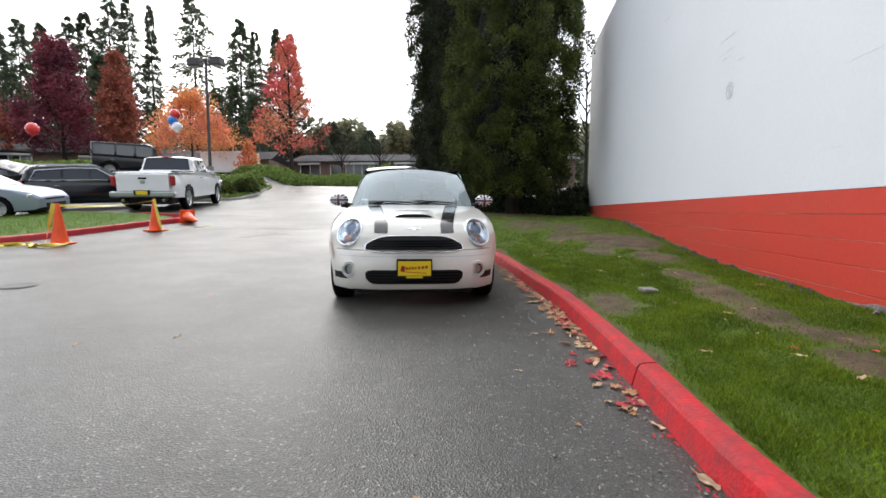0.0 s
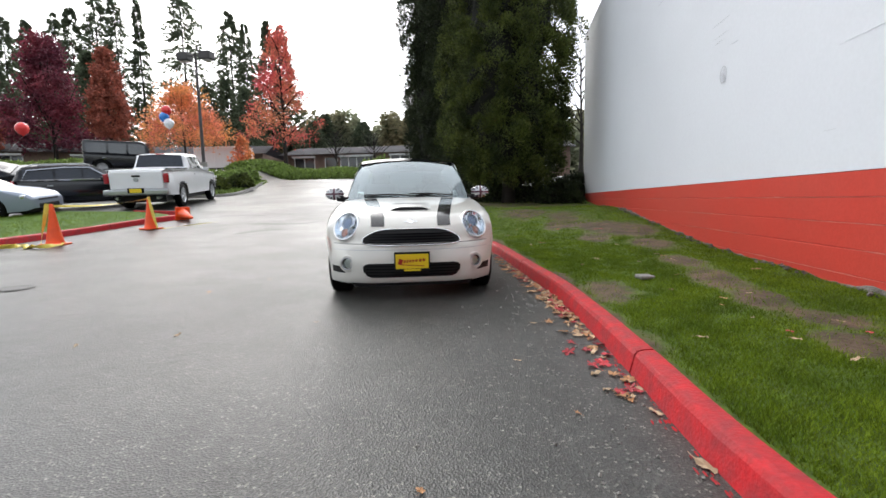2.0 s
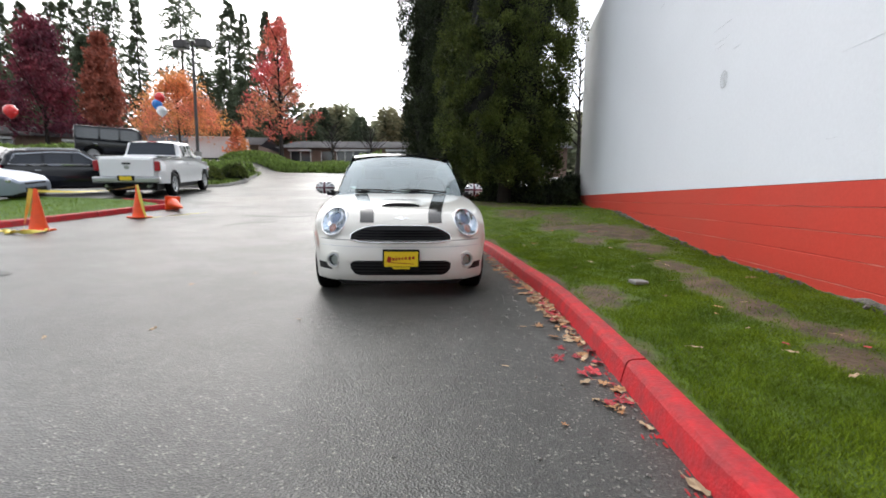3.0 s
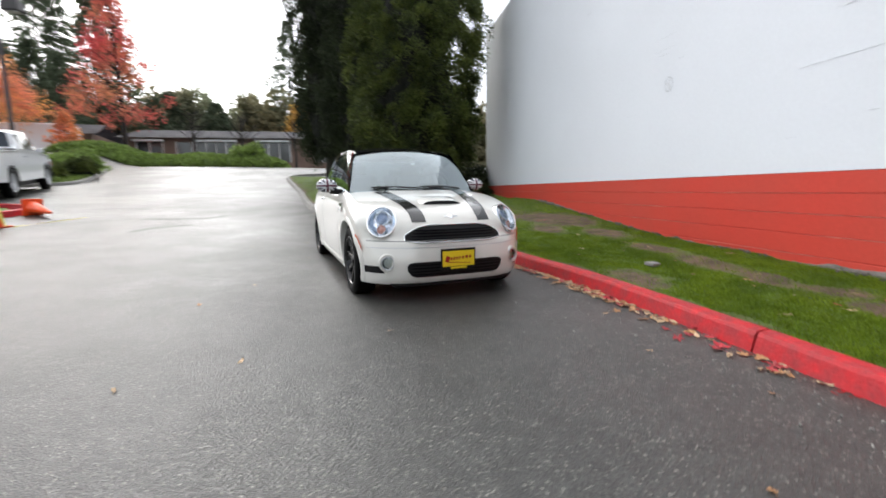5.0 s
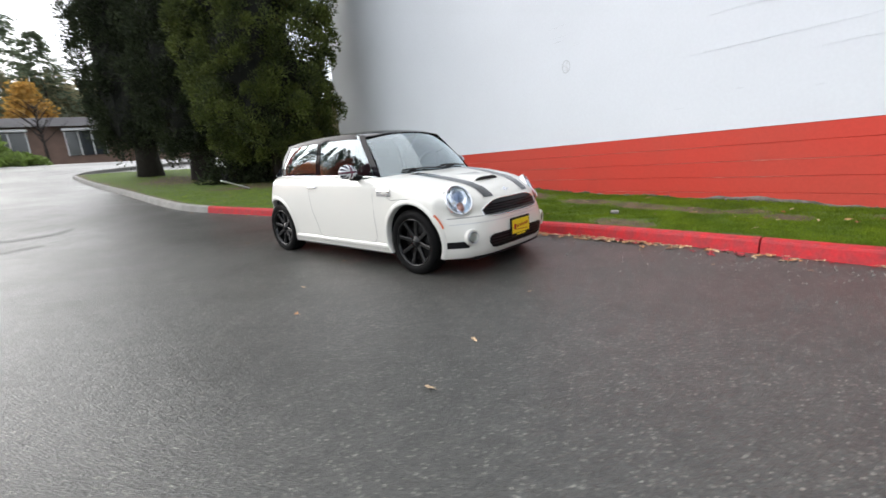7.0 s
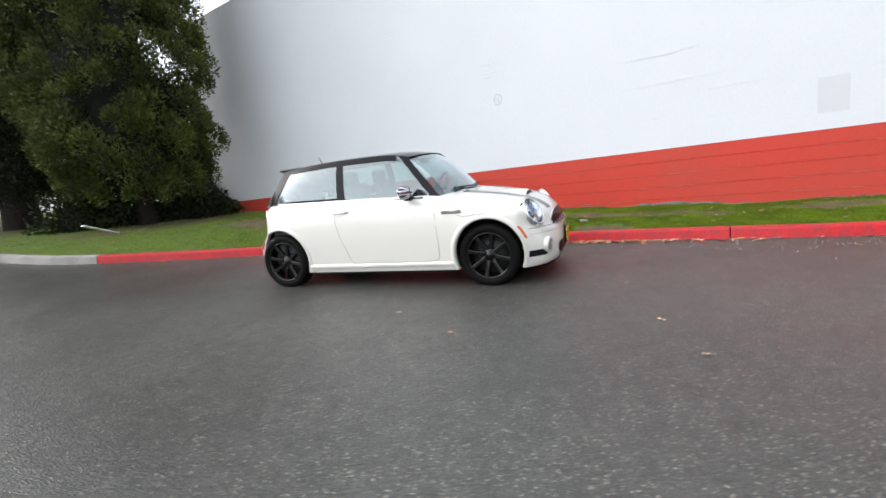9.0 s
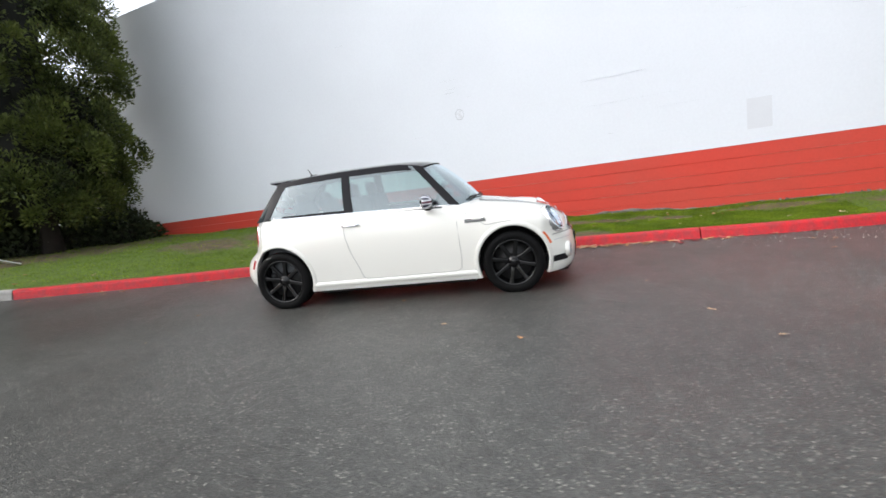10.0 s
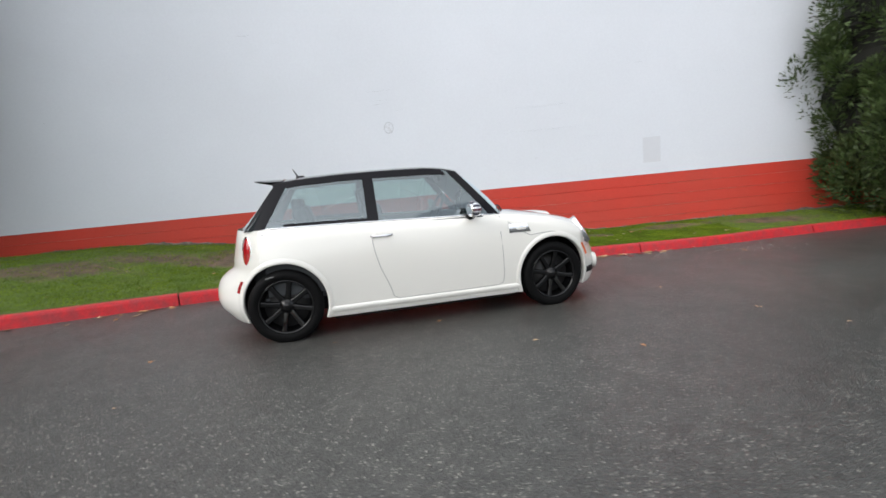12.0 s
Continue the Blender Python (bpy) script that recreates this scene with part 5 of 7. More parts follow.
def broadleaf(at, height, radius, trunk_h, material, label, name="autumn_tree", leaves=5200, slim=1.0, group="autumn trees", size=0.34, open_=0.0, limb_rise=1.0, low=None, clumps=110, tuft=0.26):
    """A tree with limbs and a crown of many leaves in uneven clumps."""
    tree = thing(name, label, "tree", group, at=Matrix.Translation(at))
    part("trunk", trunk_mesh(height * 0.9, 0.012 * height + 0.05, 0.0, 8), M["bark"], tree, smooth=True)
    part("branch", limbs(16, trunk_h, height * 0.85, radius * 0.9, 0.006 * height, limb_rise), M["bark"], tree)
    nc = clumps
    f = rng.uniform(0, 1, nc)
    z = (low if low is not None else trunk_h) + f * (height - trunk_h)
    prof = radius * np.interp(f, [0, 0.15, 0.4, 0.7, 1], [0.75, 1, 0.9 * slim, 0.6 * slim, 0.12])
    ang = rng.uniform(0, 2 * np.pi, nc)
    rr = prof * np.sqrt(rng.uniform(0.1, 1, nc)) * (1 + 0.2 * np.sin(3 * ang + z))
    c = np.stack([rr * np.cos(ang), rr * np.sin(ang), z], 1)
    if open_:
        c = c[rng.uniform(0, 1, nc) > open_]
    per = leaves // len(c)
    cs = radius * tuft * rng.uniform(0.6, 1.3, len(c))[:, None, None]
    base = (c[:, None] + rng.normal(0, 0.55, (len(c), per, 3)) * cs).reshape(-1, 3)
    k = len(base)
    sprays("crown", base, rng.normal(0, 1, (k, 3)), rng.uniform(0.6, 1.2, k) * size, rng.uniform(0.45, 0.9, k) * size, material, tree, jitter=0.6)
    return tree


def far_fir(at, height, radius, label, leaves=2600, bare=0.15, thin=1.0):
    """A tall forest fir seen far off: a mast with tiers of drooping boughs and gaps."""
    tree = thing("fir_tree", label, "tree", "forest firs", at=Matrix.Translation(at))
    part("trunk", trunk_mesh(height * 0.97, 0.011 * height, 0.0, 7, 1.2), M["bark"], tree)
    tiers = 46
    base, way = [], []
    per = max(3, leaves // (tiers * 6))
    for k in range(tiers):
        f = bare + (1 - bare) * (k + rng.uniform(0, 0.8)) / tiers
        z = f * height
        reach = 1.95 * radius * min(1.0, 1.6 * (1 - f) ** 0.8) * rng.uniform(0.7, 1.12) + 0.15
        if f < bare + 0.12:
            reach *= rng.uniform(0.3, 0.9)
        for a0 in rng.uniform(0, 2 * np.pi, 6):
            R = reach * rng.uniform(0.5, 1.1)
            u = np.sqrt(rng.uniform(0.01, 1, per))
            ang = a0 + rng.normal(0, 0.2, per)
            base.append(np.stack([R * u * np.cos(ang), R * u * np.sin(ang), z - 0.3 * R * u * u + rng.normal(0, 0.2, per)], 1))
            way.append(np.stack([np.cos(ang), np.sin(ang), np.full(per, -0.4)], 1))
    base, way = np.concatenate(base), np.concatenate(way)
    n = len(base)
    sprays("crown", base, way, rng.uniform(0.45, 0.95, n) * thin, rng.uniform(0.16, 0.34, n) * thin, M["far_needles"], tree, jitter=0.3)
    return tree


def bush(name, at, rx, ry, h, material, label, leaves=1800, size=0.16, group="", category="bush"):
    ob = thing(name, label, category, group, at=Matrix.Translation(at))
    n = leaves
    u = rng.normal(0, 1, (n, 3))
    u /= np.linalg.norm(u, axis=1, keepdims=True)
    u[:, 2] = np.abs(u[:, 2])
    lump = 1 + 0.16 * np.sin(5 * u[:, 0] + 3 * u[:, 1]) + 0.12 * np.sin(9 * u[:, 1] + 4 * u[:, 2])
    base = u * np.array([rx, ry, h]) * (lump * rng.uniform(0.72, 1.0, n))[:, None]
    sprays("foliage", base, u + np.array([0, 0, 0.3]), rng.uniform(0.6, 1.3, n) * size, rng.uniform(0.4, 0.8, n) * size, material, ob, jitter=0.5)
    # a dark lump inside the leaves, its colour giving the bush's inner shade
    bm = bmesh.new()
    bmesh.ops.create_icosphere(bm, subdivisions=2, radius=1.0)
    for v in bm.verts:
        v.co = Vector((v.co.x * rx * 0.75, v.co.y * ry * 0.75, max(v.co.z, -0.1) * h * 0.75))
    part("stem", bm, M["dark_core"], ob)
    return ob


# paler and greyer than near needles: distance haze mixed into the base colour
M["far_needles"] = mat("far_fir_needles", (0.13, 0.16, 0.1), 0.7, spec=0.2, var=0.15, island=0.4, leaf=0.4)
# almost black: the shade inside crowns and bushes put into the colour
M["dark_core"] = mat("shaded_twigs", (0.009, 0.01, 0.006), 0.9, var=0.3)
M["maroon"] = mat("maroon_leaves", (0.27, 0.05, 0.07), 0.6, var=0.15, island=0.5, color2=(0.13, 0.035, 0.06), mixscale=0.35, leaf=0.4)
M["rust"] = mat("rust_leaves", (0.42, 0.13, 0.085), 0.6, var=0.15, island=0.4, leaf=0.3)
M["orange"] = mat("orange_leaves", (0.8, 0.42, 0.12), 0.6, var=0.15, island=0.35, color2=(0.8, 0.28, 0.2), mixscale=0.3, leaf=0.45)
M["red_leaf"] = mat("red_leaves", (0.72, 0.08, 0.13), 0.6, var=0.15, island=0.4, color2=(0.6, 0.26, 0.12), mixscale=0.2, leaf=0.4)
M["ivy"] = mat("ivy_leaves", (0.19, 0.27, 0.06), 0.55, var=0.15, island=0.45, leaf=0.2)
M["grass"] = mat("grass_blades", (0.175, 0.25, 0.016), 0.7, spec=0.2, var=0.25, mixscale=2.5, island=0.5, color2=(0.1, 0.16, 0.013), leaf=0.25)
M["juniper"] = mat("juniper_needles", (0.06, 0.095, 0.026), 0.6, var=0.2, island=0.45, leaf=0.2)


def on_ground(x, y, dz=0.0):
    return (x, y, gz(x, y) + dz)


columnar_conifer((-0.11, 16.98, lawn_z(-0.11, 16.98)), 16.0, 2.2, "broad tall green conifer at the end of the wall", 760, 290, low=0.65, girth=0.16, gaps=((-1.45, 4.45, 0.12, 0.34), (-1.4, 3.75, 0.1, 0.3), (-1.5, 5.2, 0.09, 0.25), (0.72, 4.3, 0.2, 0.8)), hollow=((-0.35, 4.3, 0.9, 0.7),), upto=0.66)
columnar_conifer((-3.4, 23.0, lawn_z(-3.4, 23.0)), 16.5, 1.62, "tall narrow dark conifer on the lawn", 500, 210, low=0.9, girth=0.3, upto=0.78, size=1.15, material=M["needles_dark"])
columnar_conifer((-1.88, 20.1, lawn_z(-1.88, 20.1)), 15.5, 1.65, "tall dark conifer between its neighbours", 500, 210, low=0.8, girth=0.3, upto=0.78, size=1.1, material=M["needles_dark"])
columnar_conifer((1.85, -2.2, lawn_z(1.85, -2.2)), 6.5, 2.05, "bushy green conifer close to the red wall", 500, 300, low=0.1, material=M["juniper"], size=0.9, core=0.74, leaf=(0.07, 0.16, 0.026, 0.048))
# dark shrubs at the foot of the big conifer
bush("shrub", (1.6, 17.1, lawn_z(1.6, 17.1) - 0.1), 0.8, 0.7, 0.75, M["needles_dark"], "dark evergreen shrub at the wall's end", 3200, 0.12, "shrubs by the wall")
bush("shrub", (0.3, 17.6, lawn_z(0.3, 17.6) - 0.1), 1.6, 0.7, 0.9, M["needles_dark"], "dark evergreen shrub under the conifer", 3600, 0.13, "shrubs by the wall")
bush("shrub", (-0.9, 17.9, lawn_z(-0.9, 17.9) - 0.1), 1.2, 0.6, 1.2, M["needles_dark"], "low dark shrub behind the conifer trunk", 3000, 0.12, "shrubs by the wall")
bush("shrub", (2.2, 18.3, lawn_z(2.2, 18.3) - 0.1), 1.1, 0.6, 1.0, M["needles_dark"], "dark shrub past the wall's corner", 3000, 0.12, "shrubs by the wall")

# ---- the far side: building, banks, trees and forest ----
M["roof_grey"] = mat("grey_shingle", (0.135, 0.13, 0.14), 0.85, var=0.2, mixscale=1, fine=8)
M["brick"] = mat("brown_brick", (0.2, 0.13, 0.1), 0.85, var=0.2, mixscale=1.5, fine=14)
M["white_trim"] = mat("white_trim", (0.75, 0.75, 0.74), 0.5, var=0.05)
M["purple"] = mat("purple_panel", (0.13, 0.07, 0.3), 0.5, var=0.1)
M["window_dark"] = mat("dark_window", (0.03, 0.035, 0.04), 0.12, coat=0.6, var=0.1)


def low_block(at, length, depth, eave, ridge, bays, label, rot=0.0, door=False):
    """A long single-storey building with an overhanging shingle roof, brick piers and window bays."""
    h = thing("office_building", label, "building", "low buildings", at=Matrix.Translation(at) @ pose(0, 0, 0, 0, 0, rot))
    bm = bmesh.new()
    box(bm, (0, depth / 2, eave / 2 - 0.5), (length, depth, eave + 1.0))
    wall = part("wall", bm, M["brick"], h, "brown brick wall")
    bm = bmesh.new()
    o = 0.9
    L, D = length / 2 + 0.6, depth
    a = [(-L, -o, eave - 0.1), (L, -o, eave - 0.1), (L - 0.5, D * 0.45, ridge), (-L + 0.5, D * 0.45, ridge)]
    b = [(-L + 0.5, D * 0.45, ridge), (L - 0.5, D * 0.45, ridge), (L, D + o, eave), (-L, D + o, eave)]
    for q in (a, b):
        bm.faces.new([bm.verts.new(p) for p in q])
    ret = bmesh.ops.solidify(bm, geom=bm.faces[:], thickness=0.18)
    roof = part("roof", bm, M["roof_grey"], h, "grey shingle roof")
    n = int(length / 1.6)
    for i in range(n):
        bm = bmesh.new()
        box(bm, (-length / 2 + 0.8 + i * 1.6, -o + 0.4, eave + 0.07 + 0.1), (0.05, 1.6, 0.05), Euler((math.atan2(ridge - eave, D * 0.45 + o), 0, 0)).to_matrix())
        part("roof_batten", bm, M["roof_grey"], roof)
    for x, w, kind in bays:
        bm = bmesh.new()
        hgt = eave - 0.65
        box(bm, (x, -0.03, hgt / 2 + 0.15), (w, 0.1, hgt))
        win = part("window", bm, M["window_dark"], h)
        k = max(1, round(w / 1.1))
        for i in range(k + 1):
            bm = bmesh.new()
            box(bm, (x - w / 2 + w * i / k, -0.1, hgt / 2 + 0.15), (0.09, 0.08, hgt))
            part("mullion", bm, M["white_trim"], win)
        if kind:
            bm = bmesh.new()
            box(bm, (x, -0.35, hgt + 0.28), (w + 0.3, 0.7, 0.22), bevel=0.03)
            part("awning", bm, M["white_trim"], win, "white canopy")
        if kind == 2:
            for i in range(k):
                bm = bmesh.new()
                box(bm, (x - w / 2 + w * (i + 0.5) / k, -0.1, 0.9), (w / k * 0.55, 0.04, 1.3))
                part("panel", bm, M["purple"], win)
    return h


def far_z(x, y):
    return gz(x, y)


low_block((-15.0, 57.0, 4.35), 27.0, 11.0, 2.9, 4.3, [(-11.0, 2.6, 1), (-7.5, 1.6, 0), (-4.2, 4.2, 1), (2.0, 3.6, 1), (8.0, 3.0, 1)], "low brown brick building with grey shingle roof", rot=4)
low_block((2.5, 55.0, 4.0), 9.0, 9.0, 2.9, 4.1, [(-2.5, 2.6, 1), (1.5, 2.6, 1)], "low brick office with white canopies", rot=2)
low_block((-37.0, 48.0, 4.1), 18.0, 10.0, 2.8, 4.2, [(-6.5, 2.6, 0), (-2.0, 2.4, 1), (2.5, 2.4, 0), (6.0, 2.2, 1)], "long low building with grey shingle roof", rot=14)
low_block((-52.0, 42.5, 4.3), 22.0, 10.0, 2.9, 4.4, [(-2.0, 5.0, 2), (6.5, 3.0, 1)], "low building with purple shop windows", rot=28)


def bank(name, outline, h, material, label, leaves, size, core=True):
    """A planted bank: a low mound of soil with foliage all over."""
    xs0, xs1 = min(p[0] for p in outline), max(p[0] for p in outline)
    ys0, ys1 = min(p[1] for p in outline), max(p[1] for p in outline)

    def within(x, y):
        c = False
        for (x1, y1), (x2, y2) in zip(outline, outline[1:] + outline[:1]):
            if (y1 > y) != (y2 > y) and x < (x2 - x1) * (y - y1) / (y2 - y1) + x1:
                c = not c
        return c

    def edge(x, y):
        d = 9.0
        for (x1, y1), (x2, y2) in zip(outline, outline[1:] + outline[:1]):
            a, b = Vector((x2 - x1, y2 - y1)), Vector((x - x1, y - y1))
            t = min(max(a.dot(b) / a.length_squared, 0), 1)
            d = min(d, (b - a * t).length)
        return d

    def top(x, y):
        return gz(x, y) + h * (1 - math.exp(-edge(x, y) / 0.9)) * (0.85 + 0.25 * noise.noise((x * 0.5, y * 0.5, 2))) if within(x, y) else gz(x, y) - 0.1

    ob = tagged(new(name), label, "planting", kind="structure")
    bm = bmesh.new()
    nx, ny = max(6, int((xs1 - xs0) / 0.5)), max(6, int((ys1 - ys0) / 0.5))
    grid_faces(bm, [[(xs0 + (xs1 - xs0) * i / nx, ys0 + (ys1 - ys0) * j / ny, top(xs0 + (xs1 - xs0) * i / nx, ys0 + (ys1 - ys0) * j / ny) - 0.05) for i in range(nx + 1)] for j in range(ny + 1)])
    part("soil", bm, M["soil"], ob, smooth=True)
    pts = []
    while len(pts) < leaves:
        x, y = rng.uniform(xs0, xs1), rng.uniform(ys0, ys1)
        if within(x, y):
            pts.append((x, y, top(x, y) - 0.04))
    base = np.array(pts)
    n = len(base)
    fo = sprays("foliage", base, np.stack([rng.normal(0, 0.6, n), rng.normal(-0.3, 0.6, n), np.full(n, 1.0)], 1), rng.uniform(0.6, 1.4, n) * size, rng.uniform(0.5, 1.0, n) * size, material, ob)
    tagged(fo, kind="stuff")
    return ob


bank("ivy_bank", [(-7.6, 34.2), (-7.9, 37.0), (-12, 40.0), (-22, 40.5), (-24, 39), (-23.5, 36.0), (-14, 34.0)], 0.85, M["ivy"], "bank of low ivy beyond the drive", 15000, 0.3)
bank("planted_island", [(-13.9, 21.6), (-14.4, 24.5), (-16.6, 30.3), (-19.5, 31.5), (-20.5, 29.5), (-17.5, 23.0), (-15.2, 21.0)], 0.28, M["ivy"], "planted island at the lot's edge", 3500, 0.22)
bank("hill_bank", [(-25.5, 27.5), (-40, 25.5), (-62, 25.0), (-62, 30), (-40, 31.0), (-26, 31.5)], 1.05, M["ivy"], "planted bank above the car park", 9000, 0.3)
isl = resample([(-15.4, 20.6), (-14.3, 20.9), (-13.7, 21.8), (-13.9, 23.2), (-14.6, 25.2), (-16.2, 29.2), (-17.4, 31.6)], 0.3)
build_kerb("kerb_of_island", isl, -1, lambda p: M["concrete"], "bare grey concrete kerb round the planted island")
for x, y, r, h in ((-15.4, 23.0, 0.8, 0.55), (-14.9, 24.6, 0.65, 0.6), (-16.2, 25.6, 0.9, 0.7), (-17.0, 27.6, 1.0, 0.8), (-15.9, 22.2, 0.6, 0.45), (-17.6, 29.4, 1.0, 0.8)):
    bush("shrub", on_ground(x, y, 0.25), r, r, h, M["ivy"] if r > 0.8 else M["needles"], "rounded green shrub on the planted island", 1100, 0.17, "island shrubs")
for x, y, r, h in ((-10.5, 36.5, 1.3, 1.3),):
    bush("shrub", on_ground(x, y, 0.3), r, r, h, M["ivy"], "rounded hedge bush on the ivy bank", 1500, 0.26, "bank shrubs")

M["gold"] = mat("golden_leaves", (0.55, 0.33, 0.08), 0.6, var=0.15, island=0.35, leaf=0.4)
broadleaf((-25.4, 50.0, far_z(-25.4, 50)), 16.2, 5.0, 3.8, M["red_leaf"], "tall red autumn tree with open crown", leaves=7500, slim=0.6, size=0.24, limb_rise=0.75, clumps=120, tuft=0.15)
broadleaf((-31.0, 41.0, far_z(-31.0, 41)), 7.9, 4.0, 3.2, M["orange"], "orange and coral autumn tree", leaves=11000, slim=0.85, size=0.22, clumps=150, tuft=0.2)
broadleaf((-42.9, 45.0, far_z(-42.9, 45)), 13.4, 1.9, 4.6, M["rust"], "narrow rust-brown autumn tree", leaves=15000, slim=0.95, size=0.3, limb_rise=2.2)
broadleaf((-48.4, 43.5, far_z(-48.4, 43.5)), 14.6, 4.3, 3.6, M["maroon"], "broad dark maroon tree", leaves=17000, slim=0.75, size=0.3, limb_rise=1.8, clumps=130, tuft=0.2)
broadleaf((-13.2, 80.0, far_z(-13.2, 80)), 11.5, 3.0, 4.0, M["gold"], "golden autumn tree behind the low building", leaves=6000, slim=0.9, size=0.45)
broadleaf((-54.5, 40.0, far_z(-54.5, 40)), 11.5, 2.4, 2.2, M["rust"], "orange-brown autumn tree beside the low building", leaves=12000, slim=0.9, size=0.32)
broadleaf((-26.9, 44.0, far_z(-26.9, 44)), 3.6, 1.1, 0.8, M["orange"], "small orange autumn sapling", leaves=1200, size=0.3)
for x, y, h in ((3.9, 27.5, 9.0), (-13.0, 44.0, 6.0), (-9.0, 47.0, 6.0), (-17.5, 45.5, 6.5), (-4.4, 50.0, 6.5)):
    t = thing("bare_tree", "slender leafless tree with thin bare branches", "tree", "bare trees", at=Matrix.Translation((x, y, far_z(x, y))))
    part("trunk", trunk_mesh(h * 0.8, 0.13, 0.0, 7), M["bark"], t)
    part("branch", limbs(22, 1.8, h * 0.75, 2.2, 0.05, 0.9), M["bark"], t)

firs = [(-66.1, 88, 42.5, 3.9), (-58.2, 92, 37.1, 3.4), (-57.2, 96, 36.0, 2.3), (-48.6, 90, 33.7, 2.6), (-49.4, 97, 35.4, 2.6), (-84.0, 86, 41.7, 3.1),
        (-83.3, 90, 42.2, 2.8), (-79.6, 92, 41.3, 1.3), (-87.9, 84, 37.5, 3.1), (-96.6, 88, 38.4, 3.0), (-93.8, 80, 33.6, 2.7), (-104.2, 84, 36.8, 2.9),
        (-101.9, 78, 32.6, 3.1), (-109.6, 80, 33.1, 3.0), (-110.2, 76, 32.6, 3.1), (-107.9, 70, 29.1, 2.9), (-74.4, 74, 24.4, 3.2), (-80.8, 72, 23.0, 3.2),
        (-88.8, 70, 21.8, 3.4), (-90.7, 66, 21.7, 3.2), (-51.9, 80, 20.3, 2.6), (-47.1, 78, 17.5, 2.3), (-53.0, 76, 18.3, 2.3), (-41.3, 100, 16.8, 3.1),
        (-39.4, 104, 17.0, 3.0), (-33.1, 102, 15.2, 3.1), (-28.0, 106, 15.5, 3.0), (-41.4, 94, 14.4, 2.2), (-19.5, 110, 35.0, 4.2), (-13.0, 100, 23.5, 4.2)]
for x, y, h, r in firs:
    tall = h > 24
    far_fir((x, y, far_z(x, y)), h, r, "tall dark forest fir far behind the building" if tall else "dark green fir of the far wood", 8600 if tall else 5000, 0.26 if tall and x > -80 else 0.1, 0.85 if r < 2.5 else 1.0)


# the low wood along the skyline, as one mass of far trees
def far_wood():
    base, way = [], []
    for k in range(560):
        if k < 400:
            x = rng.uniform(-135, 70)
            y = 112 + rng.uniform(-10, 25) - 0.12 * max(0, -x - 40)
        else:
            # unseen wood added round the lot's other sides to darken reflections and horizon light
            a = rng.uniform(-0.2, np.pi * 1.05)
            q = rng.uniform(95, 120)
            x, y = -8 - q * np.cos(a - 0.35), 8 - q * np.sin(a - 0.35)
        h = rng.uniform(14, 19)
        full = rng.uniform(0, 1) < 0.7
        n = (620 if -75 < x < 30 else 220) if k < 400 else 150
        f = rng.uniform(0, 1, n)
        R = h * (0.27 * (1 - f**3) ** 0.6 if full else 0.19 * (1 - f) ** 0.85) + 0.15
        a = rng.uniform(0, 2 * np.pi, n)
        r = R * np.sqrt(rng.uniform(0, 1, n))
        base.append(np.stack([x + r * np.cos(a), y + r * np.sin(a), gz(x, y) + f * h], 1))
        way.append(np.stack([np.cos(a), np.sin(a), np.full(n, -0.1)], 1))
    base, way = np.concatenate(base), np.concatenate(way)
    n = len(base)
    ob = sprays("far_wood", base, way, rng.uniform(0.9, 1.8, n), rng.uniform(0.45, 0.85, n), M["wood_far"])
    tagged(ob, "hazy grey-green wood on the skyline", "forest", kind="stuff")


# leaf colour lightened well above real foliage to carry the skyline's haze
M["wood_far"] = mat("far_wood_leaves", (0.27, 0.3, 0.2), 0.8, spec=0.2, var=0.2, island=0.3, color2=(0.27, 0.22, 0.12), mixscale=0.05, leaf=0.45)
far_wood()

# ---- the car park on the far side of the drive ----
left_line = resample([(-9.6, 3.5), (-9.5, 6.0), (-9.55, 8.0), (-9.75, 9.8), (-9.6, 11.6), (-9.25, 12.7), (-9.9, 13.5), (-11.5, 13.6)], 0.25)
build_kerb("kerb_of_verge", left_line, -1, lambda p: M["kerb_red"], "red-painted concrete kerb of the grass verge")


def verge_z(x, y):
    return gz(x, y) + 0.11 + 0.012 * noise.noise((x * 2, y * 2, 0))


bm = bmesh.new()
rows = []
for y in [3.5 + 10.0 * i / 40 for i in range(41)]:
    edge = min(p.x for p in left_line if abs(p.y - y) < 0.5 and p.x > -10.5) - 0.1 if y < 12.9 else -9.9 - (y - 12.9) * 2.4
    rows.append([(edge + (-14.5 - edge) * i / 16, y, verge_z(edge + (-14.5 - edge) * i / 16, y)) for i in range(17)])
grid_faces(bm, rows)
verge = part("verge", bm, M["turf"], smooth=True)
tagged(verge, "narrow green grass verge by the car park", "lawn", kind="structure")

M["truck_white"] = mat("white_truck_paint", (0.86, 0.87, 0.89), 0.3, coat=0.8, var=0.03)
M["silver"] = mat("silver_car_paint", (0.3, 0.34, 0.42), 0.32, metal=0.3, var=0.02)
M["navy"] = mat("black_car_lacquer", (0.006, 0.007, 0.011), 0.1, spec=0.5, var=0.0)
M["auto_glass"] = mat("dark_car_glass", (0.012, 0.018, 0.028), 0.04, spec=0.9, var=0.0)


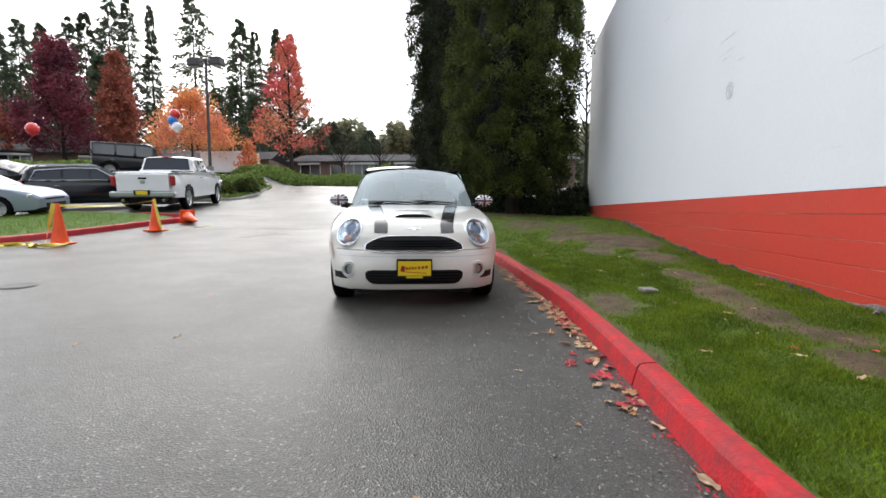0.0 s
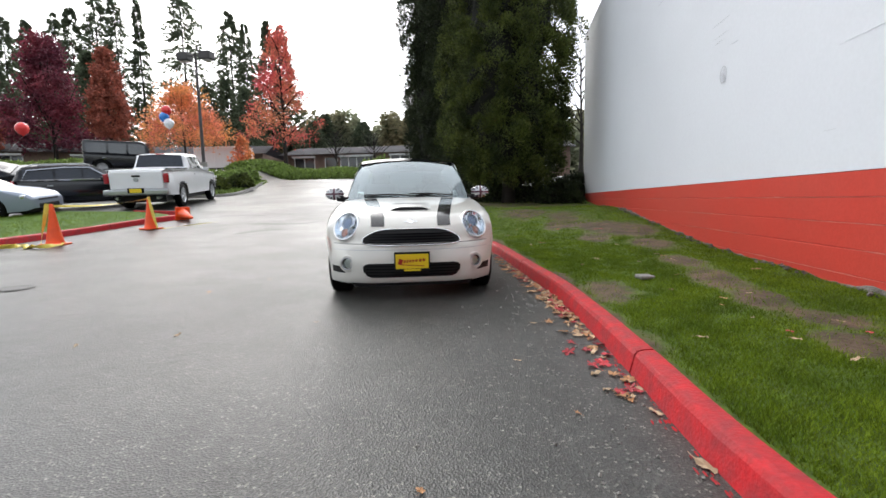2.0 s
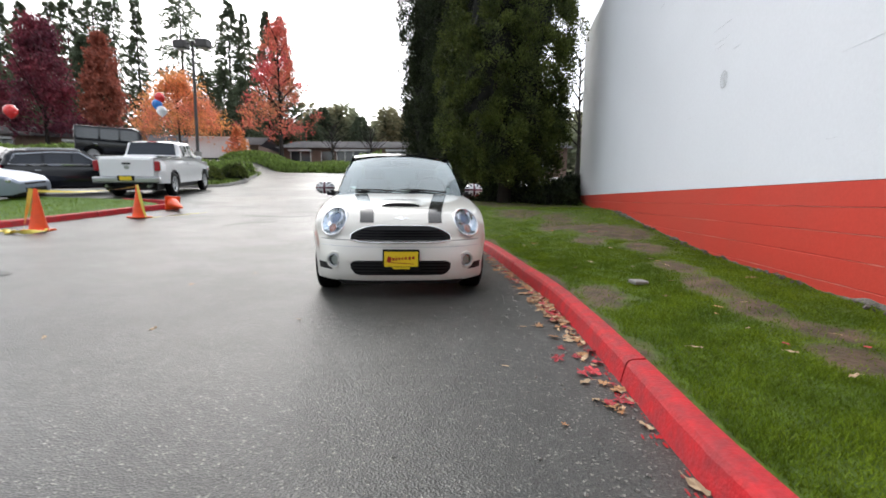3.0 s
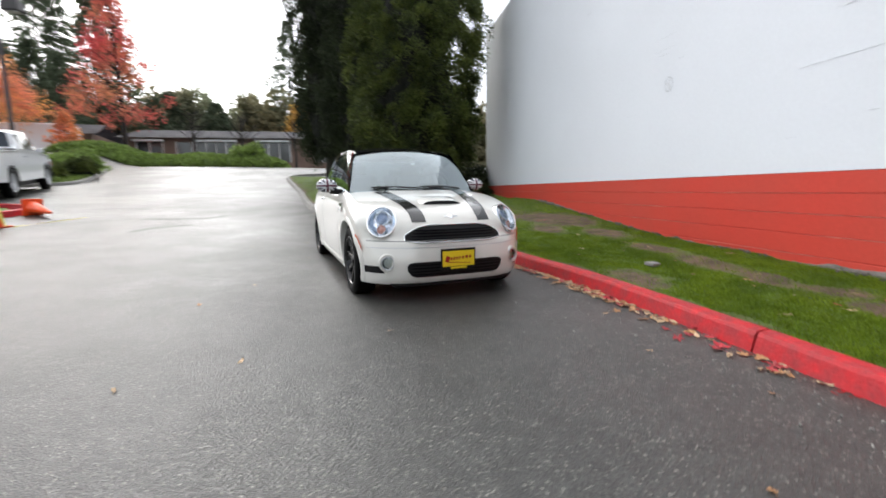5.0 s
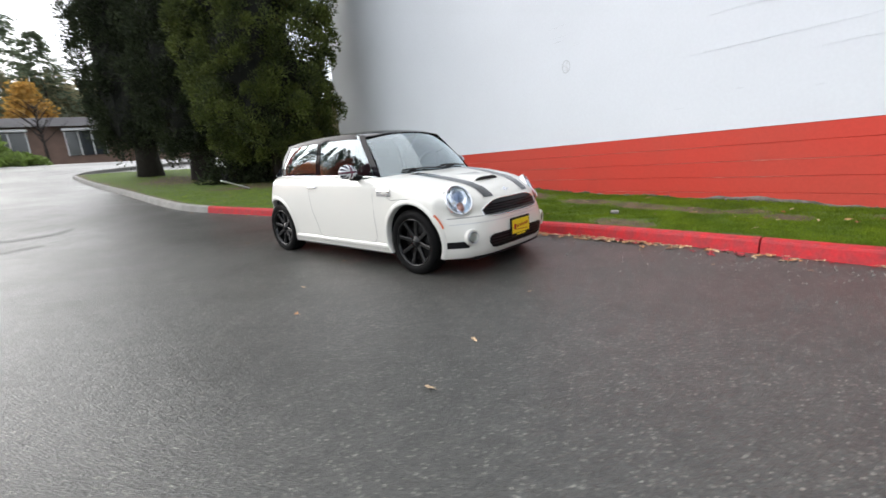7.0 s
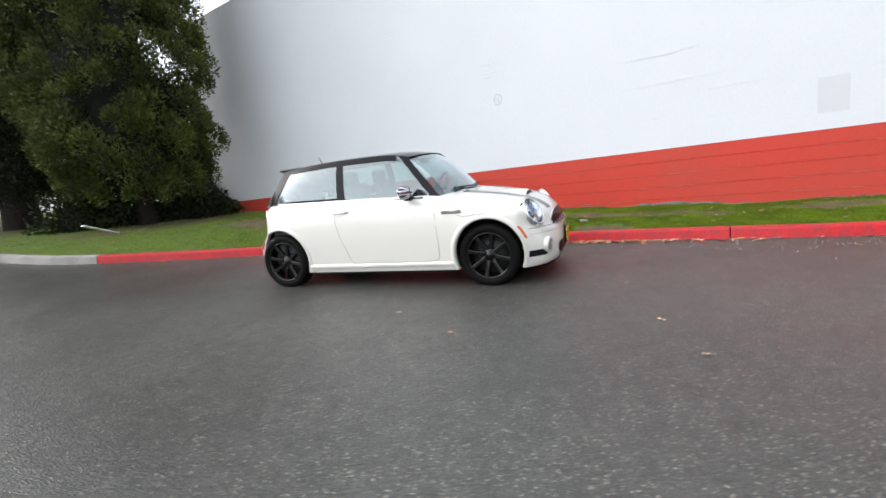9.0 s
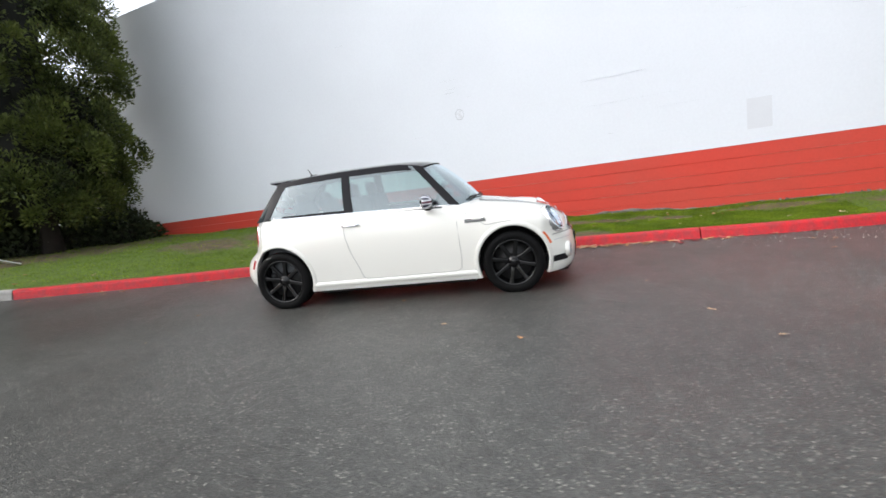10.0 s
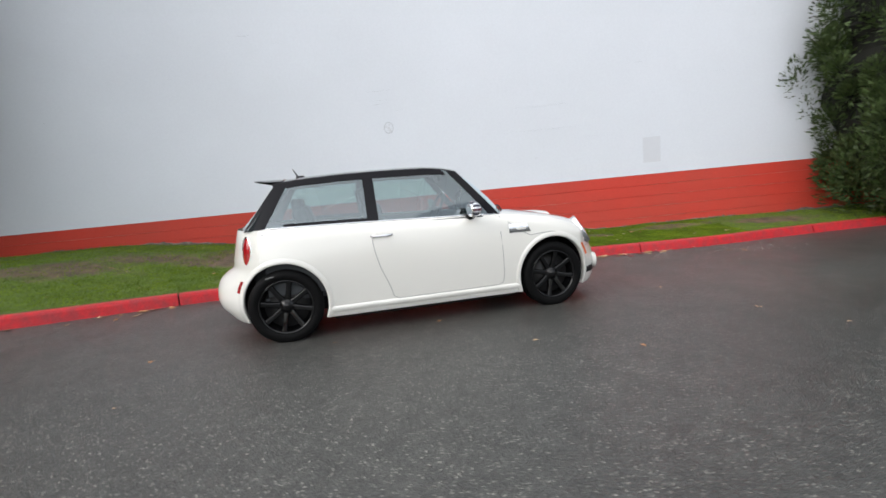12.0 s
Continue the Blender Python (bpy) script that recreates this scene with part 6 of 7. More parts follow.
def small_wheel(r, w=0.22):
    tyre, rim = bmesh.new(), bmesh.new()
    lathe(tyre, [(r * 0.62, -w / 2), (r * 0.9, -w / 2), (r, -w * 0.35), (r, w * 0.35), (r * 0.9, w / 2), (r * 0.62, w / 2)], 28, "y")
    lathe(rim, [(r * 0.64, -w * 0.5), (r * 0.6, -w * 0.46), (r * 0.5, -w * 0.3), (r * 0.2, -w * 0.36), (0.0, -w * 0.4)], 20, "y")
    for k in range(5):
        tmp = bmesh.new()
        box(tmp, (r * 0.36, -w * 0.4, 0), (r * 0.5, 0.03, r * 0.14), bevel=0.008)
        tmp.transform(Matrix.Rotation(2 * math.pi * k / 5, 4, "Y"))
        join(rim, tmp)
    return mesh_of(tyre, "tyre", M["rubber"], True), mesh_of(rim, "rim", M["chrome_dull"], True)


def add_wheels(car, axles, half, r):
    ty, ri = small_wheel(r)
    for ax in axles:
        for s in (1, -1):
            w = new("wheel", ty)
            w.parent = car
            w.matrix_local = Matrix.Translation((ax, s * half, r)) @ (pose(0, 0, 0, 0, 0, 180) if s > 0 else Matrix())
            o = new("rim", ri)
            o.parent = w


def vehicle(name, label, at, stations, half, roof_half, paint, axles, r, glass_runs, cut=True, group="parked cars", belt_trim=False):
    """A parked car: a lofted body with a narrower glass house, arches, windows, lamps, bumpers and wheels.
    stations: x, underside, belt and roof heights, from tail to nose."""
    car = thing(name, label, "car", group, at=at)
    xs_ = []
    for a, b in zip(stations, stations[1:]):
        k = max(1, round((b[0] - a[0]) / 0.06))
        xs_ += [tuple(a[j] + (b[j] - a[j]) * i / k for j in range(4)) for i in range(k)]
    xs_.append(tuple(stations[-1]))
    x0, x1 = xs_[0][0], xs_[-1][0]

    def hw(x, z, belt, roof):
        e = min((x - x0) / 0.5, (x1 - x) / 0.6, 1.0)
        w = half * (0.8 + 0.2 * max(0, e) ** 0.5)
        if z > belt:
            w -= (half - roof_half) * ((z - belt) / max(roof - belt, 0.2))
        else:
            w -= 0.05 * half * abs((z - 0.6) / 0.5) ** 2
        return w

    bm = bmesh.new()
    rows = []
    for x, u, belt, roof in xs_:
        zs = [u, u + 0.05] + [u + 0.05 + (belt - u - 0.05) * k / 10 for k in range(1, 11)] + [belt + (roof - belt) * k / 6 for k in range(1, 7)]
        row = [(x, hw(x, z, belt, roof), z) for z in zs]
        top = row[-1][1]
        row += [(x, top * b, roof + 0.035 * (1 - b * b) * min(1, (roof - belt) * 3 + 0.6)) for b in (0.93, 0.7, 0.35, 0)]
        rows.append(row + [(px, -py, pz) for px, py, pz in row[-2::-1]])
    vs = grid_faces(bm, rows)
    bm.faces.new(vs[0][::-1])
    bm.faces.new(vs[-1])
    if cut:
        for ax in axles:
            R = r * 1.13
            for v in bm.verts:
                d = math.hypot(v.co.x - ax, v.co.z - r)
                if abs(v.co.y) > half * 0.55 and abs(d - R) < 0.035:
                    v.co.x, v.co.z = ax + (v.co.x - ax) * R / d, r + (v.co.z - r) * R / d
            dead = [f for f in bm.faces if len(f.verts) == 4 and all(abs(v.co.y) > half * 0.55 for v in f.verts) and any(math.hypot(v.co.x - ax, v.co.z - r) < R - 0.002 for v in f.verts)]
            bmesh.ops.delete(bm, geom=dead, context="FACES")
    body = part("body", bm, paint, car, smooth=True)
    bm = bmesh.new()
    box(bm, ((x0 + x1) / 2, 0, r * 1.15), (x1 - x0 - 0.3, half * 1.55, r * 1.1))
    part("underbody", bm, M["black_plastic"], car)

    def at_x(x):
        for a, b in zip(xs_, xs_[1:]):
            if a[0] <= x <= b[0]:
                t = (x - a[0]) / (b[0] - a[0])
                return tuple(a[j] + (b[j] - a[j]) * t for j in range(4))
        return xs_[-1]

    for xa, xb, lo, hi in glass_runs:
        for s in (1, -1):
            rows = []
            k = 8
            for i in range(k + 1):
                x = xa + (xb - xa) * i / k
                _, u, belt, roof = at_x(x)
                rows.append([(x, s * (hw(x, z, belt, roof) + 0.006), z) for z in (belt + (roof - belt) * f for f in (lo, (lo + hi) / 2, hi))])
            bm = bmesh.new()
            grid_faces(bm, rows)
            part("side_window", bm, M["auto_glass"], car)
    add_wheels(car, axles, half - 0.13, r)
    for s in (1, -1):
        xm = glass_runs[-1][1] - 0.12
        _, u, belt, roof = at_x(xm)
        bm = bmesh.new()
        box(bm, (xm, s * (half + 0.09), belt + 0.07), (0.1, 0.2, 0.15), bevel=0.03)
        part("wing_mirror", bm, paint, car)
        bm = bmesh.new()
        xd = (glass_runs[0][1])
        box(bm, (xd - 0.12, s * (hw(xd, belt - 0.12, belt, roof) + 0.02), belt - 0.13), (0.18, 0.03, 0.03), bevel=0.008)
        part("door_handle", bm, M["chrome_dull"], car)
    return car, at_x, hw


def end_pane(car, at_x, hw, xa, za, xb, zb, name="windscreen", shrink=0.9):
    """A sloping pane across the car between two lines."""
    _, _, b1, r1 = at_x(xa)
    _, _, b2, r2 = at_x(xb)
    rows = [[(xa, b * hw(xa, za, b1, r1) * shrink, za + 0.008) for b in (-1, -0.5, 0, 0.5, 1)], [(xb, b * hw(xb, zb, b2, r2) * shrink, zb + 0.008 + 0.03 * (1 - b * b)) for b in (-1, -0.5, 0, 0.5, 1)]]
    off = Vector((math.copysign(0.02, xa - xb), 0, 0.02))
    bm = bmesh.new()
    grid_faces(bm, [[Vector(p) + off for p in r_] for r_ in rows])
    part(name, bm, M["auto_glass"], car)


def lamp_box(car, c, s, material, name):
    bm = bmesh.new()
    box(bm, c, s, bevel=min(s) * 0.3)
    part(name, bm, M[material], car)


def heading(x, y, deg, z=None):
    """A car's pose: its nose deg degrees to the left of the y axis, standing level with the slope."""
    a = radians(90 + deg)
    f = Vector((math.cos(a), math.sin(a), 0))
    l_ = Vector((-f.y, f.x, 0))
    def h(p):
        return gz(p.x, p.y)
    c = Vector((x, y, 0))
    f.z = (h(c + f * 1.5) - h(c - f * 1.5)) / 3
    l_.z = (h(c + l_ * 0.8) - h(c - l_ * 0.8)) / 1.6
    f.normalize()
    u = f.cross(l_).normalized()
    l_ = u.cross(f)
    return Matrix.Translation((x, y, gz(x, y) if z is None else z)) @ Matrix((f, l_, u)).transposed().to_4x4()


# white pickup truck
def pickup(at):
    st = [(-2.95, 0.55, 1.32, 1.33), (-2.9, 0.5, 1.36, 1.37), (-1.1, 0.45, 1.36, 1.37), (-0.98, 0.45, 1.36, 1.4), (-0.9, 0.45, 1.34, 1.5), (-0.72, 0.45, 1.34, 1.9), (-0.3, 0.45, 1.33, 1.96), (0.55, 0.45, 1.32, 1.95), (0.95, 0.45, 1.3, 1.75), (1.45, 0.45, 1.28, 1.34), (1.6, 0.45, 1.24, 1.26), (2.5, 0.45, 1.18, 1.2), (2.75, 0.5, 1.1, 1.14), (2.85, 0.55, 0.95, 1.0)]
    car, at_x, hw = vehicle("pickup_truck", "white crew-cab pickup truck with chrome bumper", at, st, 1.0, 0.82, M["truck_white"], (-1.72, 1.85), 0.44, [(-0.62, 0.02, 0.12, 0.85), (0.1, 0.95, 0.12, 0.85)], group="parked cars")
    end_pane(car, at_x, hw, -0.93, 1.44, -0.74, 1.88, "rear_window", 0.9)
    end_pane(car, at_x, hw, 1.4, 1.4, 0.98, 1.76, "windscreen", 0.95)
    bm = bmesh.new()
    box(bm, (-3.0, 0, 1.02), (0.06, 1.62, 0.58), bevel=0.02)
    tg = part("tailgate", bm, M["truck_white"], car)
    bm = bmesh.new()
    box(bm, (-3.035, 0, 1.16), (0.02, 0.26, 0.06), bevel=0.01)
    part("tailgate_handle", bm, M["black_plastic"], tg)
    bm = bmesh.new()
    box(bm, (-3.035, 0, 1.04), (0.015, 0.14, 0.12), bevel=0.02)
    part("emblem", bm, M["chrome_dull"], tg)
    bm = bmesh.new()
    box(bm, (-3.06, 0, 0.62), (0.2, 2.0, 0.2), bevel=0.05)
    part("rear_bumper", bm, M["chrome_dull"], car, "chrome rear bumper")
    bm = bmesh.new()
    box(bm, (-3.15, 0, 0.68), (0.05, 0.5, 0.17), bevel=0.01)
    pl = part("number_plate", bm, M["black_plastic"], car)
    bm = bmesh.new()
    box(bm, (-3.18, 0, 0.68), (0.012, 0.36, 0.13))
    part("insert", bm, M["yellow"], pl)
    for s in (1, -1):
        lamp_box(car, (-2.96, s * 0.9, 1.08), (0.14, 0.17, 0.34), "tail_red", "tail_lamp")
        lamp_box(car, (2.8, s * 0.78, 0.92), (0.14, 0.3, 0.24), "lamp_bowl", "headlight")
        bm = bmesh.new()
        tube(bm, [(-3.1, s * 0.62, 0.42), (-2.6, s * 0.62, 0.45)], 0.05, 10)
        part("exhaust_pipe", bm, M["chrome_dull"], car)
        # the bed's rail cap
        bm = bmesh.new()
        box(bm, (-1.95, s * 0.93, 1.4), (1.95, 0.1, 0.05), bevel=0.015)
        part("bed_rail", bm, M["black_plastic"], car)
    bm = bmesh.new()
    box(bm, (-0.75, 0, 1.96), (0.12, 0.3, 0.04), bevel=0.01)
    part("brake_light", bm, M["tail_red"], car)
    return car


pickup(heading(-13.55, 17.75, 20))
# black sport wagon, side on
car, at_x, hw = vehicle("sport_wagon", "black sport wagon with chrome window trim", heading(-16.33, 16.64, -47),
                        [(-1.974, 0.4, 0.95, 0.97), (-1.932, 0.32, 1.05, 1.1), (-1.806, 0.3, 1.07, 1.42), (-1.596, 0.3, 1.07, 1.56), (-0.504, 0.3, 1.04, 1.61), (0.294, 0.3, 1.02, 1.58), (0.63, 0.3, 1.02, 1.4), (0.966, 0.3, 1.02, 1.1), (1.092, 0.3, 1, 1.04), (1.764, 0.3, 0.92, 0.96), (1.974, 0.32, 0.8, 0.86), (2.033, 0.38, 0.7, 0.74)],
                        0.95, 0.74, M["navy"], (-1.24, 1.22), 0.36, [(-1.64, -0.82, 0.1, 0.86), (-0.74, 0.0, 0.1, 0.88), (0.05, 0.71, 0.08, 0.86)])
end_pane(car, at_x, hw, 0.94, 1.1, 0.35, 1.55)
end_pane(car, at_x, hw, -1.85, 1.12, -1.64, 1.52, "rear_window")
for s in (1, -1):
    lamp_box(car, (1.92, s * 0.7, 0.82), (0.18, 0.34, 0.12), "lamp_bowl", "headlight")
    lamp_box(car, (-1.93, s * 0.78, 0.98), (0.1, 0.25, 0.2), "tail_red", "tail_lamp")
    bm = bmesh.new()
    tube(bm, [(x, s * (0.972 - 0.2 * f), 1.06 + 0.5 * f) for x, f in ((0.84, 0.02), (0.25, 0.02), (-1.0, 0.02), (-1.68, 0.05), (-1.5, 0.75), (-0.5, 0.92), (0.25, 0.9), (0.84, 0.05))], 0.034, 5)
    part("window_trim", bm, M["chrome"], car)
    bm = bmesh.new()
    tube(bm, [(-1.5, s * 0.66, 1.58), (-1.34, s * 0.66, 1.65), (0.08, s * 0.66, 1.66), (0.25, s * 0.66, 1.61)], 0.022, 6)
    part("roof_rail", bm, M["chrome_dull"], car)
# silver saloon, its nose towards the drive
car, at_x, hw = vehicle("silver_saloon", "silver saloon with split grille", heading(-16.05, 12.25, -68),
                        [(-2.3, 0.36, 0.9, 0.92), (-2.2, 0.28, 0.98, 1.0), (-1.7, 0.24, 0.98, 1.08), (-1.1, 0.24, 0.96, 1.36), (-0.4, 0.24, 0.94, 1.44), (0.3, 0.24, 0.92, 1.4), (0.75, 0.24, 0.92, 1.16), (1.1, 0.24, 0.9, 0.95), (1.7, 0.24, 0.82, 0.86), (2.15, 0.26, 0.68, 0.74), (2.32, 0.32, 0.55, 0.6)],
                        0.9, 0.66, M["silver"], (-1.35, 1.35), 0.33, [(-1.3, -0.5, 0.12, 0.85), (-0.42, 0.7, 0.1, 0.85)])
end_pane(car, at_x, hw, 1.08, 0.96, 0.42, 1.34)
for s in (1, -1):
    lamp_box(car, (2.02, s * 0.66, 0.66), (0.3, 0.36, 0.12), "lamp_bowl", "headlight")
for z, h in ((0.56, 0.06), (0.38, 0.12)):
    bm = bmesh.new()
    box(bm, (2.3, 0, z), (0.06, 1.0, h), bevel=0.02)
    part("grille", bm, M["black_plastic"], car)
# dark boxy off-roader further up
car, at_x, hw = vehicle("offroad_wagon", "dark boxy off-road wagon parked on the rise", heading(-21.3, 24.3, -58),
                        [(-2.1, 0.55, 1.15, 1.75), (-2.05, 0.5, 1.15, 1.85), (0.5, 0.5, 1.12, 1.88), (0.75, 0.5, 1.1, 1.8), (0.98, 0.5, 1.1, 1.2), (1.1, 0.5, 1.1, 1.14), (2.0, 0.5, 1.05, 1.1), (2.1, 0.55, 0.95, 1.0)],
                        0.93, 0.82, M["navy"], (-1.25, 1.5), 0.42, [(-1.95, -1.0, 0.12, 0.85), (-0.9, -0.1, 0.12, 0.85), (0.0, 0.75, 0.12, 0.85)])
end_pane(car, at_x, hw, 0.96, 1.22, 0.78, 1.76)
# dark hatchback at the lot's far side
car, at_x, hw = vehicle("dark_hatchback", "dark green hatchback in the car park", heading(-26.0, 21.0, -60),
                        [(-2.0, 0.36, 0.9, 1.0), (-1.8, 0.28, 0.96, 1.3), (-1.3, 0.26, 0.96, 1.46), (0.2, 0.26, 0.94, 1.48), (0.7, 0.26, 0.94, 1.2), (1.0, 0.26, 0.92, 0.97), (1.8, 0.28, 0.8, 0.84), (2.05, 0.34, 0.65, 0.7)],
                        0.88, 0.66, M["navy"], (-1.25, 1.3), 0.33, [(-1.6, -0.6, 0.1, 0.85), (-0.5, 0.6, 0.1, 0.85)])
end_pane(car, at_x, hw, 0.98, 1.0, 0.25, 1.44)
# white box trailer
tr = thing("box_trailer", "plain white box trailer behind the car park", "trailer", at=Matrix.Translation((-30.3, 46.0, gz(-30.3, 46.0) + 0.35)) @ pose(0, 0, 0, 0, 0, 6))
bm = bmesh.new()
box(bm, (0, 0, 1.5), (5.4, 2.2, 2.2), bevel=0.04)
bx = part("box", bm, M["truck_white"], tr, "white panelled box")
for k in range(6):
    bm = bmesh.new()
    box(bm, (-2.4 + 0.95 * k, -1.11, 1.5), (0.05, 0.03, 2.1))
    part("rib", bm, M["truck_white"], bx)
bm = bmesh.new()
box(bm, (0, 0, 0.3), (5.2, 1.9, 0.2))
part("chassis", bm, M["black_plastic"], tr)
ty, ri = small_wheel(0.36)
for s in (1, -1):
    for ax in (-0.5, 0.4):
        w = new("wheel", ty)
        w.parent = tr
        w.matrix_local = Matrix.Translation((ax, s * 0.95, 0.02)) @ (pose(0, 0, 0, 0, 0, 180) if s > 0 else Matrix())

# lamp post with two heads
M["post_paint"] = mat("dark_post_paint", (0.05, 0.045, 0.045), 0.5, var=0.1)
lp = thing("lamp_post", "tall dark lamp post with two box heads", "lamp post", at=Matrix.Translation(on_ground(-23.4, 33.2)))
bm = bmesh.new()
tube(bm, [(0, 0, -0.2), (0, 0, 0.3), (0, 0, 8.6)], [0.14, 0.12, 0.09], 10)
part("pole", bm, M["post_paint"], lp)
bm = bmesh.new()
lathe(bm, [(0.26, -0.2), (0.26, 0.45), (0.22, 0.5), (0, 0.5)], 16)
part("footing", bm, M["concrete"], lp)
for s in (1, -1):
    bm = bmesh.new()
    tube(bm, [(0, 0, 8.4), (s * 0.45, 0, 8.42)], 0.04, 6)
    arm = part("arm", bm, M["post_paint"], lp)
    bm = bmesh.new()
    box(bm, (s * 0.9, 0, 8.35), (0.95, 0.75, 0.62), bevel=0.08)
    hd = part("lamp_head", bm, M["post_paint"], lp)
    bm = bmesh.new()
    box(bm, (s * 0.9, 0, 8.03), (0.7, 0.5, 0.04), bevel=0.01)
    part("lens", bm, M["white_trim"], hd)

# traffic cones
M["tape"] = mat("yellow_tape", (0.85, 0.7, 0.12), 0.45, var=0.12, fine=20)


def cone(at, label):
    c = thing("traffic_cone", label, "traffic cone", "traffic cones", at=at)
    bm = bmesh.new()
    lathe(bm, [(0.15, 0.03), (0.14, 0.06), (0.1, 0.28), (0.065, 0.5), (0.032, 0.76), (0.026, 0.78), (0.02, 0.78), (0.02, 0.7)], 28)
    part("cone", bm, M["orange_cone"], c, smooth=True)
    bm = bmesh.new()
    box(bm, (0, 0, 0.018), (0.37, 0.37, 0.036), bevel=0.012)
    part("foot", bm, M["orange_cone"], c)
    return c


C1, C2 = (-8.62, 8.62), (-8.68, 11.0)
cone(Matrix.Translation(on_ground(*C1)) @ pose(0, 0, 0, 0, 0, 20), "orange traffic cone with yellow tape tied round it")
cone(Matrix.Translation(on_ground(*C2)) @ pose(0, 0, 0, 0, 0, -10), "orange traffic cone with yellow tape at its top")
cone(Matrix.Translation(on_ground(-9.05, 12.55, 0.17)) @ pose(0, 0, 0, 0, 0, -35) @ pose(0, 0, 0, 0, 98, 0), "orange traffic cone lying on its side")


def ribbon(bm, pts, width, twist=0.0):
    """A strip of tape through points."""
    pts = [Vector(p) for p in pts]
    rows = []
    for i, p in enumerate(pts):
        t = (pts[min(i + 1, len(pts) - 1)] - pts[max(i - 1, 0)]).normalized()
        u = t.cross(Vector((0, 0, 1)))
        u = u.normalized() if u.length > 0.1 else Vector((1, 0, 0))
        w = t.cross(u).normalized()
        a = twist * i
        d = (math.cos(a) * w + math.sin(a) * u) * width / 2
        rows.append([p - d, p + d + u * 0.003])
    grid_faces(bm, rows)


tape = thing("caution_tape", "slack yellow tape strung between the cones", "tape")
z1, z2 = gz(*C1), gz(*C2)
bm = bmesh.new()
ribbon(bm, [(C1[0] + (C2[0] - C1[0]) * t, C1[1] + (C2[1] - C1[1]) * t, z1 + 0.74 + (z2 - z1) * t - 0.06 * math.sin(math.pi * t)) for t in [i / 20 for i in range(21)]], 0.045, 0.12)
part("span", bm, M["tape"], tape)
bm = bmesh.new()
ribbon(bm, [(C1[0] - 0.03 - 0.12 * t, C1[1] - 0.05 - 0.1 * t, z1 + 0.76 * (1 - t) + 0.02) for t in [i / 8 for i in range(9)]], 0.07, 0.25)
part("tail", bm, M["tape"], tape)
bm = bmesh.new()
ribbon(bm, [(C2[0] + 0.05 + 0.2 * t, C2[1] - 0.06 - 0.02 * t, z2 + 0.76 * (1 - t) ** 1.2 + 0.02) for t in [i / 8 for i in range(9)]], 0.06, 0.25)
part("tail", bm, M["tape"], tape)
bm = bmesh.new()
pts = []
for i in range(90):
    t = i / 89
    x, y = C1[0] + 0.25 - 0.8 * t + 0.22 * math.sin(17 * t), C1[1] - 0.3 - 0.35 * t + 0.2 * math.cos(21 * t)
    pts.append((x, y, gz(x, y) + 0.03 + 0.025 * math.sin(17 * t)))
ribbon(bm, pts, 0.075, 0.3)
part("heap", bm, M["tape"], tape)
bm = bmesh.new()
ribbon(bm, [(C1[0] - 0.4 - 2.2 * t, C1[1] - 0.55 - 0.9 * t, gz(C1[0] - 0.4 - 2.2 * t, C1[1] - 0.55 - 0.9 * t) + 0.03) for t in [i / 16 for i in range(17)]], 0.06, 0.2)
part("run", bm, M["tape"], tape)
bm = bmesh.new()
ribbon(bm, [(C2[0] + 0.25 + 0.75 * t, C2[1] + 0.05 + 1.1 * t * t, gz(C2[0] + 0.3, C2[1] + 1.1 * t) + 0.012) for t in [i / 12 for i in range(13)]], 0.014, 0.4)
part("run", bm, M["tape"], tape)

# balloons on strings
for nm, col in (("balloon_red", (0.75, 0.03, 0.03)), ("balloon_blue", (0.03, 0.2, 0.62)), ("balloon_white", (0.8, 0.82, 0.85))):
    M[nm] = mat(nm, col, 0.25, coat=0.4, var=0.0)


def balloon(x, y, z, material, label, tie, r=0.17):
    b = thing("balloon", label, "balloon", "balloons", at=Matrix.Translation((x, y, z)))
    bm = bmesh.new()
    lathe(bm, [(0.0, r), (r * 0.5, r * 0.87), (r * 0.88, r * 0.45), (r, 0), (r * 0.9, -r * 0.45), (r * 0.6, -r * 0.9), (r * 0.2, -r * 1.18), (0.015, -r * 1.25), (0.03, -r * 1.33), (0, -r * 1.33)], 24)
    part("skin", bm, M[material], b, smooth=True)
    bm = bmesh.new()
    d = Vector(tie) - Vector((x, y, z))
    tube(bm, [Vector((0, 0, -r * 1.3)), d * 0.5 + Vector((0.1, 0, -0.2)), d], 0.0015, 4)
    part("string", bm, M["white_trim"], b)


tie = (-13.1, 17.4, 2.6)
balloon(-12.35, 16.3, 4.42, "balloon_red", "round red balloon on a string", tie)
balloon(-12.42, 16.25, 4.18, "balloon_blue", "round blue balloon on a string", tie)
balloon(-12.25, 16.25, 3.95, "balloon_white", "round white balloon on a string", tie)
balloon(-16.45, 14.6, 3.7, "balloon_red", "round red balloon tied to a parked car", (-16.0, 12.6, 1.9), 0.2)

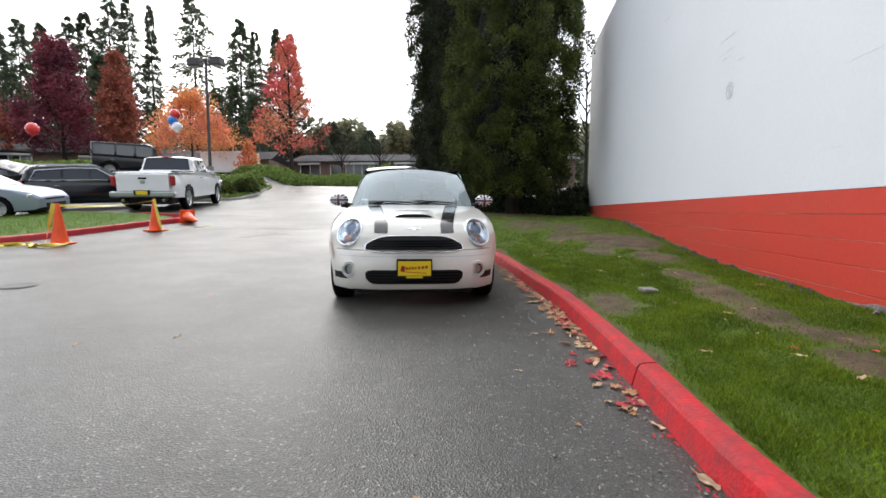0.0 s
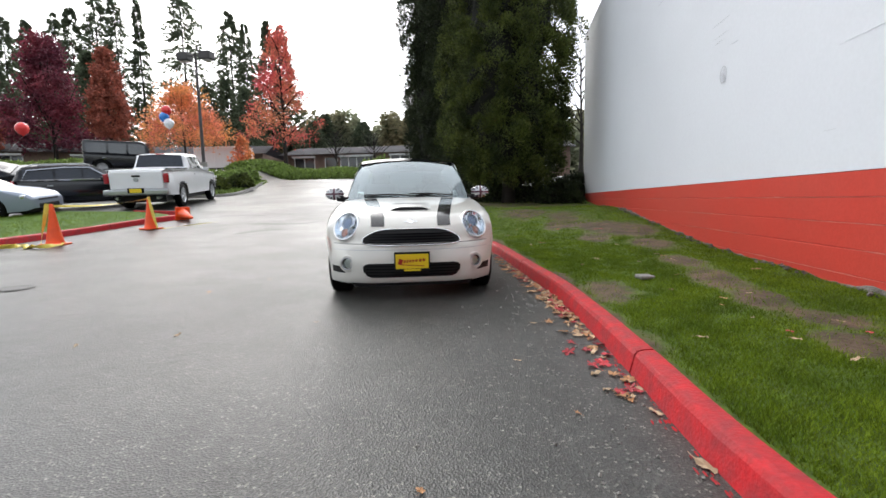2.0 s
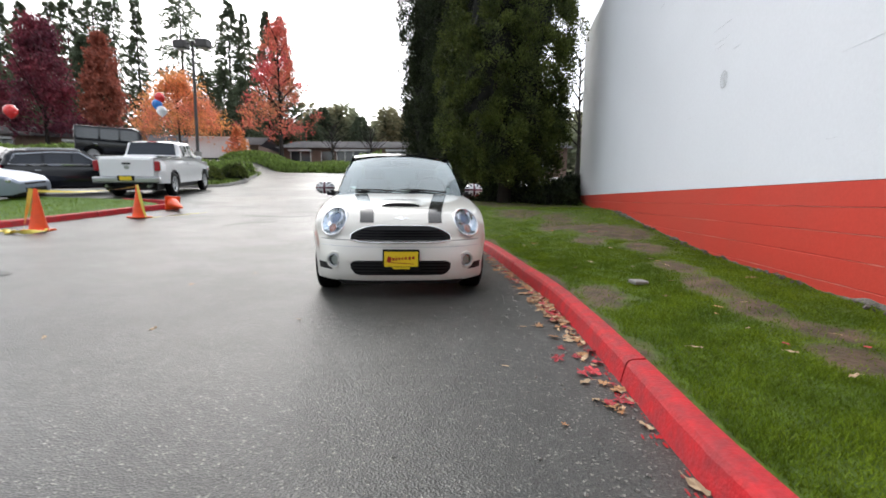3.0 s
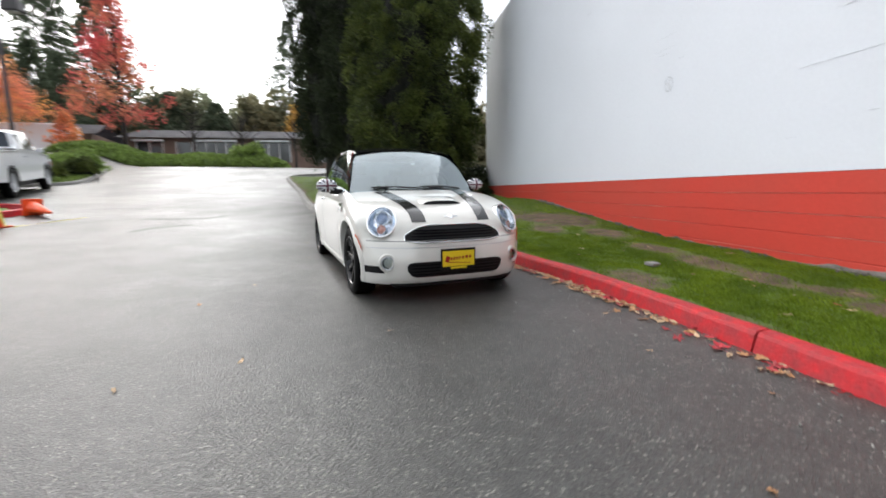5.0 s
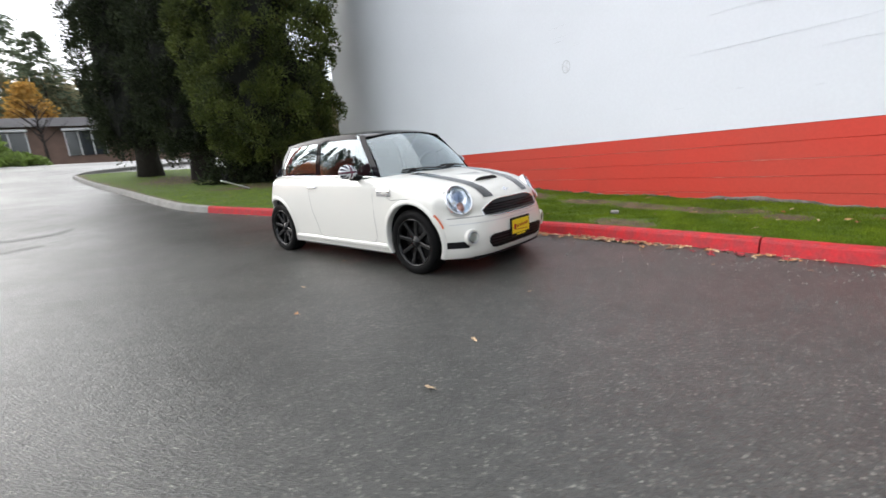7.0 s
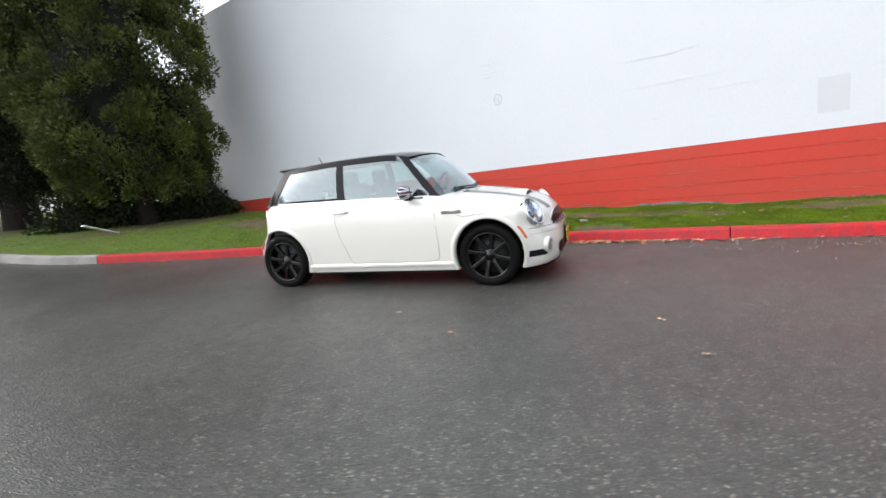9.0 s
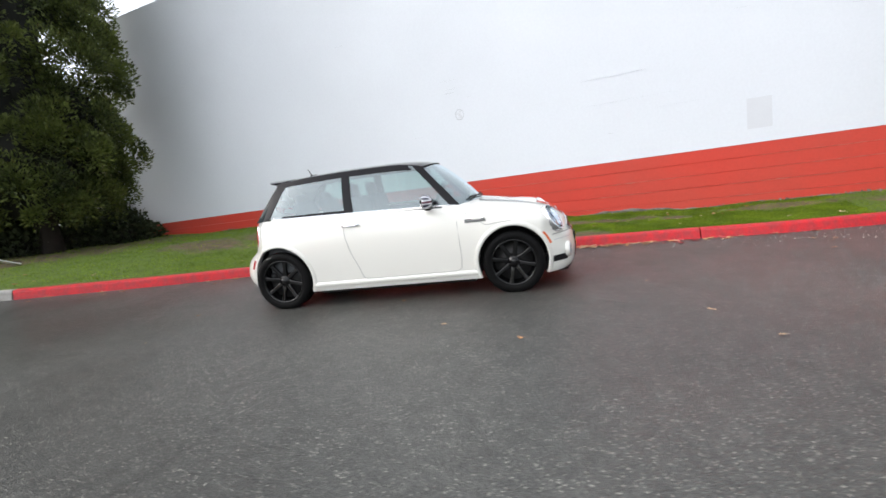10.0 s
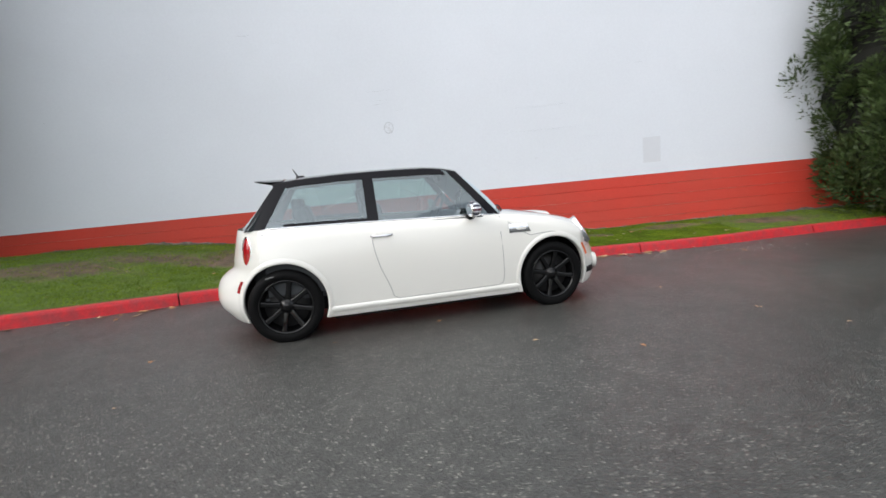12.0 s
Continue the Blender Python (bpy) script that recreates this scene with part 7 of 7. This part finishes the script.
# ---- grass blades, fallen leaves, small debris ----
def grass(name, count, x0, x1, y0, y1, height_at, bare, keep, h=(0.018, 0.042), label=""):
    pts = []
    tries = 0
    while len(pts) < count and tries < count * 6:
        tries += 1
        x, y = rng.uniform(x0, x1), y0 + (y1 - y0) * rng.uniform(0, 1) ** 1.25
        if not keep(x, y) or rng.uniform() < 0.93 * bare(x, y):
            continue
        pts.append((x, y, height_at(x, y) - 0.006))
    base = np.array(pts)
    n = len(base)
    ob = sprays(name, base, np.stack([rng.normal(0, 0.35, n), rng.normal(0, 0.35, n), np.ones(n)], 1), rng.uniform(*h, n), rng.uniform(0.003, 0.007, n), M["grass"], jitter=0.25, curl=0.8)
    tagged(ob, label, "grass", kind="stuff")


def fine_turf(count):
    """Short fine blades over the sloping lawn, thick where the turf is whole, none on bare soil."""
    G = np.array(lawn_grid)
    y = np.concatenate([1.8 + 14.5 * rng.beta(1.15, 2.4, int(count * 0.8)), rng.uniform(-2.5, 16.5, count - int(count * 0.8))])
    u = rng.uniform(0.015, 0.985, count)
    j = np.clip((y + 9.0) / 0.11, 0, len(G) - 2)
    i = u * (G.shape[1] - 1)
    j0, i0 = j.astype(int), i.astype(int)
    fj, fi = (j - j0)[:, None], (i - i0)[:, None]
    P = (G[j0, i0] * (1 - fi) + G[j0, i0 + 1] * fi) * (1 - fj) + (G[j0 + 1, i0] * (1 - fi) + G[j0 + 1, i0 + 1] * fi) * fj
    thick = 0.5 + 0.5 * np.sin(P[:, 0] * 9 + 2 * np.sin(P[:, 1] * 5)) * np.sin(P[:, 1] * 7 + 1.5 * np.sin(P[:, 0] * 6))
    ok = rng.uniform(0, 1, count) > np.clip((P[:, 3] - 0.2 + 0.35 * (thick - 0.5)) / 0.42, 0, 0.95)
    P, thick = P[ok], thick[ok]
    n = len(P)
    h = rng.uniform(0.012, 0.034, n) * (0.65 + 0.7 * thick)
    w = rng.uniform(0.0016, 0.0036, n)
    lean = np.stack([rng.normal(0, 0.45, n), rng.normal(0, 0.45, n), np.ones(n)], 1)
    a = rng.uniform(0, 2 * np.pi, n)
    side = np.stack([np.cos(a), np.sin(a), np.zeros(n)], 1) * w[:, None]
    base = P[:, :3] - np.array([0, 0, 0.004])
    v = np.stack([base - side, base + side, base + lean * h[:, None]], 1)
    me = bpy.data.meshes.new("grass")
    me.vertices.add(3 * n)
    me.vertices.foreach_set("co", v.reshape(-1))
    me.loops.add(3 * n)
    me.loops.foreach_set("vertex_index", np.arange(3 * n))
    me.polygons.add(n)
    me.polygons.foreach_set("loop_start", np.arange(0, 3 * n, 3))
    me.polygons.foreach_set("loop_total", np.full(n, 3))
    me.update()
    me.materials.append(M["grass"])
    tagged(new("grass", me), "short mossy green grass on the sloping lawn", "grass", kind="stuff")


fine_turf(420000)
grass("grass", 30000, -6.0, 2.6, 10.5, 25.0, lawn_z, lambda x, y: 0.0, lambda x, y: kerb_x(y) + 0.2 < x, (0.03, 0.06), "rough grass round the conifers")
grass("grass", 16000, -14.4, -9.7, 5.5, 13.2, verge_z, lambda x, y: 0.0, lambda x, y: x < -9.85 and (y < 12.6 or x < -10.2), (0.05, 0.1), "short grass on the verge by the car park")

M["leaf_brown"] = mat("dry_leaf", (0.42, 0.22, 0.1), 0.7, var=0.2, random_ob=0.4)
M["leaf_red"] = mat("red_fallen_leaf", (0.5, 0.05, 0.06), 0.65, var=0.2, random_ob=0.35)
M["leaf_pale"] = mat("pale_dry_leaf", (0.55, 0.4, 0.25), 0.7, var=0.2, random_ob=0.3)


def leaf_mesh(kind, k):
    """A curled lobed leaf with a stalk, about ten centimetres across."""
    r_ = random.Random(k)
    bm = bmesh.new()
    lobes = 5 if kind != "leaf_pale" else 1
    c = bm.verts.new((0, 0, 0.012))
    ring = []
    n = 20 if lobes == 5 else 12
    for i in range(n):
        a = 2 * math.pi * i / n
        if lobes == 5:
            rad = 0.055 * (0.45 + 0.55 * abs(math.cos(2.5 * a)) ** 0.8) * r_.uniform(0.85, 1.1)
            p = (rad * math.cos(a), rad * math.sin(a))
        else:
            p = (0.055 * math.cos(a), 0.022 * math.sin(a))
        ring.append(bm.verts.new((p[0], p[1], 0.006 + 0.018 * abs(math.sin(a * 2 + k)) * r_.uniform(0.3, 1.2))))
    for i in range(n):
        bm.faces.new((c, ring[i], ring[(i + 1) % n]))
    tube(bm, [(-0.03, 0, 0.01), (-0.07, 0.008, 0.008), (-0.09, 0.02, 0.004)], 0.0016, 4)
    return mesh_of(bm, "fallen_leaf", M[kind])


leaf_meshes = {k: [leaf_mesh(k, i) for i in range(3)] for k in ("leaf_brown", "leaf_red", "leaf_pale")}
lr = random.Random(31)


def drop_leaf(x, y, z, kind, s=1.0):
    o = new("fallen_leaf", lr.choice(leaf_meshes[kind]))
    o.matrix_world = Matrix.Translation((x, y, z)) @ pose(0, 0, 0, lr.uniform(-12, 12), lr.uniform(-12, 12), lr.uniform(0, 360)) @ Matrix.Scale(s * lr.uniform(0.4, 0.8), 4)
    words = {"leaf_brown": "curled brown autumn leaf", "leaf_red": "flat red autumn leaf", "leaf_pale": "narrow pale dry leaf"}[kind]
    tagged(o, words + " lying on the ground", "leaf", "fallen leaves")


# a drift in the gutter
for i in range(270):
    y = lr.choice([lr.gauss(5.3, 0.3), lr.gauss(5.4, 0.25), lr.gauss(6.3, 0.6), lr.gauss(6.8, 0.7), lr.uniform(2.2, 9.5), lr.uniform(3.5, 5.2), lr.uniform(4.6, 8.5), lr.uniform(4.9, 8)])
    x = kerb_x(y) - 0.05 - abs(lr.gauss(0, 0.075))
    drop_leaf(x, y, gz(x, y) + 0.004, lr.choice(["leaf_brown", "leaf_brown", "leaf_pale", "leaf_pale", "leaf_red"] if y > 4.3 else ["leaf_red", "leaf_brown", "leaf_pale", "leaf_red"]), 1.1)
for i in range(26):
    y = lr.uniform(8.8, 13.0)
    x = kerb_x(y) - 0.07 - abs(lr.gauss(0, 0.12))
    drop_leaf(x, y, gz(x, y) + 0.004, lr.choice(["leaf_brown", "leaf_pale"]))
for x, y, k in ((-2.2, 6.93, "leaf_brown"), (-3.17, 5.5, "leaf_brown"), (0.38, 3.6, "leaf_pale"), (0.08, 4.71, "leaf_pale"), (0.12, 2.55, "leaf_brown"), (0.16, 2.75, "leaf_brown"), (0.02, 2.6, "leaf_brown"),
                (-0.05, 3.95, "leaf_pale"), (0.2, 3.35, "leaf_brown"), (-0.4, 2.75, "leaf_brown"), (-2.48, 4.2, "leaf_pale"), (-3.0, 3.9, "leaf_pale"), (-2.9, 6.2, "leaf_pale"), (-3.6, 8.9, "leaf_pale"), (-2.8, 9.2, "leaf_brown"),
                (0.3, 4.3, "leaf_red"), (0.45, 4.05, "leaf_pale"), (0.42, 4.2, "leaf_brown"), (0.5, 3.8, "leaf_red"), (0.36, 4.45, "leaf_pale"), (0.47, 3.5, "leaf_brown"), (-1.6, 4.6, "leaf_pale"), (-2.6, 7.8, "leaf_brown")):
    drop_leaf(x, y, gz(x, y) + 0.004, k, 0.75)
# on the grass
for x, y, k in ((1.47, 4.87, "leaf_brown"), (1.7, 7.13, "leaf_pale"), (1.75, 3.25, "leaf_red"), (1.2, 5.8, "leaf_brown"), (2.1, 4.1, "leaf_pale"), (0.95, 6.9, "leaf_pale"), (1.35, 6.6, "leaf_pale"), (2.2, 5.9, "leaf_brown")):
    drop_leaf(x, y, lawn_z(x, y) + 0.03, k, 1.15)
for i in range(46):
    y = lr.uniform(2.0, 14.0)
    x = lr.uniform(kerb_x(y) + 0.25, WALL_X - 0.1)
    drop_leaf(x, y, lawn_z(x, y) + 0.03, lr.choice(["leaf_brown", "leaf_pale", "leaf_pale", "leaf_red"]), 0.8)
# a piece of broken concrete in the grass
bm = bmesh.new()
box(bm, (0, 0, 0), (0.17, 0.1, 0.035), bevel=0.012)
o = part("broken_concrete", bm, M["concrete"])
o.matrix_world = Matrix.Translation((1.17, 5.75, lawn_z(1.17, 5.75) + 0.03)) @ pose(0, 0, 0, 6, 4, 30)
tagged(o, "grey lump of broken concrete in the grass", "rubble")
# utility cover in the drive
bm = bmesh.new()
lathe(bm, [(0.0, 0.006), (0.14, 0.006), (0.145, 0.002), (0.16, 0.008), (0.175, 0.004)], 28)
o = part("utility_cover", bm, M["post_paint"])
o.matrix_world = Matrix.Translation(on_ground(-5.35, 5.35))
tagged(o, "small round iron cover set in the asphalt", "cover")
# painted line on the far drive
bm = bmesh.new()
grid_faces(bm, [[(x + d, y, gz(x + d, y) + 0.006) for d in (-0.06, 0.06)] for x, y in ((-10.2, 25.6), (-10.6, 27.6), (-11.1, 29.8))])
tagged(part("road_line", bm, M["white_trim"]), "worn white line on the asphalt", "road marking", kind="structure")

# red paint spilt into the gutter and grit along it
spill = bmesh.new()
for k in range(150):
    y = lr.uniform(1.2, 5.4) if k < 110 else lr.uniform(5.4, 9.0)
    x = kerb_x(y) - 0.03 - abs(lr.gauss(0, 0.035))
    ring = []
    r0 = lr.uniform(0.004, 0.012)
    for i in range(7):
        a = 2 * math.pi * i / 7
        q = r0 * lr.uniform(0.55, 1.2)
        px, py = x + q * 0.6 * math.cos(a), y + q * 2.2 * math.sin(a)
        ring.append(spill.verts.new((px, py, gz(px, py) + 0.0035)))
    spill.faces.new(ring)
tagged(part("paint_spill", spill, M["kerb_red"]), "flecks of red paint spilt along the gutter", "paint", kind="stuff")
grit = bmesh.new()
for k in range(420):
    y = lr.uniform(1.4, 7.5)
    x = kerb_x(y) - 0.05 - abs(lr.gauss(0, 0.35))
    s_ = lr.uniform(0.004, 0.011)
    box(grit, (x, y, gz(x, y) + s_ * 0.3), (s_, s_ * lr.uniform(0.7, 1.5), s_ * 0.7), Euler((lr.uniform(0, 1), lr.uniform(0, 1), lr.uniform(0, 3))).to_matrix())
tagged(part("loose_grit", grit, M["concrete"]), "pale grit scattered beside the kerb", "grit", kind="stuff")

# a pale board leaning in the shade of the conifer
bm = bmesh.new()
box(bm, (0, 0, 0), (0.85, 0.1, 0.03), bevel=0.006)
o = part("loose_board", bm, M["white_trim"])
o.matrix_world = Matrix.Translation((-1.75, 15.45, lawn_z(-1.75, 15.45) + 0.15)) @ pose(0, 0, 0, 0, 19, 25)
tagged(o, "pale board leaning on the ground under the conifer", "board")
